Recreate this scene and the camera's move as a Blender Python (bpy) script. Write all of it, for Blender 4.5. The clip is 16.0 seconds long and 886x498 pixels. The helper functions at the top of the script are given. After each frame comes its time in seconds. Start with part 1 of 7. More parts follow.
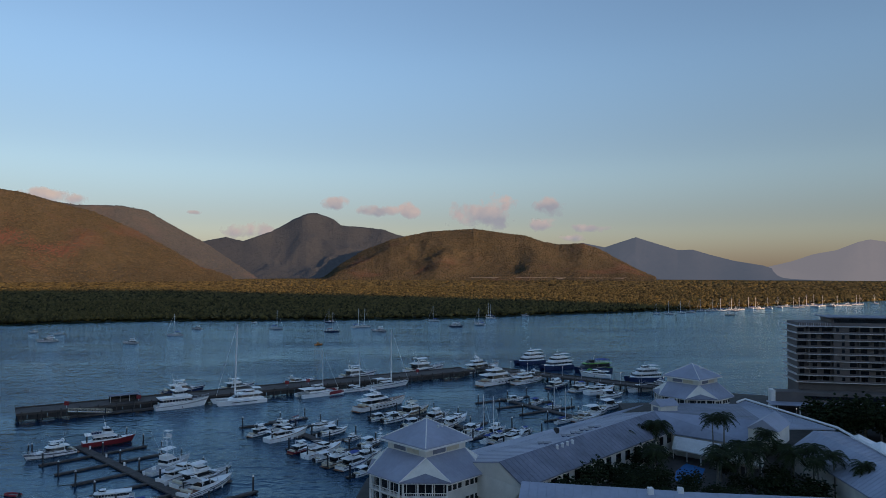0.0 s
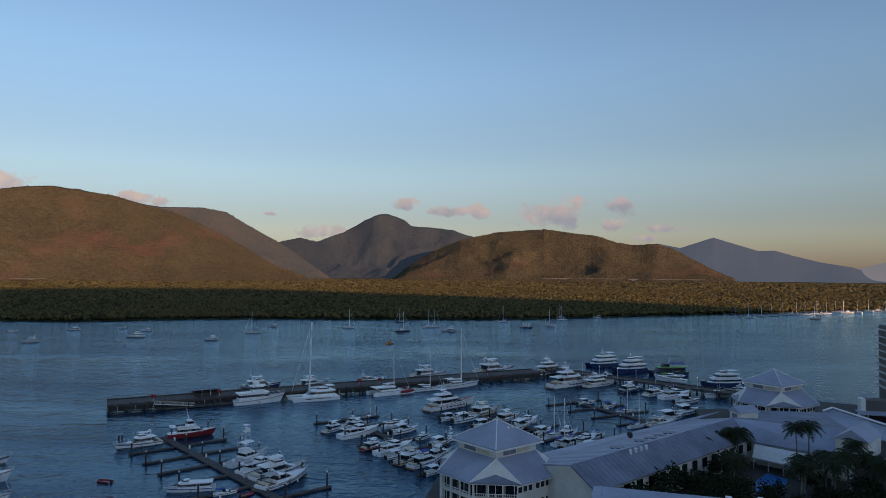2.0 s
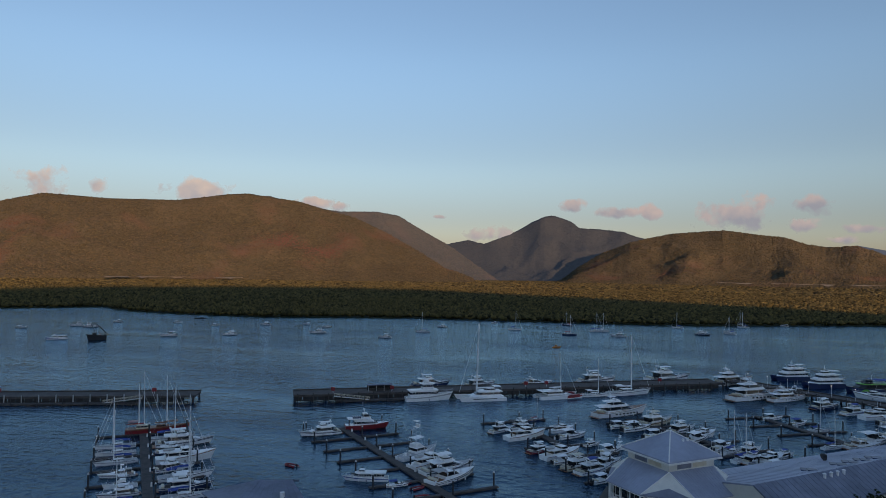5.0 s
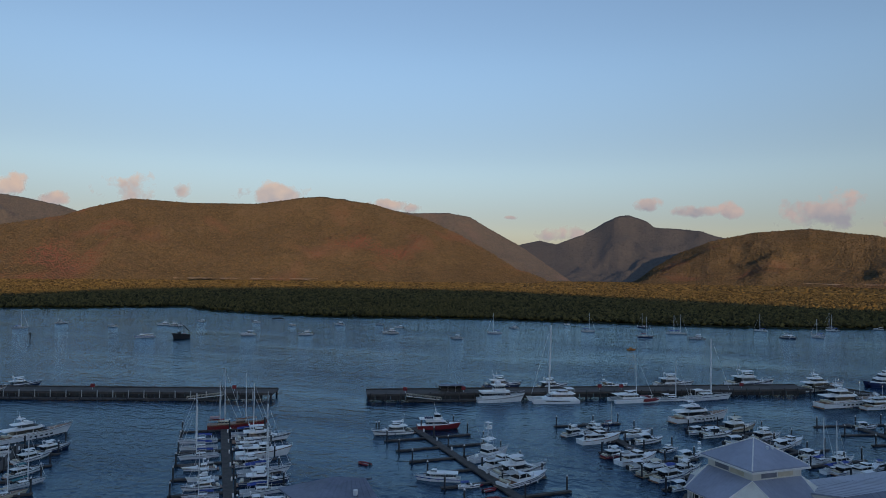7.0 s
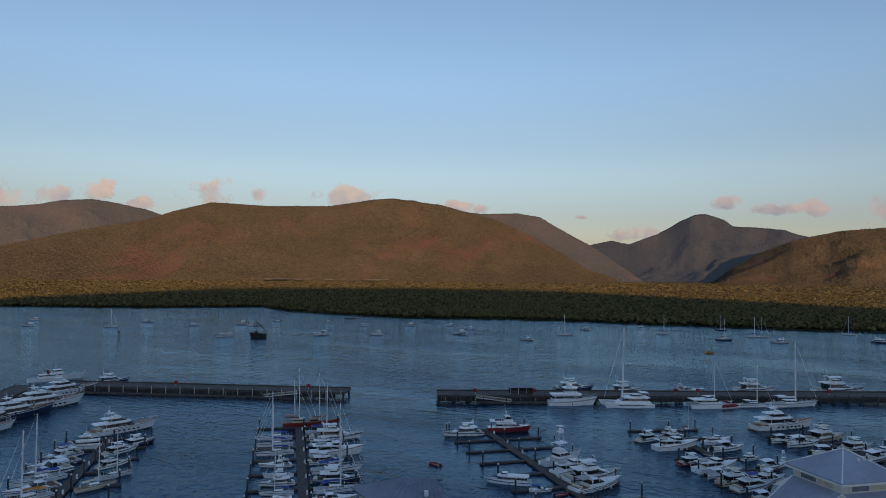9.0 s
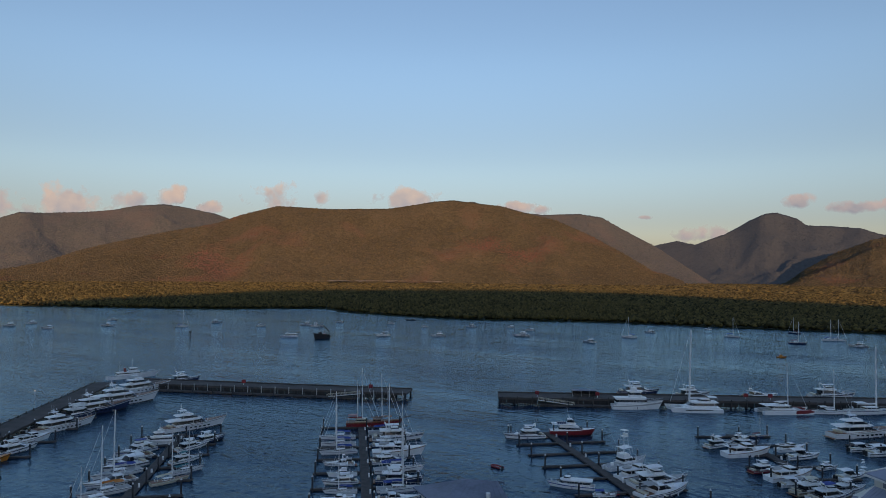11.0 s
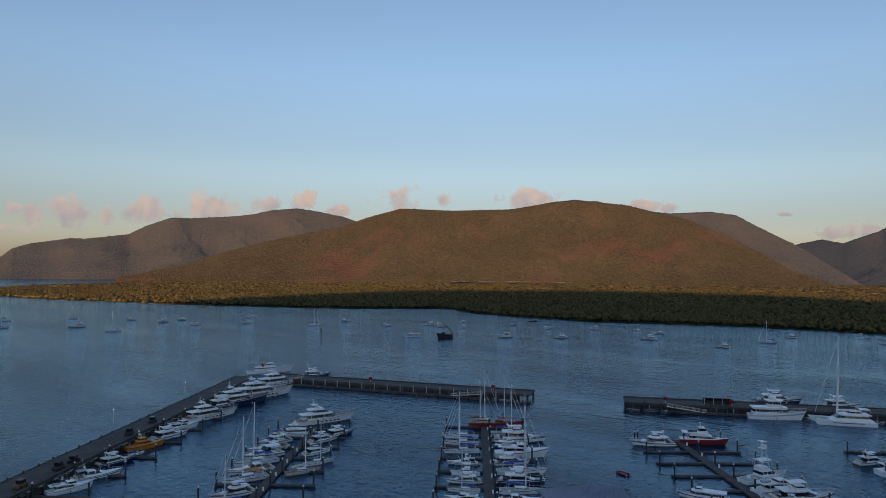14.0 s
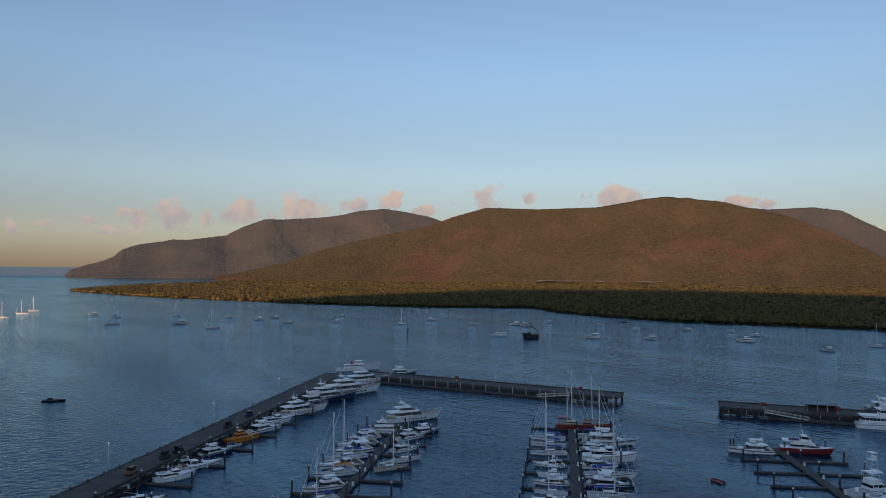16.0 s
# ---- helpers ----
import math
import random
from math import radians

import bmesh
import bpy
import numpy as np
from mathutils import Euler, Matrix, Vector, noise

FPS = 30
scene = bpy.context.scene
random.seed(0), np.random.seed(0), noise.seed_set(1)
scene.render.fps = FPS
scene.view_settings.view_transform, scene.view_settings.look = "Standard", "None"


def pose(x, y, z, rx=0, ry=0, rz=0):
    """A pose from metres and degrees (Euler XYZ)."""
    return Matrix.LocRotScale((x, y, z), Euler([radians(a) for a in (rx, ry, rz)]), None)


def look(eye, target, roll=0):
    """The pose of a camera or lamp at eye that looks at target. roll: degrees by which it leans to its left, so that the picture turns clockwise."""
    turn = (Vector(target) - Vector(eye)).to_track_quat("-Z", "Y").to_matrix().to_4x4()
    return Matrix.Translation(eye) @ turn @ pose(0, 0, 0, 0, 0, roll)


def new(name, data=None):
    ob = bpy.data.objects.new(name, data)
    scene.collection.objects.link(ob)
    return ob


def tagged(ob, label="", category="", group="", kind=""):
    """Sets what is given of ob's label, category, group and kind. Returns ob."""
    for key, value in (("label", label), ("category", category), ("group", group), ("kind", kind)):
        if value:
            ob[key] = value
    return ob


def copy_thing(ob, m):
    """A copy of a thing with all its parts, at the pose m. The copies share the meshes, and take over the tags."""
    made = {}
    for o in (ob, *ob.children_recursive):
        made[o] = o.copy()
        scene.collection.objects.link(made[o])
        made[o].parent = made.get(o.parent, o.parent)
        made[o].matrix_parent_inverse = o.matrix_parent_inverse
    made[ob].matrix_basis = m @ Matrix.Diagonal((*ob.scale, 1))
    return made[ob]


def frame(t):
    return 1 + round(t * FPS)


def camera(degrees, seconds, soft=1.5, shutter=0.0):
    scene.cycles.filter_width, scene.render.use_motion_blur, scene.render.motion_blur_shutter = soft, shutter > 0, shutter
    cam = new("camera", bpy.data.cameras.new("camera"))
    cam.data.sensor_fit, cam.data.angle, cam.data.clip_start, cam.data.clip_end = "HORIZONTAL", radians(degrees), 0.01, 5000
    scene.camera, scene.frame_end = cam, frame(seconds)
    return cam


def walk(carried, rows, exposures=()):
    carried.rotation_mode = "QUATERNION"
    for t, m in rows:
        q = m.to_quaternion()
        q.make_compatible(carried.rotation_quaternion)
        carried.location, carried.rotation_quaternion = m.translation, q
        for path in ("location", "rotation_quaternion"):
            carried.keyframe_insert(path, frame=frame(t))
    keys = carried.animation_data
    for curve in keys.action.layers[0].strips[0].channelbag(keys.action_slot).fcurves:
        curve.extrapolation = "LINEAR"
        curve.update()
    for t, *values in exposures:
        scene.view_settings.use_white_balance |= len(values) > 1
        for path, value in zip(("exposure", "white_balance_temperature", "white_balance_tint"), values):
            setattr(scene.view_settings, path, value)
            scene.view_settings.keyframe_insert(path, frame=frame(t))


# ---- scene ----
import itertools
from bmesh.ops import create_cone, create_cube, create_icosphere, create_grid

# ---- camera ----
cam = camera(65.1, 16.0, soft=0.8)
EYE = 52.0
ROWS = [
    (0.0, -0.00, 0.00, -0.00, 0.00, 1.74, 0.14),
    (0.5, -0.01, -0.08, 0.01, 1.08, 1.75, 0.16),
    (1.0, -0.06, -0.16, 0.03, 2.18, 1.74, 0.20),
    (1.5, -0.10, -0.25, 0.05, 3.56, 1.75, 0.26),
    (2.0, -0.14, -0.36, 0.05, 5.76, 1.76, 0.38),
    (2.5, -0.17, -0.47, 0.06, 8.07, 1.77, 0.47),
    (3.0, -0.19, -0.55, 0.09, 10.58, 1.77, 0.56),
    (3.5, -0.17, -0.60, 0.13, 13.05, 1.77, 0.67),
    (4.0, -0.17, -0.58, 0.17, 15.41, 1.77, 0.76),
    (4.5, -0.16, -0.51, 0.18, 17.59, 1.78, 0.83),
    (7.0, -0.21, 0.16, 0.06, 25.32, 1.80, 0.73),
    (7.5, -0.27, 0.30, 0.09, 26.91, 1.79, 0.73),
    (8.0, -0.33, 0.42, 0.15, 28.45, 1.79, 0.74),
    (8.5, -0.38, 0.49, 0.21, 29.88, 1.78, 0.71),
    (9.0, -0.42, 0.53, 0.25, 31.05, 1.79, 0.65),
    (11.5, -0.46, 0.53, 0.21, 37.25, 1.88, 0.44),
    (12.0, -0.47, 0.50, 0.19, 38.39, 1.88, 0.37),
    (12.5, -0.47, 0.46, 0.19, 39.76, 1.88, 0.36),
    (13.0, -0.43, 0.42, 0.21, 42.10, 1.86, 0.41),
    (13.5, -0.36, 0.39, 0.27, 44.29, 1.87, 0.47),
    (14.0, -0.26, 0.36, 0.34, 46.05, 1.85, 0.50),
    (14.5, -0.18, 0.33, 0.42, 47.93, 1.83, 0.49),
    (15.0, -0.11, 0.28, 0.48, 49.72, 1.82, 0.49),
    (15.5, -0.07, 0.22, 0.53, 51.25, 1.77, 0.47),
    (16.0, -0.04, 0.16, 0.58, 53.07, 1.73, 0.44),
]
walk(cam, [(t, pose(x, y, EYE + z, 90 + pitch, 0, yaw) @ pose(0, 0, 0, 0, 0, roll)) for t, x, y, z, yaw, pitch, roll in ROWS],
     [(0.0, 0.18, 6880, 20.5), (4.5, 0.15, 7080, 21.5), (16.0, 0.13, 7200, 22.5)])

# ---- sky and sun ----
SUN_AZ, SUN_EL = 40.0, 8.5  # the light travels 40 degrees left of +y, 8.5 degrees downward
world = bpy.data.worlds.new("sky")
scene.world = world
world.use_nodes = True
wn, wl = world.node_tree.nodes, world.node_tree.links
sky = wn.new("ShaderNodeTexSky")
sky.sky_type = "NISHITA"
sky.sun_disc = False
sky.sun_elevation, sky.sun_rotation = radians(SUN_EL), radians(180 - SUN_AZ)
sky.altitude, sky.air_density, sky.dust_density, sky.ozone_density = 50, 1.0, 0.3, 2.65
# evening haze: the lowest air is dusty and dull, the sky above it clear and bright, alike all round
way, height_of, haze, thin = wn.new("ShaderNodeTexCoord"), wn.new("ShaderNodeSeparateXYZ"), wn.new("ShaderNodeValToRGB"), wn.new("ShaderNodeMix")
thin.data_type, thin.blend_type = "RGBA", "MULTIPLY"
thin.inputs["Factor"].default_value = 1.0
haze.color_ramp.interpolation = "EASE"
for k, (z, c) in enumerate(((0.0, (0.21, 0.205, 0.275)), (0.06, (0.335, 0.308, 0.33)), (0.15, (0.48, 0.455, 0.44)), (0.3, (0.59, 0.6, 0.585)), (0.8, (0.8, 0.81, 0.8)))):
    stop = haze.color_ramp.elements[k] if k < 2 else haze.color_ramp.elements.new(z)
    stop.position, stop.color = z, (*c, 1)
wl.new(way.outputs["Generated"], height_of.inputs[0])
wl.new(height_of.outputs["Z"], haze.inputs["Fac"])
wl.new(sky.outputs["Color"], thin.inputs["A"])
wl.new(haze.outputs["Color"], thin.inputs["B"])
wl.new(thin.outputs["Result"], wn["Background"].inputs["Color"])
wn["Background"].inputs["Strength"].default_value = 0.29

sun = new("sun", bpy.data.lights.new("sun", "SUN"))
sun.data.energy, sun.data.angle, sun.data.color = 5.0, radians(0.5), (1.0, 0.66, 0.4)
sun.matrix_world = look((0, 0, 300), (-math.sin(radians(SUN_AZ)), math.cos(radians(SUN_AZ)), 300 - math.tan(radians(SUN_EL))))


# ---- materials ----
def material(name, colour, rough=0.6, metal=0.0, vary=0.15, scale=1.0, bump=0.0, bump_scale=4.0, second=None, spec=0.5, per_object=0.0):
    m = bpy.data.materials.new(name)
    m.use_nodes = True
    n, l = m.node_tree.nodes, m.node_tree.links
    b = n["Principled BSDF"]
    geo = n.new("ShaderNodeNewGeometry")
    big, fine = n.new("ShaderNodeTexNoise"), n.new("ShaderNodeTexNoise")
    big.inputs["Scale"].default_value, fine.inputs["Scale"].default_value = scale, scale * 9
    big.inputs["Detail"].default_value, fine.inputs["Detail"].default_value = 4, 3
    for t in (big, fine):
        l.new(geo.outputs["Position"], t.inputs["Vector"])
    add = n.new("ShaderNodeMath")
    add.operation = "MULTIPLY_ADD"
    add.inputs[1].default_value = 0.35
    l.new(fine.outputs["Fac"], add.inputs[0])
    l.new(big.outputs["Fac"], add.inputs[2])
    ramp = n.new("ShaderNodeValToRGB")
    c2 = second or tuple(min(1, c * (1 + vary)) for c in colour)
    c1 = tuple(c * (1 - vary) for c in colour) if not second else colour
    ramp.color_ramp.elements[0].position, ramp.color_ramp.elements[1].position = 0.5, 0.85
    ramp.color_ramp.elements[0].color, ramp.color_ramp.elements[1].color = (*c1, 1), (*c2, 1)
    l.new(add.outputs[0], ramp.inputs["Fac"])
    out = ramp.outputs["Color"]
    if per_object:
        info, hsv = n.new("ShaderNodeObjectInfo"), n.new("ShaderNodeHueSaturation")
        mr = n.new("ShaderNodeMapRange")
        mr.inputs["To Min"].default_value, mr.inputs["To Max"].default_value = 1 - per_object, 1 + per_object * 0.3
        l.new(info.outputs["Random"], mr.inputs["Value"])
        l.new(mr.outputs["Result"], hsv.inputs["Value"])
        l.new(out, hsv.inputs["Color"])
        out = hsv.outputs["Color"]
    l.new(out, b.inputs["Base Color"])
    b.inputs["Roughness"].default_value, b.inputs["Metallic"].default_value = rough, metal
    b.inputs["Specular IOR Level"].default_value = spec
    if bump:
        bn, bt = n.new("ShaderNodeBump"), n.new("ShaderNodeTexNoise")
        bt.inputs["Scale"].default_value, bt.inputs["Detail"].default_value = bump_scale, 4
        l.new(geo.outputs["Position"], bt.inputs["Vector"])
        bn.inputs["Strength"].default_value, bn.inputs["Distance"].default_value = 1.0, bump
        l.new(bt.outputs["Fac"], bn.inputs["Height"])
        l.new(bn.outputs["Normal"], b.inputs["Normal"])
    return m


M = dict(
    white=material("white_gelcoat", (0.87, 0.87, 0.86), 0.3, vary=0.05, scale=0.7, per_object=0.1),
    grey=material("grey_deck", (0.42, 0.42, 0.41), 0.7, vary=0.12, scale=1.2),
    glass=material("tinted_glass", (0.012, 0.015, 0.02), 0.08, vary=0.2, scale=0.5),
    navy=material("navy_gelcoat", (0.015, 0.03, 0.09), 0.3, vary=0.15),
    blue=material("blue_canvas", (0.03, 0.07, 0.28), 0.8, vary=0.2, scale=1.5),
    red=material("red_gelcoat", (0.24, 0.022, 0.026), 0.35, vary=0.15),
    green=material("green_gelcoat", (0.1, 0.42, 0.05), 0.4, vary=0.15),
    orange=material("orange_paint", (0.62, 0.2, 0.02), 0.45, vary=0.12),
    cream=material("cream_gelcoat", (0.6, 0.53, 0.4), 0.4, vary=0.1),
    black=material("black_paint", (0.012, 0.012, 0.014), 0.5, vary=0.3),
    teal=material("teal_canvas", (0.04, 0.2, 0.22), 0.8, vary=0.2),
    timber=material("weathered_timber", (0.07, 0.06, 0.055), 0.85, vary=0.35, scale=0.8, bump=0.02, bump_scale=6),
    wood=material("varnished_wood", (0.22, 0.09, 0.04), 0.5, vary=0.3, scale=2),
    pile=material("dark_pile", (0.035, 0.035, 0.038), 0.8, vary=0.4, scale=1.0),
    pilecap=material("white_pile_cap", (0.7, 0.7, 0.7), 0.5, vary=0.08),
    alloy=material("painted_alloy", (0.72, 0.73, 0.74), 0.4, 0.0, vary=0.08),
    wire=material("rigging_wire", (0.25, 0.25, 0.26), 0.5, 0.6, vary=0.1),
    concrete=material("deck_concrete", (0.075, 0.062, 0.055), 0.85, vary=0.3, scale=0.25, bump=0.02, bump_scale=2),
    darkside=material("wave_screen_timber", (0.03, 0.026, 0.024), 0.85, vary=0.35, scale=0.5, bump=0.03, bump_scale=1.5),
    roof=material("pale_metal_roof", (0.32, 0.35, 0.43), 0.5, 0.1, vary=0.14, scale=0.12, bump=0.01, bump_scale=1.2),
    roof_dark=material("dark_metal_roof", (0.18, 0.2, 0.255), 0.6, 0.1, vary=0.25, scale=0.15, bump=0.01, bump_scale=1.2),
    wall=material("cream_painted_wall", (0.68, 0.66, 0.6), 0.7, vary=0.08, scale=0.4),
    trim=material("white_trim", (0.76, 0.75, 0.72), 0.5, vary=0.06),
    hotel=material("hotel_render", (0.12, 0.105, 0.1), 0.75, vary=0.12, scale=0.2),
    slab=material("balcony_slab", (0.55, 0.53, 0.52), 0.7, vary=0.1, scale=0.4),
    paving=material("courtyard_paving", (0.06, 0.055, 0.05), 0.85, vary=0.25, scale=0.4),
    asphalt=material("asphalt", (0.05, 0.05, 0.052), 0.9, vary=0.25, scale=0.3),
    pool=material("pool_water", (0.03, 0.2, 0.5), 0.05, vary=0.1),
    leaf=material("palm_leaf", (0.009, 0.016, 0.005), 0.75, vary=0.4, scale=0.8, second=(0.026, 0.038, 0.011), spec=0.2),
    leaf_dark=material("tree_leaf", (0.008, 0.016, 0.005), 0.8, vary=0.4, scale=0.5, second=(0.02, 0.03, 0.009), spec=0.15),
    trunk=material("palm_trunk", (0.2, 0.18, 0.15), 0.85, vary=0.25, scale=2),
    land=material("mangrove_floor", (0.015, 0.02, 0.006), 0.9, scale=0.02, second=(0.05, 0.05, 0.018), spec=0.2, bump=2.0, bump_scale=0.12),
    salt=material("dry_saltpan", (0.24, 0.19, 0.12), 0.9, vary=0.25, scale=0.03, spec=0.2),
    tube=material("red_fabric", (0.26, 0.02, 0.025), 0.6, vary=0.1),
    farsea=material("far_sea", (0.07, 0.14, 0.24), 0.9, vary=0.05, scale=0.01, spec=0.1),
    lamp=material("lamp_housing", (0.7, 0.7, 0.68), 0.4, vary=0.05),
)


def hill_material(name, dark, light, ruddy, size, relief):
    """Forest-covered hillside: crown grain of `size` metres, ruddy clearings of their own shape."""
    m = bpy.data.materials.new(name)
    m.use_nodes = True
    n, l = m.node_tree.nodes, m.node_tree.links
    b = n["Principled BSDF"]
    geo = n.new("ShaderNodeNewGeometry")
    crown, patch, clear = n.new("ShaderNodeTexVoronoi"), n.new("ShaderNodeTexNoise"), n.new("ShaderNodeTexNoise")
    crown.inputs["Scale"].default_value = 1 / size
    patch.inputs["Scale"].default_value, patch.inputs["Detail"].default_value = 0.006, 6
    clear.inputs["Scale"].default_value, clear.inputs["Detail"].default_value = 0.0035, 5
    for t in (crown, patch, clear):
        l.new(geo.outputs["Position"], t.inputs["Vector"])
    sep = n.new("ShaderNodeSeparateColor")
    l.new(crown.outputs["Color"], sep.inputs["Color"])
    mix1, mix2 = n.new("ShaderNodeMix"), n.new("ShaderNodeMix")
    mix1.data_type = mix2.data_type = "RGBA"
    avg = n.new("ShaderNodeMath")
    avg.operation = "MULTIPLY_ADD"
    avg.inputs[1].default_value = 0.55
    off = n.new("ShaderNodeMath")
    off.operation = "SUBTRACT"
    off.inputs[1].default_value = 0.2
    l.new(patch.outputs["Fac"], off.inputs[0])
    l.new(sep.outputs["Red"], avg.inputs[0])
    l.new(off.outputs[0], avg.inputs[2])
    l.new(avg.outputs[0], mix1.inputs["Factor"])
    mix1.inputs["A"].default_value, mix1.inputs["B"].default_value = (*dark, 1), (*light, 1)
    ramp = n.new("ShaderNodeValToRGB")
    ramp.color_ramp.elements[0].position, ramp.color_ramp.elements[1].position = 0.54, 0.72
    ramp.color_ramp.elements[0].color, ramp.color_ramp.elements[1].color = (0, 0, 0, 1), (0.85, 0.85, 0.85, 1)
    l.new(clear.outputs["Fac"], ramp.inputs["Fac"])
    l.new(ramp.outputs["Color"], mix2.inputs["Factor"])
    l.new(mix1.outputs["Result"], mix2.inputs["A"])
    mix2.inputs["B"].default_value = (*ruddy, 1)
    l.new(mix2.outputs["Result"], b.inputs["Base Color"])
    b.inputs["Roughness"].default_value, b.inputs["Specular IOR Level"].default_value = 0.95, 0.1
    bn = n.new("ShaderNodeBump")
    bn.inputs["Distance"].default_value = relief
    bn.inputs["Strength"].default_value = 0.8
    l.new(crown.outputs["Distance"], bn.inputs["Height"])
    bn.invert = True
    l.new(bn.outputs["Normal"], b.inputs["Normal"])
    return m


M["hill"] = hill_material("hill_forest", (0.04, 0.038, 0.022), (0.1, 0.082, 0.052), (0.12, 0.078, 0.056), 12, 5)

def crown_material(name, dark, light, ruddy, stands=()):
    """Tree crowns, each with its own tone, and ruddy stands of their own shape."""
    m = bpy.data.materials.new(name)
    m.use_nodes = True
    n, l = m.node_tree.nodes, m.node_tree.links
    b = n["Principled BSDF"]
    geo, ramp, clear, cut, mix = n.new("ShaderNodeNewGeometry"), n.new("ShaderNodeValToRGB"), n.new("ShaderNodeTexNoise"), n.new("ShaderNodeMapRange"), n.new("ShaderNodeMix")
    mix.data_type = "RGBA"
    ramp.color_ramp.elements[0].color, ramp.color_ramp.elements[1].color = (*dark, 1), (*light, 1)
    l.new(geo.outputs["Random Per Island"], ramp.inputs["Fac"])
    clear.inputs["Scale"].default_value, clear.inputs["Detail"].default_value = 0.0035, 5
    l.new(geo.outputs["Position"], clear.inputs["Vector"])
    cut.inputs["From Min"].default_value, cut.inputs["From Max"].default_value, cut.inputs["To Max"].default_value = 0.53, 0.7, 0.75
    tone = clear.outputs["Fac"]
    for place, reach in stands:
        far_off, near_by, both = n.new("ShaderNodeVectorMath"), n.new("ShaderNodeMapRange"), n.new("ShaderNodeMath")
        far_off.operation = "DISTANCE"
        far_off.inputs[1].default_value = place
        near_by.inputs["From Max"].default_value, near_by.inputs["To Min"].default_value, near_by.inputs["To Max"].default_value = reach, 0.15, 0.0
        l.new(geo.outputs["Position"], far_off.inputs[0])
        l.new(far_off.outputs["Value"], near_by.inputs["Value"])
        l.new(tone, both.inputs[0])
        l.new(near_by.outputs["Result"], both.inputs[1])
        tone = both.outputs[0]
    if stands:
        cut.inputs["From Min"].default_value, cut.inputs["From Max"].default_value = 0.58, 0.74
    l.new(tone, cut.inputs["Value"])
    l.new(cut.outputs["Result"], mix.inputs["Factor"])
    l.new(ramp.outputs["Color"], mix.inputs["A"])
    mix.inputs["B"].default_value = (*ruddy, 1)
    l.new(mix.outputs["Result"], b.inputs["Base Color"])
    b.inputs["Roughness"].default_value, b.inputs["Specular IOR Level"].default_value = 0.9, 0.1
    return m


def hillside(az, r, z):
    return (-math.sin(radians(az)) * r, math.cos(radians(az)) * r, z)


STANDS = [(hillside(58.6, 3150, 120), 330), (hillside(55.0, 3250, 190), 300), (hillside(32.2, 3330, 210), 260), (hillside(29.5, 3200, 130), 220), (hillside(67.5, 3080, 70), 280)]
M["crowns"] = crown_material("hill_crowns", (0.045, 0.04, 0.023), (0.1, 0.08, 0.046), (0.14, 0.06, 0.05), STANDS)
# greyer, low-contrast crowns: part of the haze is put into these tones
M["crowns_far"] = crown_material("hazy_hill_crowns", (0.046, 0.045, 0.032), (0.082, 0.074, 0.051), (0.092, 0.069, 0.05))
M["mangrove"] = crown_material("mangrove_canopy", (0.02, 0.017, 0.007), (0.15, 0.115, 0.04), (0.115, 0.084, 0.027))
M["hill_mid"] = hill_material("hazy_hill_forest", (0.046, 0.045, 0.032), (0.082, 0.074, 0.052), (0.095, 0.07, 0.05), 12, 3)


def haze_emission(m, glow):
    """Far ground at the back of the view, kilometres off; emission paints its haze."""
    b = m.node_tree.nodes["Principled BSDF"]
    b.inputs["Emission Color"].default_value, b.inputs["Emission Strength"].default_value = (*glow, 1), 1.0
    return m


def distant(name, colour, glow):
    """A far range without visible trees, its haze painted in as emission."""
    return haze_emission(material(name, colour, 0.95, vary=0.1, scale=0.004, spec=0.0), glow)


# the valley mountain's shade is put into darker, bluer forest colours
M["shaded_mountain"] = hill_material("mountain_forest_shade", (0.024, 0.027, 0.027), (0.042, 0.045, 0.042), (0.045, 0.045, 0.04), 12, 3)
M["crowns_shaded_mountain"] = crown_material("mountain_crowns_shade", (0.022, 0.026, 0.026), (0.043, 0.046, 0.042), (0.045, 0.045, 0.04))
# faint blue emission stands in for haze on the farther hillsides
for far_hill in ("hill_mid", "crowns_far", "shaded_mountain", "crowns_shaded_mountain"):
    haze_emission(M[far_hill], (0.01, 0.016, 0.026))
# nearly black ranges; the blue haze over them is all emission colour
M["range_near"] = distant("blue_haze_range", (0.02, 0.023, 0.03), (0.058, 0.076, 0.1))
M["range_far"] = distant("pale_haze_range", (0.02, 0.023, 0.026), (0.15, 0.155, 0.17))


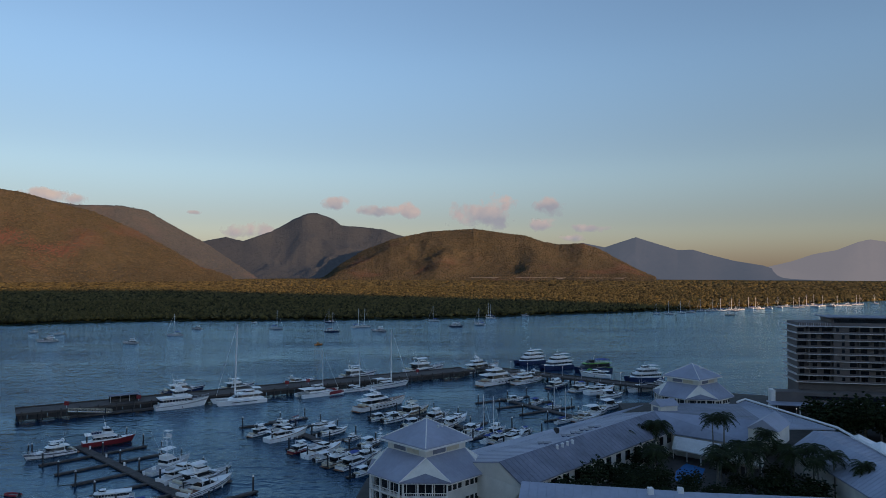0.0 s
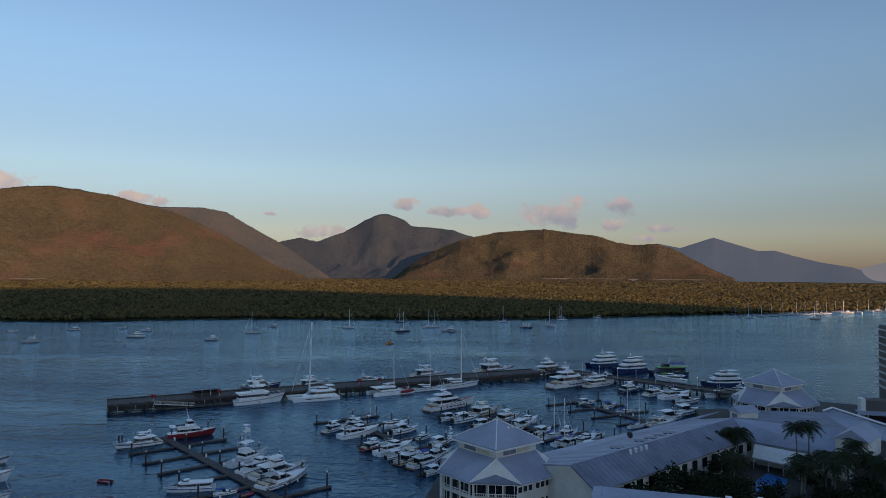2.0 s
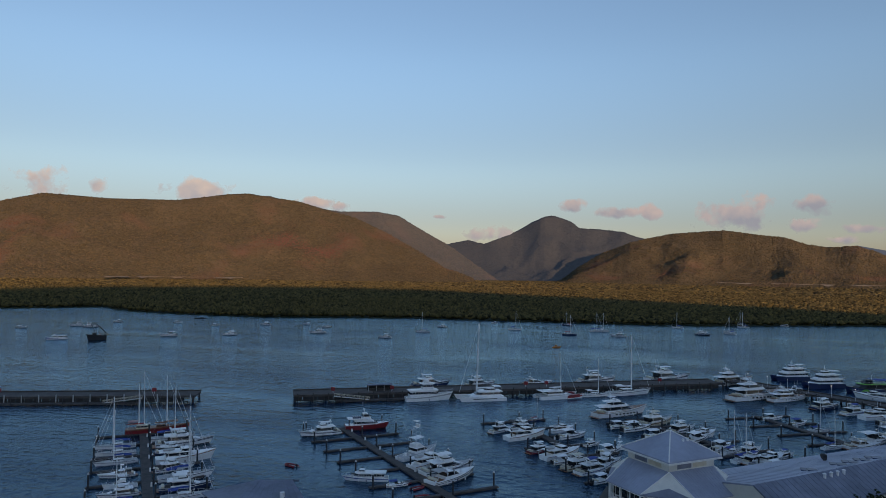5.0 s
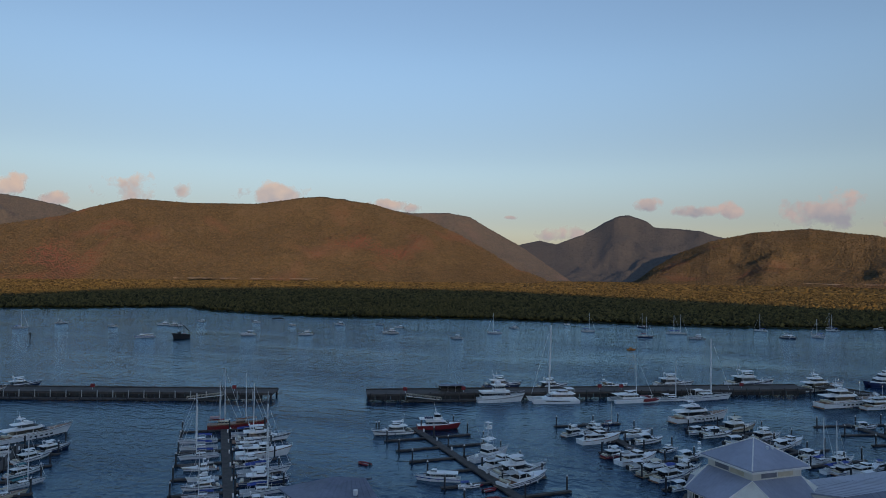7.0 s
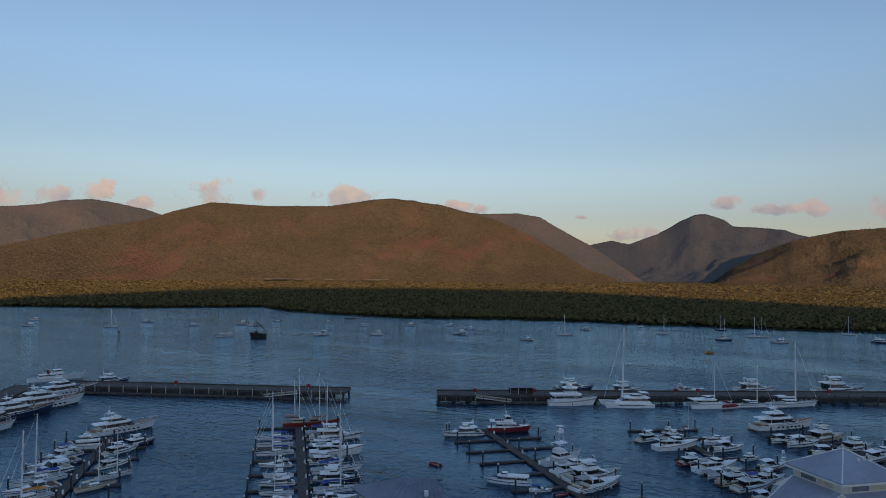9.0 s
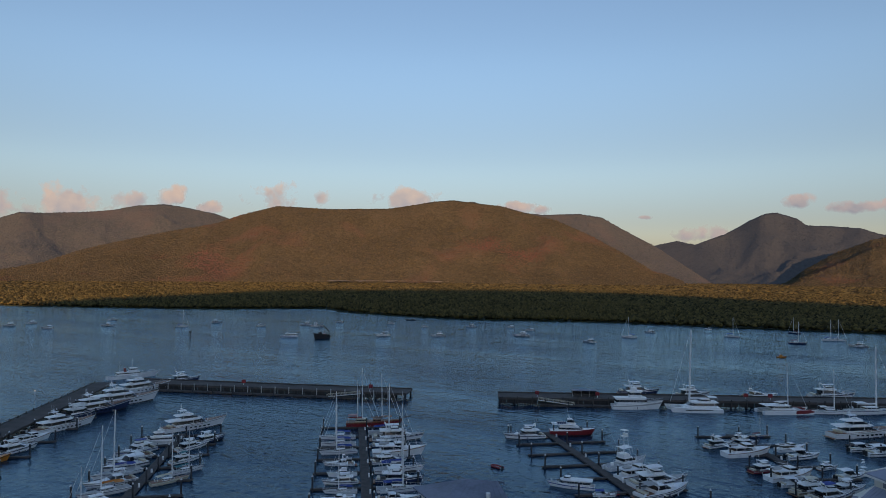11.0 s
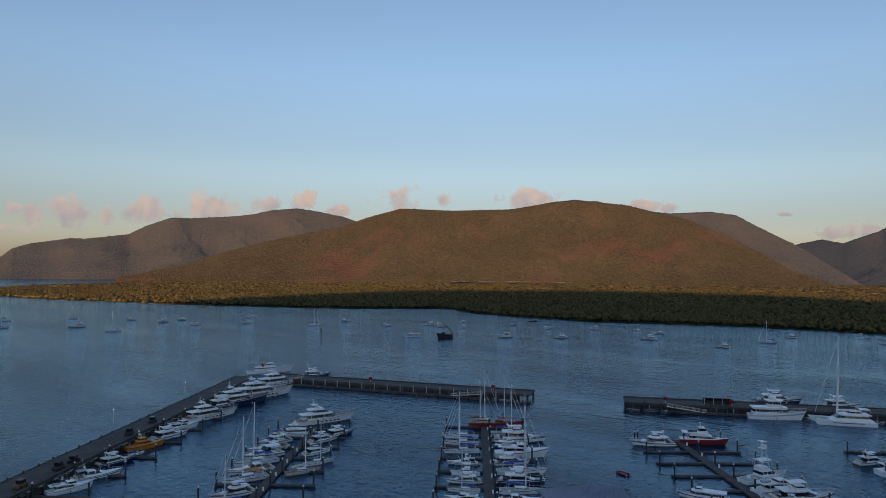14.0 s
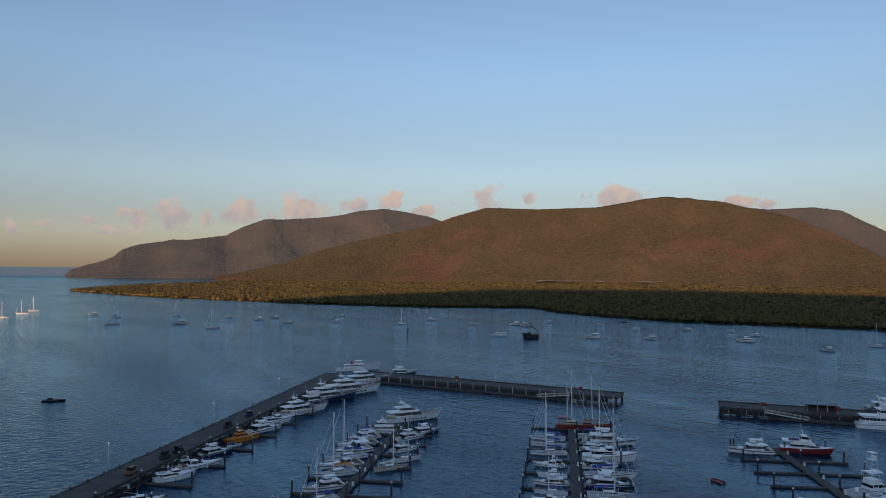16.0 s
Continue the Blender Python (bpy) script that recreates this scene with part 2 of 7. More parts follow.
def water_material():
    m = bpy.data.materials.new("inlet_water")
    m.use_nodes = True
    n, l = m.node_tree.nodes, m.node_tree.links
    deep, gloss, edge, both = n.new("ShaderNodeBsdfDiffuse"), n.new("ShaderNodeBsdfGlossy"), n.new("ShaderNodeFresnel"), n.new("ShaderNodeMixShader")
    deep.inputs["Color"].default_value = (0.004, 0.026, 0.06, 1)
    gloss.inputs["Color"].default_value = (0.56, 0.83, 1.0, 1)
    edge.inputs["IOR"].default_value = 1.37
    l.new(edge.outputs[0], both.inputs["Fac"])
    l.new(deep.outputs[0], both.inputs[1])
    l.new(gloss.outputs[0], both.inputs[2])
    l.new(both.outputs[0], n["Material Output"].inputs["Surface"])
    n.remove(n["Principled BSDF"])
    geo = n.new("ShaderNodeNewGeometry")
    patch = n.new("ShaderNodeTexNoise")
    patch.inputs["Scale"].default_value, patch.inputs["Detail"].default_value = 0.012, 4
    stretch = n.new("ShaderNodeMapping")
    stretch.inputs["Scale"].default_value = (0.5, 1.6, 1)
    l.new(geo.outputs["Position"], stretch.inputs["Vector"])
    l.new(stretch.outputs["Vector"], patch.inputs["Vector"])
    mr = n.new("ShaderNodeMapRange")
    mr.inputs["From Min"].default_value, mr.inputs["From Max"].default_value = 0.35, 0.7
    mr.inputs["To Min"].default_value, mr.inputs["To Max"].default_value = 0.05, 0.1
    l.new(patch.outputs["Fac"], mr.inputs["Value"])
    l.new(mr.outputs["Result"], gloss.inputs["Roughness"])
    small, wide = n.new("ShaderNodeTexNoise"), n.new("ShaderNodeTexNoise")
    small.inputs["Scale"].default_value, small.inputs["Detail"].default_value = 0.42, 6
    wide.inputs["Scale"].default_value, wide.inputs["Detail"].default_value = 0.14, 3
    wind = n.new("ShaderNodeMapping")
    wind.inputs["Rotation"].default_value, wind.inputs["Scale"].default_value = (0, 0, radians(-25)), (0.45, 1.3, 1)
    l.new(geo.outputs["Position"], wind.inputs["Vector"])
    l.new(geo.outputs["Position"], small.inputs["Vector"])
    l.new(wind.outputs["Vector"], wide.inputs["Vector"])
    add = n.new("ShaderNodeMath")
    add.operation = "MULTIPLY_ADD"
    add.inputs[1].default_value = 1.2
    l.new(wide.outputs["Fac"], add.inputs[0])
    l.new(small.outputs["Fac"], add.inputs[2])
    ripple = n.new("ShaderNodeMath")
    ripple.operation = "MULTIPLY"
    amp = n.new("ShaderNodeMapRange")
    amp.inputs["From Min"].default_value, amp.inputs["From Max"].default_value = 0.35, 0.7
    amp.inputs["To Min"].default_value, amp.inputs["To Max"].default_value = 0.35, 1.1
    l.new(patch.outputs["Fac"], amp.inputs["Value"])
    l.new(add.outputs[0], ripple.inputs[0])
    l.new(amp.outputs["Result"], ripple.inputs[1])
    bn = n.new("ShaderNodeBump")
    bn.inputs["Strength"].default_value, bn.inputs["Distance"].default_value = 1.0, 0.74
    l.new(ripple.outputs[0], bn.inputs["Height"])
    for shader in (deep, gloss, edge):
        l.new(bn.outputs["Normal"], shader.inputs["Normal"])
    return m


M["water"] = water_material()


# ---- mesh helpers ----
def mesh_object(name, verts, faces, mat, smooth=False):
    me = bpy.data.meshes.new(name)
    me.from_pydata([tuple(v) for v in verts], [], [tuple(f) for f in faces])
    me.materials.append(M[mat])
    if smooth:
        me.shade_smooth()
    me.update()
    return new(name, me)


def part(name, bm, mat, parent, label=""):
    """Links a bmesh as one mesh object under a thing or a part."""
    me = bpy.data.meshes.new(name)
    bmesh.ops.recalc_face_normals(bm, faces=bm.faces[:])
    bm.to_mesh(me)
    bm.free()
    me.materials.append(M[mat])
    ob = new(name, me)
    ob.parent = parent
    if label:
        ob["label"] = label
    return ob


def share(name, source, parent, m):
    """One more part on the mesh of another."""
    ob = new(name, source.data)
    ob.parent = parent
    ob.matrix_basis = m
    return ob


def thing(name, label, category, m=None, group="", kind=""):
    ob = new(name)
    ob.empty_display_size = 0.5
    if m is not None:
        ob.matrix_basis = m
    return tagged(ob, label, category, group, kind)


def box(bm, x0, x1, y0, y1, z0, z1, bevel=0.0):
    r = create_cube(bm, size=1.0, matrix=Matrix.LocRotScale(((x0 + x1) / 2, (y0 + y1) / 2, (z0 + z1) / 2), None, (abs(x1 - x0), abs(y1 - y0), abs(z1 - z0))))
    if bevel:
        edges = list({e for v in r["verts"] for e in v.link_edges})
        bmesh.ops.bevel(bm, geom=edges, offset=bevel, segments=1, affect="EDGES")
    return bm


def rod(bm, a, b, r, seg=6, r2=None):
    a, b = Vector(a), Vector(b)
    d = b - a
    q = d.to_track_quat("Z", "Y")
    create_cone(bm, cap_ends=True, segments=seg, radius1=r, radius2=r if r2 is None else r2, depth=d.length, matrix=Matrix.LocRotScale((a + b) / 2, q, None))
    return bm


def loft(bm, rings, cap=True):
    """Skins closed rings of equal length."""
    vs = [[bm.verts.new(p) for p in ring] for ring in rings]
    k = len(vs[0])
    for a, b in zip(vs, vs[1:]):
        for i in range(k):
            j = (i + 1) % k
            bm.faces.new((a[i], a[j], b[j], b[i]))
    if cap:
        bm.faces.new(vs[0][::-1])
        bm.faces.new(vs[-1])
    return bm


def prism(bm, poly, z0, z1):
    return loft(bm, [[(x, y, z0) for x, y in poly], [(x, y, z1) for x, y in poly]])


def heading(dx, dy):
    return math.degrees(math.atan2(dy, dx))


# ---- water and land ----
def ring_sheet(name, radius, z, mat):
    radii = [0, 60, 120, 200, 300, 450, 700, 1100, 1800, 3000, radius]
    verts, faces, k = [], [], 96
    for r in radii:
        for i in range(k):
            a = 2 * math.pi * i / k
            verts.append((r * math.cos(a), r * math.sin(a), z))
    for j in range(len(radii) - 1):
        for i in range(k):
            a, b = j * k + i, j * k + (i + 1) % k
            faces.append((a, a + k, b + k, b) if j else (a, a + k, b + k))
    return mesh_object(name, verts, faces, mat)


tagged(ring_sheet("water", 4800, 0.0, "water"), "calm blue-grey tidal inlet water with faint ripples", "water", kind="structure")

# the far sea, standing in for what lies past the water sheet up to the horizon
far = bmesh.new()
for i in range(40):
    a0, a1 = [radians(90 + 60 + 60 * k / 40) for k in (i, i + 1)]
    p = [(4790 * math.cos(a), 4790 * math.sin(a)) for a in (a0, a1)]
    far.faces.new([far.verts.new(v) for v in ((*p[0], -1), (*p[1], -1), (*p[1], EYE), (*p[0], EYE))])
sea = part("backdrop", far, "farsea", None)
tagged(sea, "distant open sea meeting the horizon", "sea", kind="structure")


def direction(az):
    return Vector((-math.sin(radians(az)), math.cos(radians(az)), 0))


SHORE = [(-1705, 262), (-1560, 285), (-1344, 322), (-1122, 400), (-957, 471), (-829, 540), (-747, 628), (-702, 690), (-676, 676), (-643, 650),
         (-519, 630), (-435, 636), (-342, 680), (-277, 705), (-190, 712), (-108, 727), (-14, 747), (74, 786), (184, 852), (310, 918), (472, 1026), (787, 1234), (1500, 1700), (2900, 2500)]
BACK = [(4000, 2700), (1500, 4600), (-1500, 4500), (-3300, 3300), (-3650, 2200), (-3250, 1750), (-2850, 1180), (-2564, 913), (-2274, 578), (-2039, 417), (-1790, 290)]
LAND = SHORE + BACK
bm = bmesh.new()
prism(bm, LAND, -1.0, 0.5)
bmesh.ops.triangulate(bm, faces=[f for f in bm.faces if len(f.verts) > 4])
tagged(part("ground", bm, "land", None), "low muddy ground under the mangrove forest", "ground", kind="structure")


def inside(px, py, poly):
    hit = np.zeros(len(px), bool)
    for (x0, y0), (x1, y1) in zip(poly, poly[1:] + poly[:1]):
        cross = ((y0 > py) != (y1 > py)) & (px < (x1 - x0) * (py - y0) / (y1 - y0 + 1e-9) + x0)
        hit ^= cross
    return hit


ICO = bmesh.new()
create_icosphere(ICO, subdivisions=1, radius=1.0)
ICO_V = np.array([v.co[:] for v in ICO.verts])
ICO_F = np.array([[v.index for v in f.verts] for f in ICO.faces])
ICO.free()


OCT_V = np.array([(1, 0, 0), (0, 1, 0), (-1, 0, 0), (0, -1, 0), (0, 0, 1), (0, 0, -1)], float)
OCT_F = np.array([(0, 1, 4), (1, 2, 4), (2, 3, 4), (3, 0, 4), (1, 0, 5), (2, 1, 5), (3, 2, 5), (0, 3, 5)])


def clumps(name, centres, sizes, mat, squash=0.8, seed=1, rough=0.35, far_off=False):
    """Many uneven leafy crowns as one mesh; those far off have fewer faces."""
    rng = np.random.default_rng(seed)
    shape_v, shape_f = (OCT_V, OCT_F) if far_off else (ICO_V, ICO_F)
    n, k = len(centres), len(shape_v)
    wob = 1 + rough * (rng.random((n, k, 1)) * 2 - 1)
    v = shape_v[None] * wob * sizes[:, None, None] * np.array([1, 1, squash]) + centres[:, None]
    f = shape_f[None] + (np.arange(n) * k)[:, None, None]
    me = bpy.data.meshes.new(name)
    v, f = v.reshape(-1, 3), f.reshape(-1, 3)
    me.vertices.add(len(v))
    me.vertices.foreach_set("co", v.ravel())
    me.loops.add(f.size)
    me.loops.foreach_set("vertex_index", f.ravel().astype(np.int32))
    me.polygons.add(len(f))
    me.polygons.foreach_set("loop_start", np.arange(0, f.size, 3, dtype=np.int32))
    me.update(calc_edges=True)
    me.validate()
    me.materials.append(M[mat])
    return new(name, me)


def forest(name, r0, r1, spacing, size, height, squash, seed, label):
    rng = np.random.default_rng(seed)
    n = int((r1 * r1 - r0 * r0) * radians(145) / 2 / spacing**2)
    az = np.radians(rng.uniform(-48, 97, n))
    r = np.sqrt(rng.uniform(r0 * r0, r1 * r1, n))
    x, y = -np.sin(az) * r, np.cos(az) * r
    ok = inside(x, y, LAND)
    x, y = x[ok], y[ok]
    s = size * rng.uniform(0.6, 1.35, len(x))
    z = height * rng.uniform(0.55, 1.1, len(x))
    return tagged(clumps(name, np.stack([x, y, z], 1), s, "mangrove", squash, seed, 0.45, True), label, "mangrove forest", kind="stuff")


forest("mangrove_forest", 560, 1150, 3.6, 2.2, 3.6, 0.9, 3, "dense dark green mangroves along the far shore")
forest("mangrove_forest", 1150, 2000, 6.4, 3.8, 2.8, 0.65, 4, "olive green mangrove flats catching low sun")
forest("mangrove_forest", 2000, 3700, 15, 9.0, 2.0, 0.4, 5, "distant low mangrove woodland before the hills")


# ---- hills ----
def hills(name, profile, d0, d1, mat, label, spur=0.25, seed=0, step=0.1, rows=56, crest_noise=3.0, bend=1.0, crowns=None, cliff=None):
    """A range seen from the inlet: its skyline follows (bearing, elevation) pairs, its face falls in spurs towards the base."""
    az_p = np.array([p[0] for p in profile])[::-1]
    el_p = np.array([p[1] for p in profile])[::-1]
    azs = np.arange(az_p[0], az_p[-1], step)
    verts, faces = [], []
    tail = 8
    total = rows + tail
    for az in azs:
        el = float(np.interp(az, az_p, el_p))
        wob = 1 + 0.03 * noise.noise((az * 0.35, seed, 0))
        top = max(EYE + d1 * wob * math.tan(radians(el)), -4)
        top += crest_noise * noise.noise((az * 9, seed * 3.1, 5)) * min(1, max(0, top) / 60)
        d = direction(az)
        for j in range(total):
            s = j / (rows - 1)
            r = (d0 + (d1 - d0) * min(s, 1)) * wob + max(0, s - 1) * 2500
            p = d * r
            if s <= 1:
                g = s**bend
                ridge = noise.ridged_multi_fractal((p.x / 520 + seed, p.y / 520, seed), 1.0, 2.1, 5, 0.9, 2.0)
                fine = noise.fractal((p.x / 120, p.y / 120, seed), 1.0, 2.0, 4)
                z = top * (g + spur * (ridge - 1.1) * 4 * s * (1 - s) * 0.5 + 0.03 * fine * math.sin(math.pi * s))
                if cliff:
                    (a0, s0), (a1, s1), lift = cliff
                    q = (s - s0) / (s1 - s0)
                    off = (a0 + (a1 - a0) * q - az) * 1.3
                    if -0.2 < q < 1.2 and off > 0:
                        z += lift * min(1, off / 0.12) * math.exp(-off) * math.sin(math.pi * (q + 0.2) / 1.4)
                los = EYE + (top - EYE) * r / (d1 * wob)
                z = min(z, los) if s < 1 else z
            else:
                z = top * (1 - (s - 1) * (rows / tail) * 0.9)
            verts.append((p.x, p.y, max(z, -6) if s > 0 else -6))
    for i in range(len(azs) - 1):
        for j in range(total - 1):
            a = i * total + j
            faces.append((a, a + total, a + total + 1, a + 1))
    ob = mesh_object(name, verts, faces, mat, smooth=True)
    if crowns:
        spacing, size, cmat = crowns
        v = np.array(verts).reshape(len(azs), total, 3)
        gen = np.random.default_rng(seed + 50)
        n = int(radians(azs[-1] - azs[0]) * (d0 + d1) / 2 * (d1 - d0) * 1.1 / spacing**2)
        u, w = gen.uniform(0, len(azs) - 1.01, n), gen.uniform(0, rows - 0.02, n)
        i, j = u.astype(int), w.astype(int)
        fu, fw = (u - i)[:, None], (w - j)[:, None]
        p = (v[i, j] * (1 - fu) + v[i + 1, j] * fu) * (1 - fw) + (v[i, j + 1] * (1 - fu) + v[i + 1, j + 1] * fu) * fw
        p = p[p[:, 2] > 1]
        s = size * gen.uniform(0.45, 1.2, len(p))
        p[:, 2] += 0.1 * s
        tagged(clumps("hill_forest", p, s, cmat, 0.75, seed + 60, far_off=True), "dense tree crowns covering the hillside", "forest", kind="stuff")
    return tagged(ob, label, "hill", kind="structure")


HILL_A = [(71.25, -0.67), (69.13, -0.25), (66.08, 0.4), (63.41, 1.44), (59.77, 2.41), (57.0, 3.04), (54.21, 3.63), (52.34, 4.35), (49.55, 5.15), (47.69, 5.1), (45.38, 5.01), (43.09, 5.08), (40.4, 5.15), (38.63, 5.44), (36.89, 5.76), (35.18, 5.9), (33.5, 5.68), (31.32, 5.43), (29.19, 4.85), (26.72, 4.23), (23.93, 2.98), (21.27, 1.48), (19.04, 0.1), (18.38, -0.03), (16.92, -0.6)]
HILL_B = [(38.63, 4.76), (35.18, 5.73), (33.5, 5.77), (32.26, 5.39), (30.25, 4.99), (27.91, 4.71), (24.92, 4.77), (23.1, 4.45), (21.55, 3.52), (19.69, 2.5), (18.65, 1.9), (17.38, 1.0), (16.1, 0.1), (15.0, -0.6)]
HILL_C = [(23.5, -0.4), (20.6, 1.8), (18.65, 2.31), (17.38, 2.56), (16.1, 2.26), (13.93, 3.06), (13.05, 3.53), (12.16, 4.09), (11.04, 4.57), (10.37, 4.62), (9.0, 4.14), (8.31, 3.59), (6.7, 3.52), (4.85, 3.3), (3.92, 2.94), (2.06, 2.48), (-0.75, 1.32), (-3, -0.4)]
HILL_D = [(10.2, -0.8), (9.65, -0.56), (8.52, 0.36), (6.69, 1.53), (4.38, 2.47), (2.99, 2.8), (1.12, 3.18), (-0.74, 3.28), (-2.61, 3.42), (-4.01, 3.19), (-5.4, 3.0), (-6.79, 2.86), (-8.16, 2.34), (-9.53, 2.11), (-11.34, 2.19), (-12.67, 1.77), (-14.0, 1.0), (-15.74, 0.05), (-17.02, -0.5)]
HILL_E = [(-9.07, 0.86), (-11.34, 2.24), (-13.12, 1.86), (-13.78, 2.08), (-15.53, 2.66), (-16.61, 2.29), (-18.72, 1.6), (-19.77, 1.64), (-21.2, 1.19), (-22.8, 0.75), (-24.75, 0.41), (-26.26, -0.14), (-28, -0.5)]
HILL_F = [(-22.0, -0.5), (-23.18, -0.15), (-25.13, 0.32), (-26.64, 0.7), (-28.12, 1.23), (-29.56, 1.5), (-30.96, 2.08), (-31.64, 2.23), (-32.58, 2.05), (-35.21, 1.69), (-38.48, 0.57), (-40.95, -0.04)]
HILL_G = [(81.6, -0.6), (81.27, -0.2), (80.36, 0.13), (79.25, 0.44), (78.5, 0.78), (77.94, 1.34), (76.78, 1.75), (74.2, 2.19), (73.38, 2.17), (70.46, 2.59), (69.19, 3.29), (67.46, 3.96), (66.13, 3.95), (63.44, 4.15), (61.63, 4.37), (59.8, 4.81), (57.95, 4.98), (56.55, 4.82), (54.21, 4.38), (51.4, 3.42), (47.67, 1.81)]
hills("hill_range", HILL_A, 2900, 3700, "hill", "sunlit brown-green forested hill above the mangroves", 0.22, 1, crowns=(8.6, 4.2, "crowns"), cliff=((34.8, 0.44), (33.1, 0.7), 30))
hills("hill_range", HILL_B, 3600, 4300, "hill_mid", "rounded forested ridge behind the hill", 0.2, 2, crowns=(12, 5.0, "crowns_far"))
hills("hill_range", HILL_C, 4050, 4700, "shaded_mountain", "dark peaked mountain beyond a valley", 0.5, 3, bend=2.0, crowns=(12, 5.0, "crowns_shaded_mountain"))
hills("hill_range", HILL_D, 3300, 4050, "hill", "rounded forested hills in shade and low sun", 0.42, 4, crowns=(9, 4.4, "crowns"))
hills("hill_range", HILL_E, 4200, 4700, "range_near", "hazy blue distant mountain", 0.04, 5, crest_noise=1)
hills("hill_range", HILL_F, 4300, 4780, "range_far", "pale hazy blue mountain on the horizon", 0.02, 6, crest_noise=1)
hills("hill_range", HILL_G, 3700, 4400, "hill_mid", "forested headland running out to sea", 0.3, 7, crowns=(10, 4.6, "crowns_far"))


def foot_strip(az0, az1, r, z, depth, mat, name, label):
    """Open ground along the foot of the hills."""
    bm = bmesh.new()
    rows = []
    for i in range(25):
        az = az0 + (az1 - az0) * i / 24
        d, w = direction(az), depth * max(0.01, 0.25 + 1.6 * noise.noise((az * 1.3, 2, r)))
        rows.append([bm.verts.new(d * (r - w) + Vector((0, 0, z - 0.02 * w))), bm.verts.new(d * r + Vector((0, 0, z)))])
    for a, b in zip(rows, rows[1:]):
        bm.faces.new((a[0], b[0], b[1], a[1]))
    tagged(part(name, bm, mat, None), label, "ground", kind="structure")


foot_strip(46.5, 35.5, 2860, 14.0, 190, "salt", "ground", "pale dry open ground at the foot of the hill")
foot_strip(-2.0, -15.0, 2960, 22.0, 190, "salt", "ground", "pale dry grassland before the hills")

# the range behind the town, whose long shadow lies over the marina and the near mangroves
def town_range():
    s_dir, v_dir = direction(SUN_AZ), direction(SUN_AZ - 90)
    reach = [(-4000, -800), (-900, -600), (-640, 300), (-450, 1300), (-250, 1790), (200, 1905), (525, 1729), (614, 1490), (740, 1150), (820, 880), (880, 300), (1000, 0), (1200, -350), (1600, -500), (4000, -700)]
    verts, faces = [], []
    vs = np.arange(-3500, 3500, 25)
    cols = 9
    for v in vs:
        top = (4500 + float(np.interp(v, [r[0] for r in reach], [r[1] for r in reach]))) * math.tan(radians(SUN_EL)) + 4 + 7 * noise.noise((v / 90, 3, 0))
        for j in range(cols):
            s = j / (cols - 1)
            p = s_dir * (-4500 - (s - 0.5) * 1800) + v_dir * float(v)
            verts.append((p.x, p.y, top * math.sin(math.pi * s) ** 0.8 - 2))
    for i in range(len(vs) - 1):
        for j in range(cols - 1):
            a = i * cols + j
            faces.append((a, a + 1, a + cols + 1, a + cols))
    tagged(mesh_object("hill_range", verts, faces, "hill", True), "forested range behind the town", "hill", kind="structure")


town_range()


# ---- waterfront ground ----
QUAY = [(-120, 60), (-92, 92), (-90, 112), (-70, 112), (-40, 128), (-20, 136), (-18, 168), (10, 170), (30, 192), (62, 228), (66, 262), (108, 268), (116, 285), (190, 250), (420, 120), (420, -300), (-220, -300), (-220, -20)]
bm = bmesh.new()
prism(bm, QUAY, -2.0, 2.2)
bmesh.ops.triangulate(bm, faces=[f for f in bm.faces if len(f.verts) > 4])
tagged(part("pavement", bm, "paving", None), "paved waterfront ground behind the quay wall", "pavement", kind="structure")


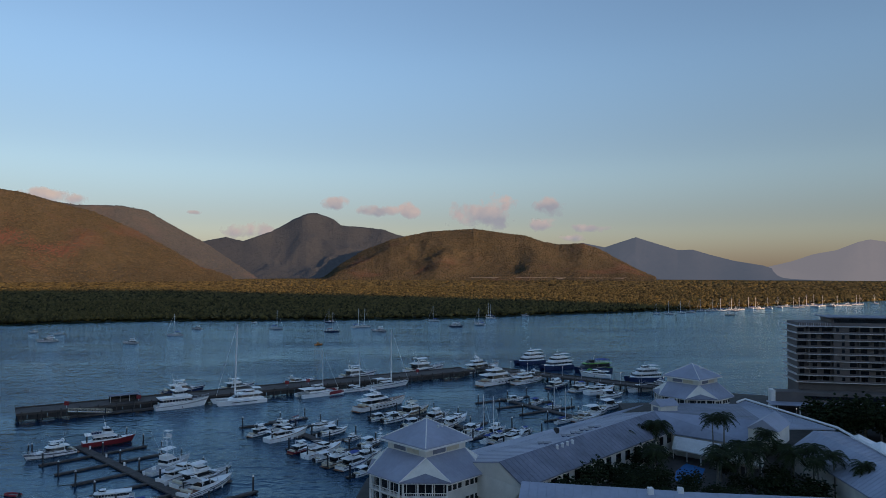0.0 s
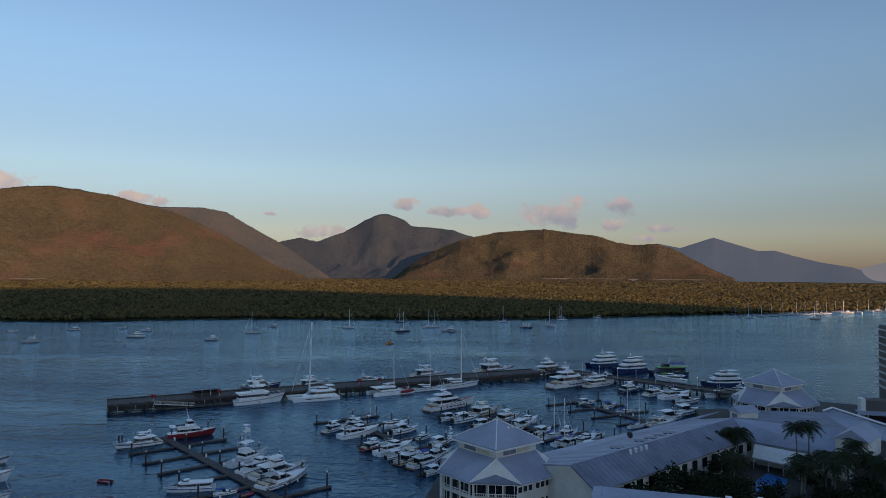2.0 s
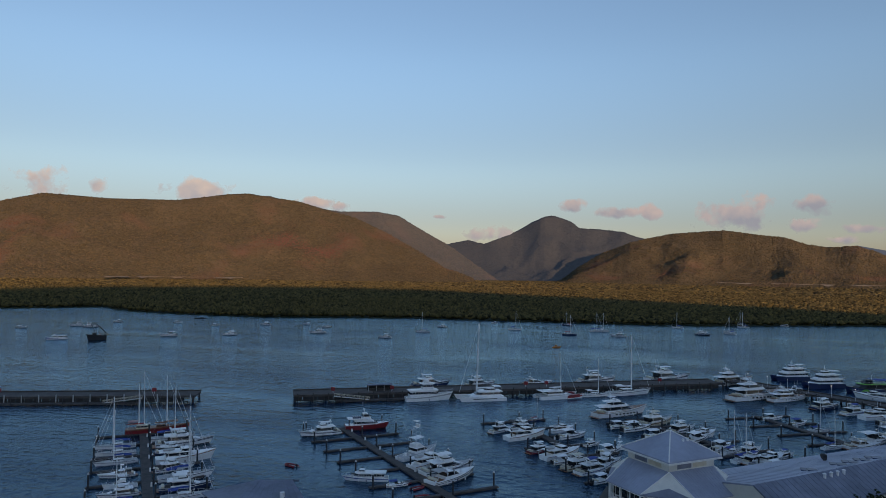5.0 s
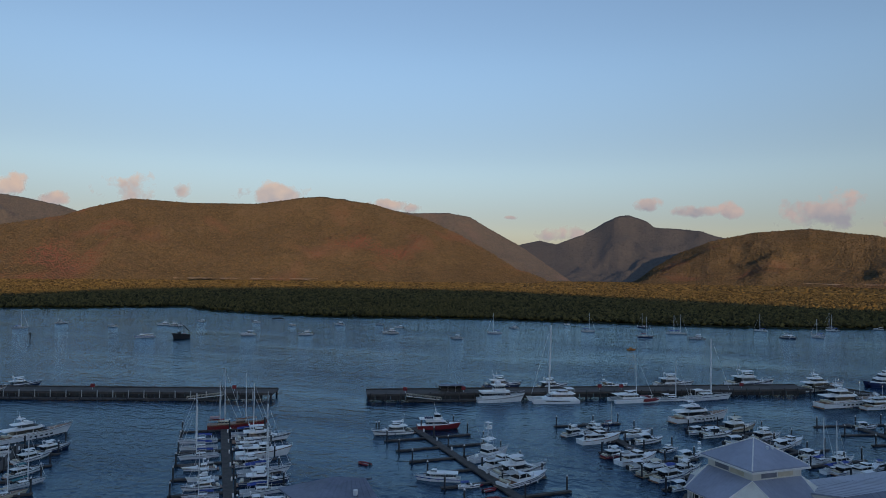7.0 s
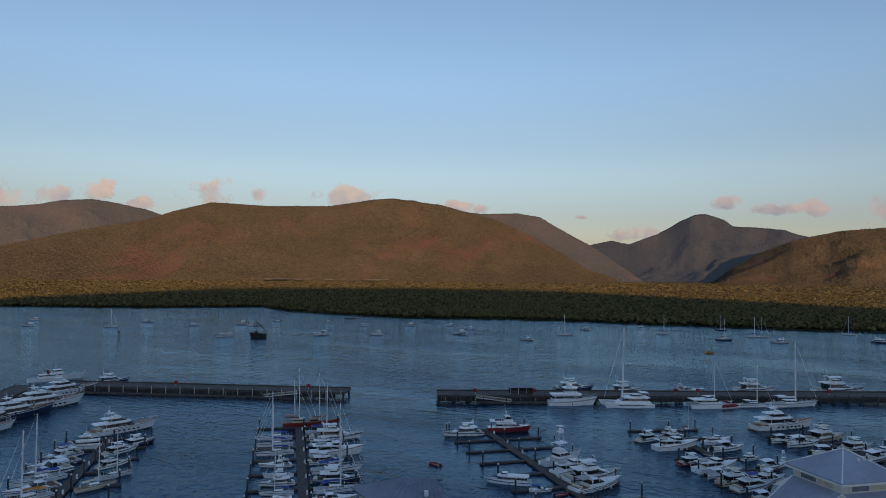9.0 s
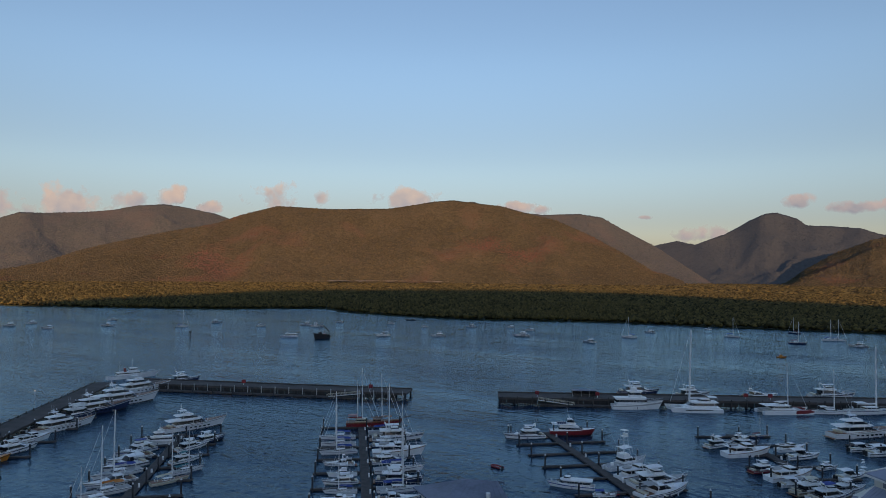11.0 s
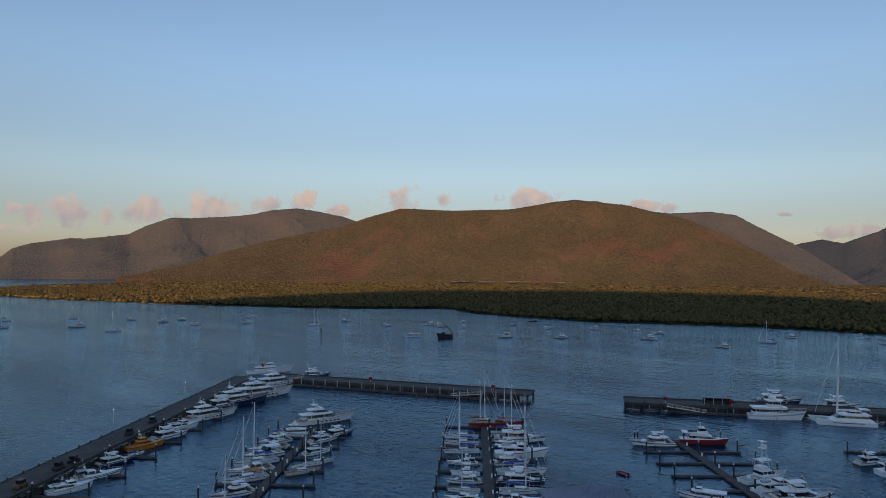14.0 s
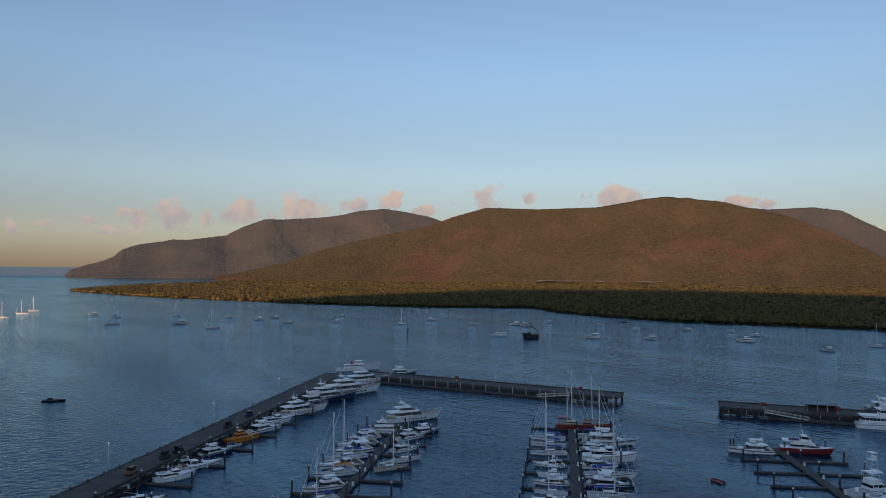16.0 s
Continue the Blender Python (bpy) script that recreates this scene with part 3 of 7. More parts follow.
# ---- breakwater piers ----
def pier(label, a, b, width, z, mat_deck="concrete", screen=True, low_walk=None, parapet=0.45, bay=6.0, posts="timber"):
    """A broad deck on piles from a to b; its left side carries the wave screen boards, its deck reaches to the right by width."""
    ax, ay = a
    length, ang = math.hypot(b[0] - ax, b[1] - ay), heading(b[0] - ax, b[1] - ay)
    p = thing("breakwater_pier", label, "pier", pose(ax, ay, 0, 0, 0, ang))
    bm = bmesh.new()
    box(bm, 0, length, 0, width, z - 0.55, z, 0.06)
    part("deck", bm, mat_deck, p)
    bm = bmesh.new()
    box(bm, 0, length, width - 0.35, width, z + 0.004, z + parapet, 0.04)
    part("parapet", bm, "concrete", p)
    bm = bmesh.new()
    box(bm, 0, length, 0.02, 0.32, z + 0.004, z + 0.28, 0.04)
    part("kerb", bm, "timber", p)
    n = int(length / bay)
    bm = bmesh.new()
    rod(bm, (0, 0, -2.5), (0, 0, z - 0.56), 0.38, 8)
    first = part("support_column", bm, "pile", p)
    first.matrix_basis = pose(0.6, 0.6, 0)
    for i in range(n + 1):
        for y in (0.6, width - 0.7):
            if (i, y) != (0, 0.6):
                share("support_column", first, p, pose(0.6 + i * (length - 1.2) / max(n, 1), y, 0))
    bm = bmesh.new()
    rod(bm, (0, 0, -2), (0, 0, z + 0.9), 0.2, 7)
    post = part("fender_post", bm, posts, p)
    post.matrix_basis = pose(1.5, -0.22, 0)
    for i in range(1, n + 1):
        share("fender_post", post, p, pose(1.5 + i * (length - 3) / max(n, 1), -0.22, 0))
    if screen:
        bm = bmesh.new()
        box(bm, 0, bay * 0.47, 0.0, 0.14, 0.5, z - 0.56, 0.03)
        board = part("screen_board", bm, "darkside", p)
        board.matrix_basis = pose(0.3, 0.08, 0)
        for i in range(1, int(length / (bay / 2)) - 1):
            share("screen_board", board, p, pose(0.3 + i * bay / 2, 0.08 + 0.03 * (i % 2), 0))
    if low_walk:
        x0, x1 = low_walk
        bm = bmesh.new()
        box(bm, x0, x1, -3.4, -0.5, 0.15, 0.75, 0.05)
        part("lower_walkway", bm, "timber", p, "lower floating timber walkway")
        for k in range(int((x1 - x0) / 9)):
            bm = bmesh.new()
            rod(bm, (x0 + 2 + 9 * k, -3.6, -2), (x0 + 2 + 9 * k, -3.6, 2.6), 0.17, 7)
            part("guide_pile", bm, "pile", p)
    return p


pier("long grey breakwater pier on dark piles", (-144.6, 237.0), (16.0, 343.0), 12.5, 2.6, low_walk=(16, 46))
pier("long grey breakwater pier closing the harbour mouth", (-290.0, 165.5), (-178.6, 221.0), 12.0, 2.6, low_walk=(4, 104), posts="grey")
pier("broad sea wall pier with parked carts and moored yachts", (-107.5, -42.0), (-302.0, 158.0), -8.5, 2.6, screen=False)
pier("ferry jetty with lamps along its deck", (16.0, 352.0), (94.0, 288.0), 8.0, 2.6, mat_deck="timber", screen=False)


def gangway(m):
    g = thing("gangway", "black and yellow sloping truss gangway beside the pier", "gangway", m)
    bm = bmesh.new()
    box(bm, 0, 14, -0.7, 0.7, 0, 0.12)
    part("tread", bm, "alloy", g)
    for s in (-0.75, 0.75):
        bm = bmesh.new()
        rod(bm, (0, s, 1.1), (14, s, 1.1), 0.06)
        rod(bm, (0, s, 0.06), (14, s, 0.06), 0.06)
        for k in range(8):
            rod(bm, (k * 2, s, 0), (k * 2, s, 1.1), 0.05, 5)
            if k < 7:
                rod(bm, (k * 2, s, 0.05), (k * 2 + 2, s, 1.1), 0.05, 5)
        part("truss", bm, "cream", g)


gangway(pose(-130.6, 243.6, 2.3, 0, 7, 33.4))
gangway(pose(-194.2, 210.6, 2.3, 0, 7, 206.5))


def red_box(x, y, z):
    c = thing("lifebuoy_cabinet", "red lifebuoy cabinet on a post", "safety cabinet", pose(x, y, z), group="red cabinets on the piers")
    bm = bmesh.new()
    box(bm, -0.08, 0.08, -0.08, 0.08, 0, 1.0)
    part("post", bm, "alloy", c)
    bm = bmesh.new()
    box(bm, -0.8, 0.8, -0.35, 0.35, 0.9, 2.3, 0.08)
    part("box", bm, "tube", c)
    return c


cab = red_box(-134.0, 249.0, 2.6)
for x, y in ((-114, 262), (-247, 194), (-196, 219), (-66, 296), (-12, 331), (-58, 301)):
    copy_thing(cab, pose(x, y, 2.6, 0, 0, 30))


def shed(m):
    s = thing("pier_shed", "low dark open-sided shed on the pier deck", "shed", m)
    bm = bmesh.new()
    box(bm, -5.2, 5.2, -1.7, 1.7, 2.3, 2.5, 0.05)
    part("roof", bm, "roof_dark", s)
    bm = bmesh.new()
    box(bm, -5, 5, 1.3, 1.5, 0, 2.3)
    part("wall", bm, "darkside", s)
    for x, y in itertools.product((-4.9, -1.6, 1.6, 4.9), (-1.5,)):
        bm = bmesh.new()
        rod(bm, (x, y, 0), (x, y, 2.3), 0.08)
        part("post", bm, "alloy", s)
    bm = bmesh.new()
    box(bm, -4.2, 3.8, -0.4, 0.6, 0, 0.9, 0.04)
    part("bench", bm, "timber", s)


shed(pose(-119.5, 262.0, 2.6, 0, 0, 33.4))


def lamp_post(x, y, z, h=4.5):
    p = thing("pier_lamp", "slim pier lamp post with small lit head", "lamp post", pose(x, y, z), group="lamps on the piers")
    bm = bmesh.new()
    rod(bm, (0, 0, 0), (0, 0, h), 0.07, 6, 0.05)
    part("pole", bm, "alloy", p)
    bm = bmesh.new()
    create_icosphere(bm, subdivisions=1, radius=0.2, matrix=Matrix.Translation((0, 0, h + 0.12)))
    part("head", bm, "glow", p)
    return p


m = bpy.data.materials.new("lit_lamp")
m.use_nodes = True
m.node_tree.nodes["Principled BSDF"].inputs["Emission Color"].default_value = (1.0, 0.85, 0.7, 1)
m.node_tree.nodes["Principled BSDF"].inputs["Emission Strength"].default_value = 0.7
M["glow"] = m
lp = lamp_post(26, 347.5, 2.6)
for k in range(1, 10):
    copy_thing(lp, pose(26 + 7.4 * k, 347.5 - 6.1 * k, 2.6))
for k in range(3):
    copy_thing(lp, pose(-196 - 38 * k, 40 + 40 * k, 2.6))


def cart(m, mat):
    c = thing("utility_cart", "small utility cart parked on the sea wall deck", "cart", m, group="carts on the sea wall")
    bm = bmesh.new()
    loft(bm, [[(x, -0.75, 0.35), (x, 0.75, 0.35), (x, 0.7, h), (x, -0.7, h)] for x, h in ((-1.7, 0.95), (-0.6, 1.0), (0.9, 1.05), (1.7, 0.75))])
    part("body", bm, mat, c)
    bm = bmesh.new()
    frustum_pts = [[(x, -w, z), (x, w, z), (x, w, z + 0.08), (x, -w, z + 0.08)] for x, w, z in ((-0.9, 0.7, 1.85), (1.0, 0.7, 1.9))]
    loft(bm, frustum_pts)
    part("roof", bm, mat, c)
    bm = bmesh.new()
    box(bm, -0.8, 0.95, -0.66, 0.66, 1.05, 1.84, 0.05)
    part("glazing", bm, "glass", c)
    for x, y in itertools.product((-1.1, 1.1), (-0.72, 0.72)):
        bm = bmesh.new()
        rod(bm, (x, y - 0.1, 0.32), (x, y + 0.1, 0.32), 0.32, 10)
        part("wheel", bm, "black", c)
    return c


for x, y, a, mt in ((-190.6, 52.5, 134, "pile"), (-194.5, 57.0, 130, "black"), (-180.5, 42.0, 134, "wood"), (-216, 78.5, 134, "pile"), (-228, 90, 134, "navy")):
    cart(pose(x, y, 2.6, 0, 0, a), mt)


# ---- floating docks ----
def pile(x, y, h=3.6):
    p = thing("mooring_pile", "dark round mooring pile with a white conical cap", "mooring pile", pose(x, y, 0), group="marina piles")
    bm = bmesh.new()
    rod(bm, (0, 0, -2.5), (0, 0, h), 0.22, 9)
    part("shaft", bm, "pile", p)
    bm = bmesh.new()
    rod(bm, (0, 0, h), (0, 0, h + 0.45), 0.27, 9, 0.05)
    part("cap", bm, "pilecap", p)
    return p


PILE = pile(-113.5, 193.5)


def dock(label, a, b, fingers, reach=13.0, width=2.4, first=2.0, gap=12.0, sides=(1, -1), piles=True):
    ang = heading(b[0] - a[0], b[1] - a[1])
    length = math.hypot(b[0] - a[0], b[1] - a[1])
    m = pose(a[0], a[1], 0, 0, 0, ang)
    d = thing("floating_dock", label, "dock", m)
    bm = bmesh.new()
    box(bm, 0, length, -width / 2, width / 2, 0.12, 0.55, 0.05)
    part("walkway", bm, "timber", d)
    bm = bmesh.new()
    for k in range(int(length / 4)):
        box(bm, k * 4 + 0.4, k * 4 + 3.6, -width / 2 + 0.15, width / 2 - 0.15, -0.35, 0.12)
    part("float_row", bm, "pile", d)
    bm = bmesh.new()
    box(bm, 0, reach, -0.55, 0.55, 0.14, 0.5, 0.04)
    box(bm, 0.5, reach - 0.4, -0.4, 0.4, -0.3, 0.14)
    src = None
    for i in range(fingers):
        x = first + i * gap
        for s in sides:
            fm = pose(x, s * width / 2, 0, 0, 0, 90 * s)
            if src is None:
                src = part("finger", bm, "timber", d)
                src.matrix_basis = fm
            else:
                share("finger", src, d, fm)
            if piles:
                tip = m @ fm @ Vector((reach - 0.6, 0.85, 0))
                copy_thing(PILE, pose(tip.x, tip.y, 0))
        near = m @ Vector((x + 1.0, width / 2 + 0.3, 0))
        copy_thing(PILE, pose(near.x, near.y, 0))
        if i < fingers - 1:
            bx = bmesh.new()
            box(bx, x + 5, x + 5.5, width / 2 - 0.5, width / 2 - 0.1, 0.554, 1.5, 0.04)
            part("service_pedestal", bx, "white", d)
    return d


dock("grey floating dock with empty finger berths", (-106.6, 204.3), (-40, 141), 7, gap=12)
dock("long floating dock lined with sailing yachts", (-160, 174.5), (-95, 106), 7, gap=13, reach=12)
dock("floating dock among moored yachts and cruisers", (-196, 131), (-120, 56), 8, gap=12, reach=11)
dock("floating dock crowded with motor cruisers", (-58, 238), (-5, 170), 7, gap=11.5, reach=11)
dock("floating dock behind a row of cruisers", (-20, 256), (34, 204), 6, gap=12, reach=10)
dock("floating dock with short empty fingers", (23, 281), (56, 233), 4, gap=13, reach=12.5)
dock("narrow berth pontoon beside the sea wall", (-276, 143), (-140, 2), 11, gap=17, reach=13, sides=(1,), width=2.0)


# ---- waterfront buildings ----
def slab(bm, pts, thick):
    """A plane through the corner points, thickened downwards."""
    top = [Vector(p) for p in pts]
    loft(bm, [[p - Vector((0, 0, thick)) for p in top], top])


def seams(bm, a, b, c, d, count, r=0.05):
    """Standing seams from edge a-b down to edge d-c."""
    a, b, c, d = (Vector(p) for p in (a, b, c, d))
    for i in range(1, count):
        u = i / count
        rod(bm, a.lerp(b, u) + Vector((0, 0, 0.03)), d.lerp(c, u) + Vector((0, 0, 0.03)), r, 4)


def pavilion(m, label):
    p = thing("pavilion", label, "pavilion", m)
    ap, z0, z1 = 12.0, 2.2, 9.0
    oc = [(ap / math.cos(radians(22.5)) * math.cos(radians(22.5 + 45 * k)), ap / math.cos(radians(22.5)) * math.sin(radians(22.5 + 45 * k))) for k in range(8)]
    wall = [(0.93 * x, 0.93 * y) for x, y in oc]
    bm = bmesh.new()
    prism(bm, wall, z0, z1 - 0.1)
    part("wall", bm, "wall", p)
    sq = [(9.2 * math.cos(radians(90 * k)), 9.2 * math.sin(radians(90 * k))) for k in range(4)]
    sqw = [(0.93 * x, 0.93 * y) for x, y in sq]
    bm = bmesh.new()
    prism(bm, sqw, 10.5, 15.0)
    part("lantern_wall", bm, "wall", p)
    # top pyramid roof
    bm = bmesh.new()
    apex = (0, 0, 19.3)
    big = [(1.09 * x, 1.09 * y) for x, y in sq]
    base, low = [bm.verts.new((x, y, 15.1)) for x, y in big], [bm.verts.new((x, y, 14.85)) for x, y in big]
    top = bm.verts.new(apex)
    for i in range(4):
        j = (i + 1) % 4
        bm.faces.new((base[i], base[j], top))
        bm.faces.new((low[i], low[j], base[j], base[i]))
    bm.faces.new(low[::-1])
    part("upper_roof", bm, "roof", p)
    bm = bmesh.new()
    for x, y in big:
        rod(bm, (x, y, 15.15), (0, 0, 19.35), 0.13, 5)
    part("hip_capping", bm, "trim", p)
    bm = bmesh.new()
    prism(bm, [(1.02 * x, 1.02 * y) for x, y in big], 14.5, 14.85)
    part("fascia", bm, "trim", p)
    # lower skirts: eight eave corners, four skirts between lantern corners
    eave = [(1.05 * x, 1.05 * y) for x, y in oc]
    for k in range(4):
        # skirt between lantern corner k and k+1; eave corners of that face
        a, b = eave[2 * k], eave[2 * k + 1]
        q0, q1 = sqw[k], sqw[(k + 1) % 4]
        bm = bmesh.new()
        slab(bm, [(*a, z1), (*b, z1), (*q1, 12.9), (*q0, 12.9)], 0.22)
        part("skirt_roof", bm, "roof", p)
        bm = bmesh.new()
        seams(bm, (*q0, 12.9), (*q1, 12.9), (*b, z1), (*a, z1), 16, 0.035)
        part("roof_seams", bm, "roof", p)
        # corner gable at lantern corner k, between eave corners 2k-1 and 2k
        c0, c1 = eave[2 * k - 1], eave[2 * k]
        mx, my = [(0.62 * (c0[i] + c1[i]) / 2 + 0.38 * sqw[k][i]) for i in (0, 1)]
        bm = bmesh.new()
        mid, hi = (mx, my, 10.4), (*[v * 1.0 for v in sqw[k]], 12.85)
        for c in (c0, c1):
            f = [bm.verts.new(v) for v in ((*c, z1 + 0.02), mid, hi)]
            bm.faces.new(f)
            f2 = [bm.verts.new((v[0] * 0.985, v[1] * 0.985, v[2] - 0.06)) for v in ((*c, z1 + 0.02), mid, hi)]
            bm.faces.new(f2[::-1])
        part("gable_cheek", bm, "wall", p)
        bm = bmesh.new()
        slab(bm, [(*c0, z1), (*c1, z1), mid], 0.2)
        part("porch_roof", bm, "roof_dark", p)
        bm = bmesh.new()
        rod(bm, (*c0, z1 + 0.08), hi, 0.12, 5)
        rod(bm, (*c1, z1 + 0.08), hi, 0.12, 5)
        part("verge_trim", bm, "trim", p)
    bm = bmesh.new()
    ring = [(1.055 * x, 1.055 * y) for x, y in oc]
    inner = [(0.97 * x, 0.97 * y) for x, y in oc]
    for i in range(8):
        j = (i + 1) % 8
        loft(bm, [[(*inner[i], z1 - 0.32), (*inner[j], z1 - 0.32), (*ring[j], z1 - 0.32), (*ring[i], z1 - 0.32)], [(*inner[i], z1 - 0.23), (*inner[j], z1 - 0.23), (*ring[j], z1 - 0.23), (*ring[i], z1 - 0.23)]])
    part("eave_trim", bm, "trim", p)
    # faces: windows on two of the broad faces, balconies on the others
    for k in range(8):
        ang = 45 * k
        face = pose(0, 0, 0, 0, 0, ang)
        fa = ap * 0.93
        half = fa * math.tan(radians(22.5))
        balcony = k in (4, 5, 6, 2)
        for z in (2.5, 5.8):
            if balcony:
                bm = bmesh.new()
                box(bm, fa - 0.02, fa + 0.05, -half + 0.3, half - 0.3, z + 0.1, z + 2.5)
                o = part("balcony_glass", bm, "glass", p)
                o.matrix_basis = face
                bm = bmesh.new()
                box(bm, fa + 0.06, fa + 1.0, -half, half, z - 0.15, z + 0.08)
                o = part("balcony", bm, "trim", p)
                o.matrix_basis = face
                bx = bmesh.new()
                box(bx, fa + 0.92, fa + 0.98, -half, half, z + 0.85, z + 0.97)
                n = 22
                for i in range(n):
                    y = -half + 2 * half * i / (n - 1)
                    box(bx, fa + 0.93, fa + 0.97, y - 0.05, y + 0.05, z + 0.08, z + 0.85)
                share_ob = part("balustrade", bx, "trim", o)
                bx = bmesh.new()
                for i in range(4):
                    y = -half + 0.15 + (2 * half - 0.3) * i / 3
                    box(bx, fa + 0.7, fa + 0.98, y - 0.14, y + 0.14, z + 0.08, z + 2.95)
                part("balcony_frame", bx, "trim", o)
                bx = bmesh.new()
                for i in range(5):
                    y = -half + 0.8 + (2 * half - 1.6) * i / 4
                    box(bx, fa + 0.05, fa + 0.09, y - 0.07, y + 0.07, z + 0.1, z + 2.5)
                part("glazing_bar", bx, "trim", o)
            else:
                for i in range(6):
                    y = -half + 0.9 + (2 * half - 1.8) * (i + (0.25 if i > 2 else -0.25)) / 5
                    bm = bmesh.new()
                    box(bm, fa - 0.02, fa + 0.04, y - 0.5, y + 0.5, z + 1.0, z + 2.1)
                    o = part("window", bm, "glass", p)
                    o.matrix_basis = face
                    bx = bmesh.new()
                    box(bx, fa, fa + 0.12, y - 0.62, y + 0.62, z + 0.86, z + 0.97)
                    part("sill", bx, "trim", o)
    for k in range(4):
        x = 0.5 * (sqw[k][0] + sqw[(k + 1) % 4][0])
        y = 0.5 * (sqw[k][1] + sqw[(k + 1) % 4][1])
        bm = bmesh.new()
        box(bm, -0.02, 0.06, -3.9, -0.2, 13.2, 14.3)
        o = part("louvre", bm, "roof_dark", p, "grey louvred panel")
        o.matrix_basis = pose(x, y, 0, 0, 0, 45 + 90 * k)
        bm = bmesh.new()
        box(bm, -0.02, 0.06, 0.2, 3.9, 13.2, 14.3)
        o = part("louvre", bm, "cream", p, "cream louvred panel")
        o.matrix_basis = pose(x, y, 0, 0, 0, 45 + 90 * k)
    for s in (0.5, 1.9):
        bm = bmesh.new()
        rod(bm, (2.2 + s * 0.6, -1.6 + s * 0.6, 16.6), (2.2 + s * 0.6, -1.6 + s * 0.6, 18.1), 0.3, 8)
        part("roof_vent", bm, "alloy", p)
    return p


pav = pavilion(pose(-3.5, 154.3, 0), "cream octagonal pavilion with two-tier pale metal roof")
copy_thing(pav, pose(88.0, 246.0, 0, 0, 0, -6))


def wing(name, label, planes, walls, mat="roof", ribs=30, lift=0.0):
    """A shopping wing: roof planes of four corners each, walls under them."""
    w = thing(name, label, "building")
    for k, (pl, mt) in enumerate(planes):
        bm = bmesh.new()
        slab(bm, pl, 0.3)
        o = part("roof", bm, mt, w)
        if len(pl) == 4 and ribs:
            bm = bmesh.new()
            seams(bm, pl[0], pl[1], pl[2], pl[3], ribs, 0.05)
            part("standing_seams", bm, mt, o)
    for poly, z0, z1 in walls:
        bm = bmesh.new()
        prism(bm, poly, z0, z1)
        part("wall", bm, "wall", w)
    return w


# near slope in the darker roof metal, far slopes in the pale one
w1 = wing("shopping_wing", "long pale metal-roofed wing along the boardwalk",
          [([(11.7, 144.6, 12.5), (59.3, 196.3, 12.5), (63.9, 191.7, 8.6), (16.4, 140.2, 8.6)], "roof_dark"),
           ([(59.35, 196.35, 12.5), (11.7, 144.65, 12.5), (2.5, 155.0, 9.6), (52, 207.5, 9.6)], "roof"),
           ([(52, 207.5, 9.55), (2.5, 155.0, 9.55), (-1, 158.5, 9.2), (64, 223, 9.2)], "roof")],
          [([(16.0, 141.2), (63.0, 191.5), (53, 204), (6, 153)], 2.2, 8.3)], ribs=44)
bm = bmesh.new()
f = [bm.verts.new(v) for v in ((11.5, 144.4, 12.2), (16.2, 140.0, 8.2), (13.0, 143.2, 4), (4, 153.0, 4), (2.5, 155.0, 9.3))]
bm.faces.new(f)
f2 = [bm.verts.new(v.co + Vector((0.25, 0.25, 0))) for v in f]
bm.faces.new(f2[::-1])
part("gable_wall", bm, "wall", w1)
for i in range(15):
    u = (i + 0.5) / 15
    bm = bmesh.new()
    box(bm, -1.1, 1.1, -0.05, 0.06, 5.4, 7.6, 0.02)
    o = part("window", bm, "glass", w1)
    o.matrix_basis = pose(16.0 + 47 * u, 141.2 + 50.3 * u, 0, 0, 0, heading(47, 50.3)) @ pose(0, -0.05, 0)
for u0, u1 in ((0.44, 0.47), (0.5, 0.53), (0.56, 0.59), (0.62, 0.65), (0.3, 0.33)):
    bm = bmesh.new()
    for v in (0.08, 0.2):
        a = Vector((11.7, 144.6, 12.55)).lerp(Vector((59.3, 196.3, 12.55)), u0)
        d = Vector((-9, 10.6, -2.9)) * (v + 0.1)
        box(bm, a.x + d.x - 1.0, a.x + d.x + 1.0, a.y + d.y - 1.0, a.y + d.y + 1.0, a.z + d.z - 0.1, a.z + d.z + 0.15, 0.05)
    part("skylight", bm, "navy", w1, "dark blue skylight panels")
for u in (0.28, 0.31, 0.34, 0.37):
    a = Vector((11.7, 144.6, 12.5)).lerp(Vector((59.3, 196.3, 12.5)), u) + Vector((0.9, -0.9, -0.7))
    bm = bmesh.new()
    rod(bm, a - Vector((0, 0, 0.3)), a + Vector((0, 0, 0.7)), 0.3, 8)
    rod(bm, a + Vector((0, 0, 0.7)), a + Vector((0, 0, 0.9)), 0.45, 8, 0.1)
    part("roof_vent", bm, "alloy", w1)
bm = bmesh.new()
rod(bm, (29, 178, 10.5), (29, 178, 11.6), 0.1)
rod(bm, (29, 178, 11.3), (29.5, 177.4, 11.9), 0.9, 12, 0.15)
part("dish", bm, "pile", w1, "dark satellite dish")

w2 = wing("shopping_wing", "pale metal-roofed wing behind the palm courtyard",
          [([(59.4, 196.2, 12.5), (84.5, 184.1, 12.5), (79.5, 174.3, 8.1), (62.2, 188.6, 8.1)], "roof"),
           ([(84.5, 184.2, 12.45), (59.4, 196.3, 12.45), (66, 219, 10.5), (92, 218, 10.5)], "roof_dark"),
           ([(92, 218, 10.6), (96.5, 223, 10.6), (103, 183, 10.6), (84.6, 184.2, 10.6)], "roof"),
           ([(62.4, 188.2, 7.6), (79.2, 172.4, 7.6), (76.5, 167.5, 5.2), (60.5, 184.5, 5.2)], "trim")],
          [([(63, 189), (80, 175.5), (85, 184), (96, 221), (67, 218)], 2.2, 8.0)], ribs=20)
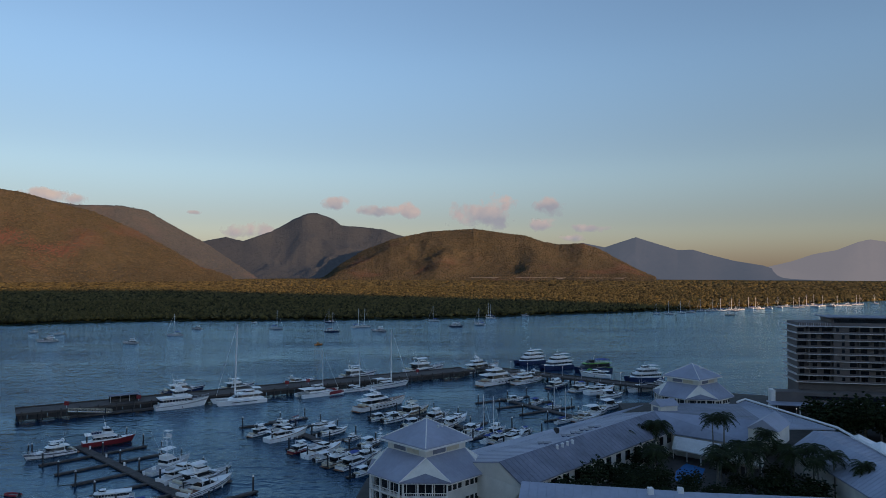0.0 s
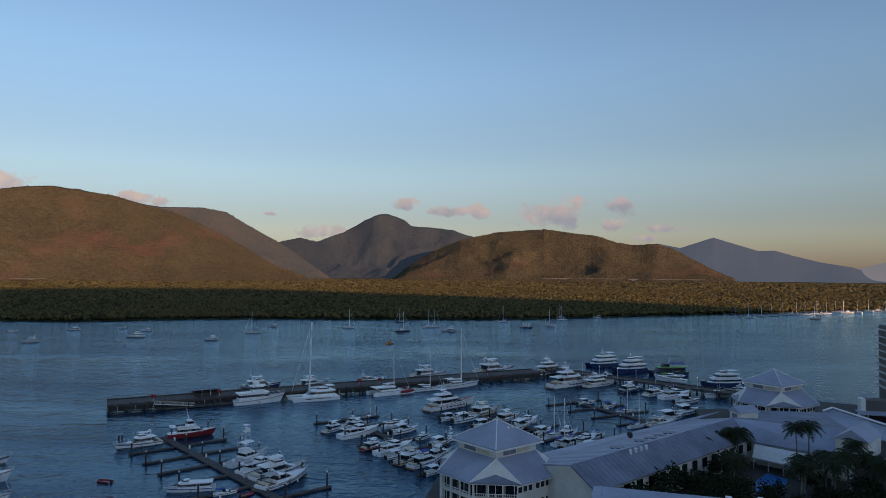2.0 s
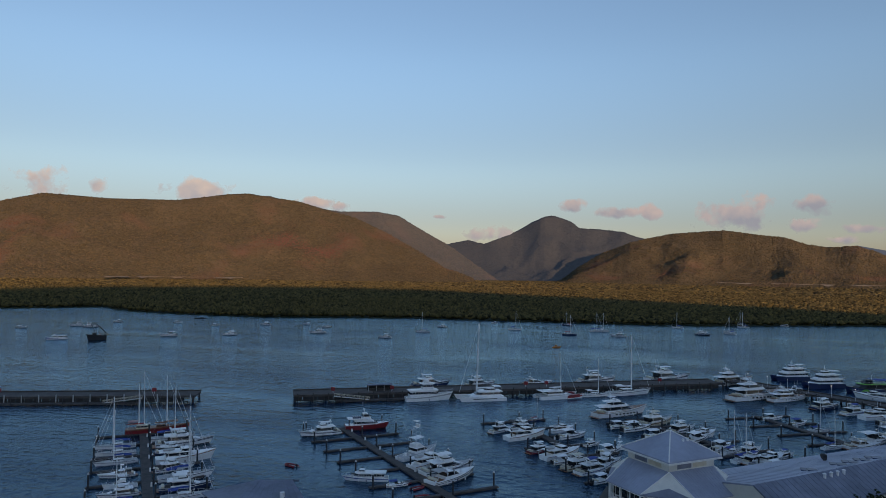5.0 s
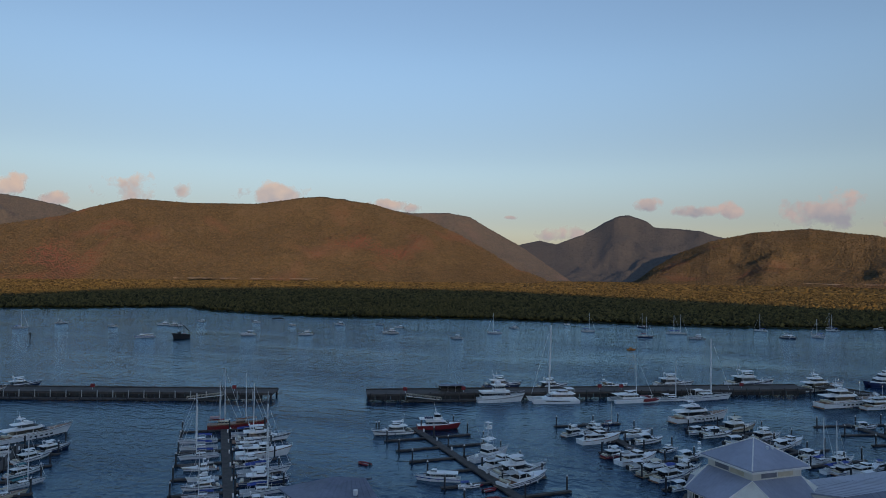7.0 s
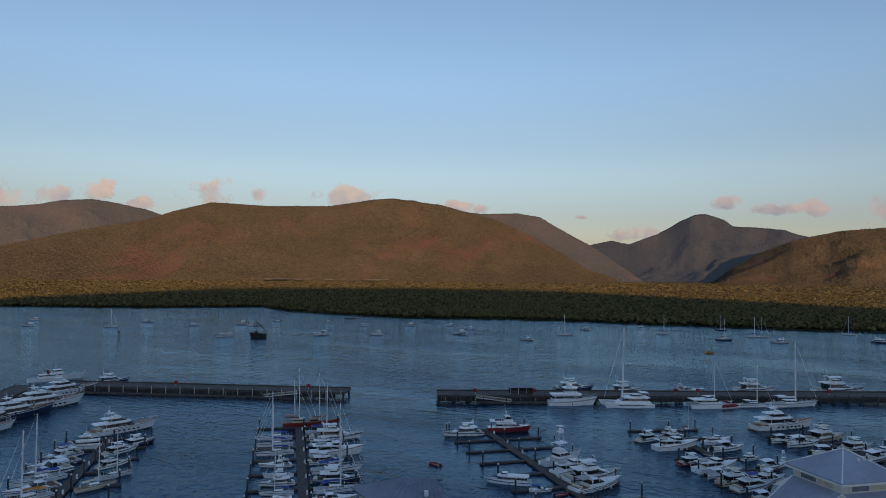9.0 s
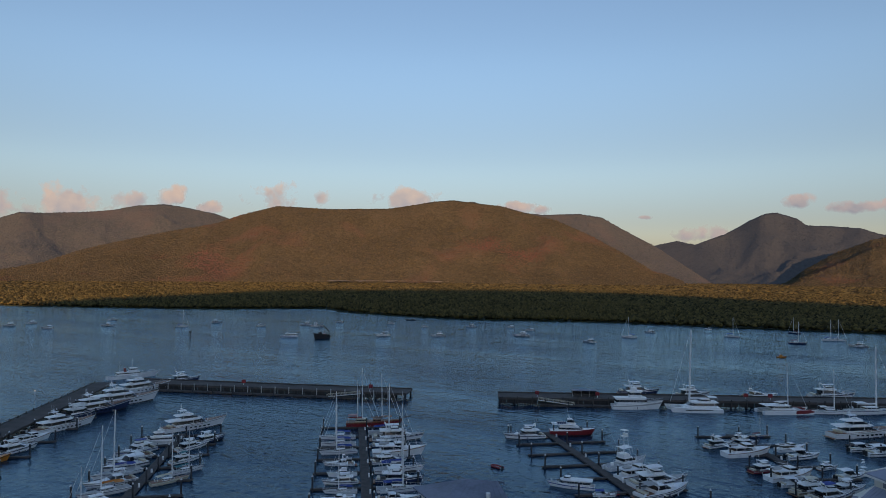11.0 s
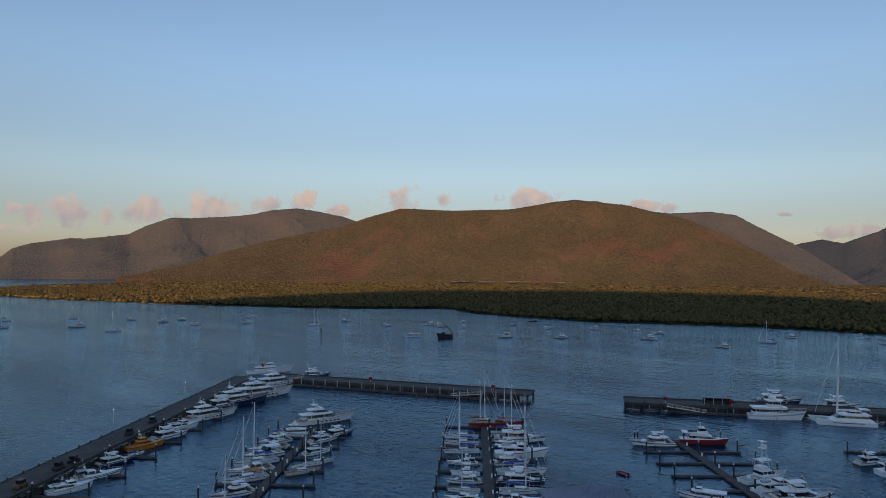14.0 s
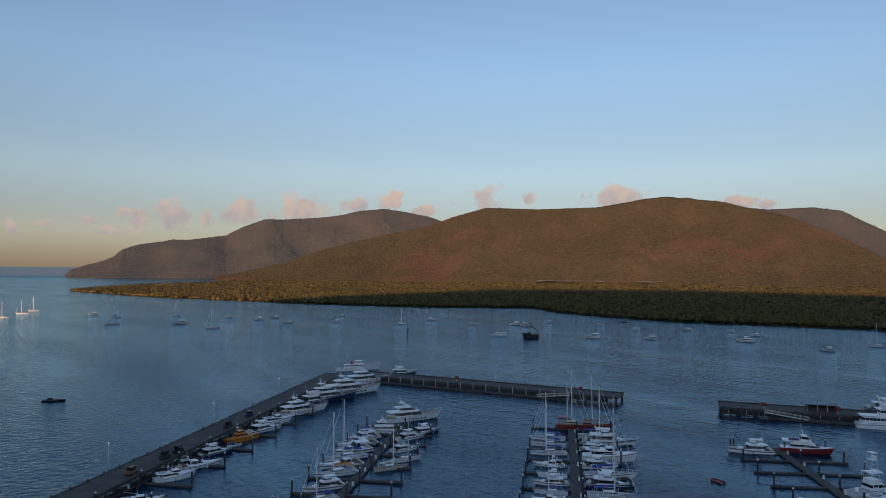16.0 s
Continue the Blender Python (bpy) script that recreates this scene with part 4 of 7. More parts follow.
for u in range(7):
    bm = bmesh.new()
    x, y = 61.0 + (76.6 - 61.0) * u / 6, 184.9 + (168.3 - 184.9) * u / 6
    rod(bm, (x, y, 2.2), (x, y, 5.1), 0.14, 6)
    part("awning_post", bm, "trim", w2)
bm = bmesh.new()
for a, b in (((92, 218.3, 10.7), (96.8, 223.4, 10.7)), ((96.8, 223.4, 10.7), (103.4, 183, 10.7)), ((103.4, 183, 10.7), (98.0, 150, 10.7))):
    rod(bm, Vector(a) + Vector((0, 0, 0.3)), Vector(b) + Vector((0, 0, 0.3)), 0.35, 4)
part("parapet", bm, "trim", w2)

w3 = wing("shopping_wing", "pale sloping roof of the courtyard's street wing",
          [([(93.2, 175.5, 12.0), (89.0, 128.0, 12.0), (82.4, 128.0, 8.0), (86.6, 174.3, 8.0)], "roof"),
           ([(89.1, 128.0, 11.95), (93.3, 175.5, 11.95), (103.2, 182.0, 10.2), (98.2, 128.0, 10.2)], "roof")],
          [([(83.4, 128.5), (97, 128.5), (102, 181), (87.5, 174)], 2.2, 7.8)], ribs=34)


def cupola(m, size, label):
    c = thing("roof_cupola", label, "cupola", m, group="roof cupolas")
    a, b, h = size
    bm = bmesh.new()
    box(bm, -a, a, -b, b, 0, h, 0.05)
    part("wall", bm, "wall", c)
    bm = bmesh.new()
    loft(bm, [[(-a - 0.4, -b - 0.4, h), (-a - 0.4, b + 0.4, h), (-a - 0.4, 0, h + b * 0.75)], [(a + 0.4, -b - 0.4, h), (a + 0.4, b + 0.4, h), (a + 0.4, 0, h + b * 0.75)]])
    part("roof", bm, "roof", c)
    bm = bmesh.new()
    box(bm, -a - 0.05, -a + 0.02, -b * 0.5, b * 0.5, h * 0.4, h * 0.8)
    part("louvre", bm, "roof_dark", c)


cupola(pose(82.0, 175.6, 8.8, 0, 0, 52), (6.2, 3.4, 4.4), "cream box cupola with pitched metal roof")
cupola(pose(63.6, 200.5, 11.0, 0, 0, 20), (2.9, 2.2, 2.6), "small cream roof cupola with pitched roof")

w4 = wing("shopping_wing", "low pale roof in front of the palm courtyard",
          [([(15.2, 134.3, 11.6), (44, 128.5, 11.6), (42, 118, 9.4), (13, 124, 9.4)], "roof"),
           ([(44, 128.6, 11.55), (15.2, 134.4, 11.55), (17.0, 139.0, 9.8), (46, 133.0, 9.8)], "roof"),
           ([(44, 128.5, 11.5), (80, 124, 11.5), (80, 112, 9.4), (42, 117.5, 9.4)], "roof")],
          [([(14, 124.6), (43, 119), (45, 132), (18, 137)], 2.2, 9.2)], ribs=18)
for x in (38, 43.5):
    bm = bmesh.new()
    box(bm, x - 0.5, x + 0.5, 127.6, 128.6, 11.0, 12.4, 0.08)
    part("roof_vent", bm, "alloy", w4)

w5 = wing("boathouse", "dark blue-grey hipped metal roof at the quay's edge",
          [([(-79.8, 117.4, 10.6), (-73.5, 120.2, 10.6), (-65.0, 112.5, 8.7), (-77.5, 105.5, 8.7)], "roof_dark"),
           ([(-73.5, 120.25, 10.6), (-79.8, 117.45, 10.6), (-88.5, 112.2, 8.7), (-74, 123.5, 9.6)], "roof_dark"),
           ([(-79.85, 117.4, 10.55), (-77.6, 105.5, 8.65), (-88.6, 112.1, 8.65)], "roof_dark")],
          [([(-86, 111.5), (-77.5, 106.8), (-66.5, 112.6), (-74.5, 120.5)], 2.2, 8.4)], ribs=10)
bm = bmesh.new()
rod(bm, (-71.6, 113.6, 9.2), (-71.6, 113.6, 10.3), 0.45, 10)
part("roof_vent", bm, "alloy", w5)


def marquee(m):
    q = thing("marquee", "small white pyramid marquee on the street terrace", "marquee", m, group="street terrace marquees")
    bm = bmesh.new()
    base, top = [bm.verts.new((3.2 * x, 3.2 * y, 2.6)) for x, y in ((-1, -1), (1, -1), (1, 1), (-1, 1))], bm.verts.new((0, 0, 4.6))
    low = [bm.verts.new((3.2 * x, 3.2 * y, 2.2)) for x, y in ((-1, -1), (1, -1), (1, 1), (-1, 1))]
    for i in range(4):
        j = (i + 1) % 4
        bm.faces.new((base[i], base[j], top))
        bm.faces.new((low[i], low[j], base[j], base[i]))
    bm.faces.new(low[::-1])
    part("canopy", bm, "white", q)
    for x, y in itertools.product((-3, 3), (-3, 3)):
        bm = bmesh.new()
        rod(bm, (x, y, 0), (x, y, 2.25), 0.07, 6)
        part("post", bm, "alloy", q)
    return q


bm = bmesh.new()
box(bm, 103.5, 116, 158, 186, 2.2, 5.2, 0.05)
terrace = thing("street_terrace", "low cream terrace block beside the street wing", "terrace")
part("wall", bm, "wall", terrace)
bm = bmesh.new()
box(bm, 103.2, 116.3, 157.7, 186.3, 5.204, 5.45, 0.04)
part("deck", bm, "paving", terrace)
mq = marquee(pose(107.2, 180.0, 5.45, 0, 0, 10))
copy_thing(mq, pose(108.2, 172.5, 5.45, 0, 0, 10))
copy_thing(mq, pose(109.0, 165.0, 5.45, 0, 0, 10))


# ---- hotel ----
def hotel():
    ang = heading(1, -0.2)
    h = thing("hotel", "brown-grey balconied waterfront hotel of nine storeys", "hotel", pose(123.2, 242.4, 0, 0, 0, ang))
    length, depth, z0, step, n = 96.0, 15.0, 13.5, 2.41, 9
    bm = bmesh.new()
    box(bm, 0.9, length, 1.8, depth, 2.2, z0 + n * step - 1.2, 0.05)
    part("wall", bm, "hotel", h)
    bm = bmesh.new()
    box(bm, -0.3, length, -0.1, depth + 1.5, -0.13, 0.13, 0.03)
    first = part("balcony_slab", bm, "slab", h, "pale concrete balcony slab")
    first.matrix_basis = pose(0, 0, z0)
    bm = bmesh.new()
    box(bm, 0, length, 0.06, 0.1, 0.15, 0.7)
    rail = part("balustrade", bm, "hotel", h)
    rail.matrix_basis = pose(0, 0, z0)
    for i in range(1, n):
        share("balcony_slab", first, h, pose(0, 0, z0 + i * step))
        if i < n - 1:
            share("balustrade", rail, h, pose(0, 0, z0 + i * step))
    rng = random.Random(4)
    bm = bmesh.new()
    box(bm, -1.6, 1.6, 1.74, 1.86, 0.16, 2.5)
    door = part("window", bm, "glass", h)
    door.matrix_basis = pose(4, 0, z0)
    bm = bmesh.new()
    box(bm, -0.12, 0.12, 0.12, 1.8, 0.15, step - 0.15)
    fin = part("dividing_wall", bm, "hotel", h)
    fin.matrix_basis = pose(8, 0, z0)
    bm = bmesh.new()
    box(bm, -2.4, 2.4, 0.4, 1.78, 0.15, step - 0.15)
    block = part("bay", bm, "hotel", h)
    block.matrix_basis = pose(14.5, 0, z0)
    for i in range(n - 1):
        for k in range(24):
            x = 2 + 4 * k
            if (k % 5) == 3:
                if (i, k) != (0, 3):
                    share("bay", block, h, pose(x + 0.5, 0, z0 + i * step))
                bx = pose(x + rng.choice((-0.8, 0.9)), -1.44, z0 + i * step + 0.4) @ Matrix.Diagonal((0.28, 1, 0.6, 1))
                share("window", door, h, bx)
            else:
                share("window", door, h, pose(x + rng.uniform(-0.3, 0.3), 0, z0 + i * step) @ Matrix.Diagonal((rng.choice((0.45, 0.65, 0.9)), 1, rng.choice((0.66, 0.76, 0.84)), 1)))
                if k % 2 == 0:
                    share("dividing_wall", fin, h, pose(x + 2, 0, z0 + i * step))
    bm = bmesh.new()
    box(bm, 12, length, 3, depth - 1, z0 + (n - 1) * step + 0.15, z0 + n * step + 0.5, 0.1)
    pent = part("penthouse", bm, "hotel", h)
    bm = bmesh.new()
    box(bm, 10.5, length + 1, 1.4, depth + 1, z0 + n * step + 0.5, z0 + n * step + 0.8, 0.08)
    part("penthouse_roof", bm, "roof_dark", pent)
    bm = bmesh.new()
    box(bm, 13, length - 2, 2.94, 3.02, z0 + (n - 1) * step + 0.9, z0 + n * step + 0.1)
    part("penthouse_glazing", bm, "glass", pent)
    for k in range(14):
        bm = bmesh.new()
        x = 1.0 + k * 0.75
        box(bm, x - 0.04, x + 0.04, 0.1, 0.2, z0 + (n - 1) * step + 0.15, z0 + (n - 1) * step + 1.2)
        part("terrace_post", bm, "alloy", h)
    # podium
    bm = bmesh.new()
    box(bm, -8, length, -4, 1.7, 2.2, 10.6, 0.1)
    part("podium", bm, "hotel", h)
    bm = bmesh.new()
    box(bm, 2, length, -4.06, -3.96, 8.2, 9.4)
    part("podium_glazing", bm, "glass", h)
    bm = bmesh.new()
    box(bm, -11, length, -10.5, -3, 6.9, 7.25, 0.08)
    part("canopy", bm, "roof", h, "long pale entrance canopy")
    bm = bmesh.new()
    box(bm, -9.5, -8.1, -4, 0, 2.2, 11.0, 0.05)
    part("end_wall", bm, "trim", h)
    bm = bmesh.new()
    box(bm, 6, length, -13.5, -10.6, 4.4, 4.7, 0.06)
    part("lower_canopy", bm, "roof_dark", h)
    bm = bmesh.new()
    for k in range(14):
        rod(bm, (-9 + 7 * k, -9.8, 2.2), (-9 + 7 * k, -9.8, 6.9), 0.2, 8)
    part("colonnade", bm, "trim", h)


hotel()
for x, y in ((116, 229), (123, 228)):
    copy_thing(lp, pose(x, y, 2.2))

# ---- courtyard ----
bm = bmesh.new()
prism(bm, [(55, 166), (60, 164), (66, 176), (63, 181), (58, 174)], 1.9, 2.23)
tagged(part("swimming_pool", bm, "pool", None), "bright blue swimming pool in the courtyard", "pool")


def palm(seed, h, spread, label):
    rng = random.Random(seed)
    t = thing("palm_tree", label, "palm tree", group="courtyard palms")
    bm = bmesh.new()
    rings, lean = [], rng.uniform(-0.5, 0.5)
    for i in range(8):
        u = i / 7
        r = 0.24 * (1 - 0.45 * u) + (0.12 if i == 0 else 0)
        rings.append([(lean * u * u + r * math.cos(a), 0.4 * lean * u + r * math.sin(a), h * u) for a in [2 * math.pi * k / 8 for k in range(8)]])
    loft(bm, rings)
    part("trunk", bm, "trunk", t)
    for k in range(26):
        a = 2 * math.pi * k * 0.382 + rng.uniform(-0.15, 0.15)
        up = 1.3 - 1.6 * k / 26 + rng.uniform(-0.1, 0.1)
        ln = spread * rng.uniform(0.8, 1.1)
        bm = bmesh.new()
        pts = []
        for i in range(8):
            u = i / 7
            pts.append(Vector((ln * u * math.cos(a), ln * u * math.sin(a), ln * (up * u - (0.6 + 0.45 * max(up, 0)) * u * u))))
        side = Vector((-math.sin(a), math.cos(a), 0))
        for i in range(7):
            wdt = 0.2 * spread * math.sin(math.pi * min(1, (i + 1) / 7.5)) + 0.05
            for s in (-1, 1):
                for q in range(3):
                    p0, p1 = pts[i].lerp(pts[i + 1], q / 3), pts[i].lerp(pts[i + 1], (q + 0.95) / 3)
                    tip = (p0 + p1) / 2 + side * s * wdt * 1.7 + Vector((0, 0, -0.55 * wdt)) + (pts[i + 1] - pts[i]) * 0.5
                    bm.faces.new([bm.verts.new(v) for v in (p0, p1, tip)])
            rod(bm, pts[i], pts[i + 1], 0.035, 4)
        o = part("frond", bm, "leaf", t)
        o.matrix_basis = pose(lean, 0.4 * lean, h)
    return t


PALMS = [palm(s, h, w, "tall dark green palm in the courtyard") for s, h, w in ((1, 12.5, 3.3), (2, 10, 3.6), (3, 6.5, 3.3))]
SPOTS = [(68.6, 177.2, 0, 1.0), (70.9, 176.4, 0, 1.04), (75.3, 163.8, 0, 0.95), (73.0, 161, 1, 1.0), (77.2, 161.5, 1, 0.95), (46.5, 181, 2, 1.15), (83, 156.5, 1, 1.0), (85.6, 152.6, 1, 0.95),
         (81.5, 151.8, 1, 0.85), (57, 184.8, 2, 1.2), (53.5, 186.5, 2, 1.1), (79.2, 158, 2, 1.2), (50, 165, 2, 1.0), (62, 158, 2, 1.1), (66, 166, 2, 1.0), (72.2, 170, 2, 1.0), (88, 146.5, 1, 0.9), (69, 158.5, 2, 1.2)]
for i, (x, y, k, s) in enumerate(SPOTS):
    m = pose(x, y, 2.2, 0, 0, 67 * i) @ Matrix.Diagonal((s, s, s, 1))
    if i in (0, 3, 5):
        PALMS[k].matrix_basis = m
    else:
        copy_thing(PALMS[k], m)


def leafy_tree(seed, h, w, label):
    """A branching tree with a crown of many small leaf tufts."""
    rng = np.random.default_rng(seed)
    t = thing("tree", label, "tree", group="courtyard trees")
    bm = bmesh.new()
    rod(bm, (0, 0, 0), (0, 0, h * 0.5), 0.3, 8, 0.18)
    tips = []
    for k in range(7):
        a = 0.9 * k + rng.uniform(-0.2, 0.2)
        tip = Vector((w * 0.6 * math.cos(a), w * 0.6 * math.sin(a), h * rng.uniform(0.55, 0.85)))
        rod(bm, (0, 0, h * rng.uniform(0.3, 0.5)), tip, 0.12, 5, 0.04)
        tips.append(tip)
    part("trunk", bm, "trunk", t)
    n = 420
    c = np.array([tips[i % 7][:] for i in range(n)]) + rng.normal(0, 1, (n, 3)) * (w * 0.27, w * 0.27, h * 0.13)
    crown = clumps("crown", c, rng.uniform(0.16, 0.5, n), "leaf_dark", 0.6, seed, 0.6)
    crown.parent = t
    return t


TREES = [leafy_tree(s, h, w, "dark leafy courtyard tree") for s, h, w in ((11, 7.5, 4.4), (12, 6, 4.2), (13, 9, 5.0))]
rng = random.Random(8)
YARD = [(24.5, 145.5), (29, 150), (34, 155.5), (39, 160.5), (28, 144), (40, 153), (43, 150), (44, 156), (47, 153), (46, 158), (44, 165), (50, 160), (38, 147), (46, 148), (54, 153), (58, 150), (62, 152), (50, 172), (54, 178), (48, 176), (66, 155), (70, 152), (74, 149), (56, 158), (68, 168), (78, 146), (52, 145), (60, 143), (68, 144), (75, 156), (80, 150)]
for i, (x, y) in enumerate(YARD):
    k = 0.62 if 48 < x < 70 and 144 < y < 170 else 0.85
    m = pose(x, y, 2.2, 0, 0, rng.uniform(0, 360)) @ Matrix.Diagonal((k, k, k, 1))
    if i < 3:
        TREES[i].matrix_basis = m
    else:
        copy_thing(TREES[i % 3], m)
for i in range(30):
    x = 117 + 3.6 * (i % 15) + rng.uniform(-1, 1)
    y = 214 - 1.2 * (i % 15) - 7 * (i // 15) + rng.uniform(-2, 2)
    copy_thing(TREES[i % 3], pose(x, y, 2.2, 0, 0, rng.uniform(0, 360)) @ Matrix.Diagonal((1.45, 1.45, 1.6, 1)))


# ---- boats ----
def hull_part(boat, L, B, bow, stern, mat, draft=0.7, full=0.45, y=0.0, flare=0.12, name="hull", rake=0.08):
    """A hull from transom to stem, waterline at z 0."""
    bm = bmesh.new()
    rings = []
    for i in range(13):
        u = i / 12
        x = -L / 2 + L * u
        w = B / 2 * (1 - max(0, (u - full) / (1 - full)) ** 2.2) * (0.9 + 0.1 * min(1, u * 4))
        w = max(w, 0.03)
        sheer = stern + (bow - stern) * u**1.8
        xf = x + rake * L * max(0, u - 0.7) / 0.3 * 1.0
        wl = w * (1 - flare - 0.25 * u * u)
        xb = x - 0.02 * L * u
        d = draft * (1 - 0.75 * max(0, u - 0.6) / 0.4)
        rings.append([(xf, y + w, sheer), (xb, y + wl, 0.05), (xb, y + wl * 0.55, -d), (xb, y - wl * 0.55, -d), (xb, y - wl, 0.05), (xf, y - w, sheer)])
    loft(bm, rings)
    return part(name, bm, mat, boat)


def deck_part(boat, L, B, bow, stern, mat, full=0.45, y=0.0, rake=0.08):
    bm = bmesh.new()
    pts = []
    for i in range(13):
        u = i / 12
        x = -L / 2 + L * u + rake * L * max(0, u - 0.7) / 0.3
        w = B / 2 * (1 - max(0, (u - full) / (1 - full)) ** 2.2) * 0.9 * (0.9 + 0.1 * min(1, u * 4))
        pts.append((x * 0.985, max(w - 0.06, 0.01), stern + (bow - stern) * u**1.8))
    loft(bm, [[(x, y + w, z - 0.05), (x, y - w, z - 0.05), (x, y - w, z + 0.06), (x, y + w, z + 0.06)] for x, w, z in pts])
    return part("deck", bm, mat, boat)


def frustum(bm, x0, x1, w, z0, z1, rake_f, rake_b, inset, grow=0.0, a=0.0, b=1.0):
    """A house with sloping ends: floor x0..x1, half-width w. a, b: the slice of its height; grow: outward offset."""
    def ring(u):
        z = z0 + (z1 - z0) * u
        xb, xf, hw = x0 + rake_b * u - grow, x1 - rake_f * u + grow, w - inset * u + grow
        nose = 0.16 * (xf - xb)
        return [(xb, hw * 0.96, z), (xf - nose, hw, z), (xf, hw * 0.62, z), (xf, -hw * 0.62, z), (xf - nose, -hw, z), (xb, -hw * 0.96, z)]
    return loft(bm, [ring(a), ring(b)])


def house(boat, x0, x1, w, z0, z1, rf=0.5, rb=0.1, inset=0.12, mat="white", glass=(0.42, 0.82), name="cabin", pillars=4, glass_mat="glass", post=0.05):
    bm = bmesh.new()
    frustum(bm, x0, x1, w, z0, z1, rf, rb, inset)
    bmesh.ops.bevel(bm, geom=[e for e in bm.edges], offset=0.05, segments=1, affect="EDGES")
    cabin = part(name, bm, mat, boat)
    if glass:
        bm = bmesh.new()
        frustum(bm, x0, x1, w, z0, z1, rf, rb, inset, 0.03, *glass)
        win = part("window_band", bm, glass_mat, cabin)
        bm = bmesh.new()
        zc0, zc1 = z0 + (z1 - z0) * glass[0], z0 + (z1 - z0) * glass[1]
        for k in range(pillars):
            x = x0 + (x1 - x0) * (0.08 + 0.72 * k / max(1, pillars - 1))
            for s in (-1, 1):
                box(bm, x - post, x + post, s * (w - inset * 0.6) - 0.07, s * (w - inset * 0.6) + 0.07, zc0, zc1)
        if pillars:
            part("window_frame", bm, mat, cabin)
    return cabin


def rails(boat, L, B, bow, stern, h=0.75, full=0.45, rake=0.08):
    bm = bmesh.new()
    prev = {}
    for i in range(4, 13):
        u = i / 12
        x = -L / 2 + L * u + rake * L * max(0, u - 0.7) / 0.3
        w = max(B / 2 * (1 - max(0, (u - full) / (1 - full)) ** 2.2) - 0.08, 0.02)
        z = stern + (bow - stern) * u**1.8
        for s in (-1, 1):
            p = Vector((x, s * w, z + h))
            rod(bm, (x, s * w, z), p, 0.022, 4)
            if s in prev:
                rod(bm, prev[s], p, 0.025, 4)
            prev[s] = p
    return part("guard_rail", bm, "alloy", boat)


def canopy(boat, x0, x1, w, z, mat, posts=True, z0=1.4):
    bm = bmesh.new()
    rings = []
    for k in range(5):
        y = -w + 2 * w * k / 4
        rings.append([(x0, y, z + 0.18 * (1 - (y / w) ** 2)), (x1, y, z + 0.1 + 0.18 * (1 - (y / w) ** 2)), (x1, y, z + 0.02 + 0.18 * (1 - (y / w) ** 2)), (x0, y, z - 0.08 + 0.18 * (1 - (y / w) ** 2))])
    loft(bm, rings)
    c = part("canopy", bm, mat, boat)
    if posts:
        post = None
        for x, s in itertools.product((x0 + 0.1, x1 - 0.1), (-1, 1)):
            if post is None:
                bm = bmesh.new()
                rod(bm, (0, 0, z0), (0, 0, z + 0.05), 0.035, 4)
                post = part("canopy_post", bm, "alloy", c)
                post.matrix_basis = pose(x, s * w * 0.95, 0)
            else:
                share("canopy_post", post, c, pose(x, s * w * 0.95, 0))
    return c


def mast(boat, x, z, h, boom, y=0.0, sail="blue", bow_x=0, stern_x=0, r=0.11, rake=0.0, deck_z=1.2, beam=1.6):
    top = (x - rake, y, z + h)
    bm = bmesh.new()
    rod(bm, (x, y, z), top, r, 7, r * 0.7)
    mt = part("mast", bm, "white", boat)
    bm = bmesh.new()
    for f in (0.42, 0.7):
        rod(bm, (x - rake * f, y - beam * 0.7 * (1.2 - f), z + h * f), (x - rake * f, y + beam * 0.7 * (1.2 - f), z + h * f), 0.035, 4)
    part("spreader", bm, "alloy", mt)
    if boom:
        bm = bmesh.new()
        rod(bm, (x, y, z + 1.1), (x - boom, y, z + 1.25), 0.08, 6)
        b = part("boom", bm, "alloy", boat)
        bm = bmesh.new()
        loft(bm, [[(xx, y + w, zz), (xx, y, zz + 2.1 * w), (xx, y - w, zz), (xx, y, zz - 0.05)] for xx, w, zz in ((x - 0.15, 0.22, z + 1.3), (x - boom * 0.5, 0.2, z + 1.32), (x - boom * 0.97, 0.1, z + 1.35))])
        part("furled_sail", bm, sail, b)
    bm = bmesh.new()
    for end in ((bow_x, y, deck_z + 0.4), (stern_x, y, deck_z + 0.1)):
        rod(bm, top, end, 0.025, 4)
    for s in (-1, 1):
        rod(bm, top, (x - 0.3, y + s * beam, deck_z), 0.02, 4)
    part("rigging", bm, "wire", boat)
    if bow_x:
        bm = bmesh.new()
        a, b2 = Vector(top), Vector((bow_x, y, deck_z + 0.4))
        rod(bm, b2.lerp(a, 0.05), b2.lerp(a, 0.9), 0.07, 5, 0.03)
        part("furled_jib", bm, "white", boat)
    return mt


def radar_arch(boat, x, w, z, h, lean=-0.8):
    bm = bmesh.new()
    for s in (-1, 1):
        rod(bm, (x, s * w, z), (x + lean, s * w * 0.8, z + h), 0.11, 5)
    rod(bm, (x + lean, -w * 0.82, z + h), (x + lean, w * 0.82, z + h), 0.13, 5)
    a = part("radar_arch", bm, "white", boat)
    bm = bmesh.new()
    create_cone(bm, cap_ends=True, segments=10, radius1=0.35, radius2=0.28, depth=0.28, matrix=Matrix.Translation((x + lean, 0, z + h + 0.25)))
    part("radar_dome", bm, "white", a)
    bm = bmesh.new()
    for s in (-0.5, 0.45):
        rod(bm, (x + lean, s * w, z + h), (x + lean - 0.5, s * w * 1.1, z + h + 2.6), 0.02, 4)
    part("antenna", bm, "alloy", a)
    return a


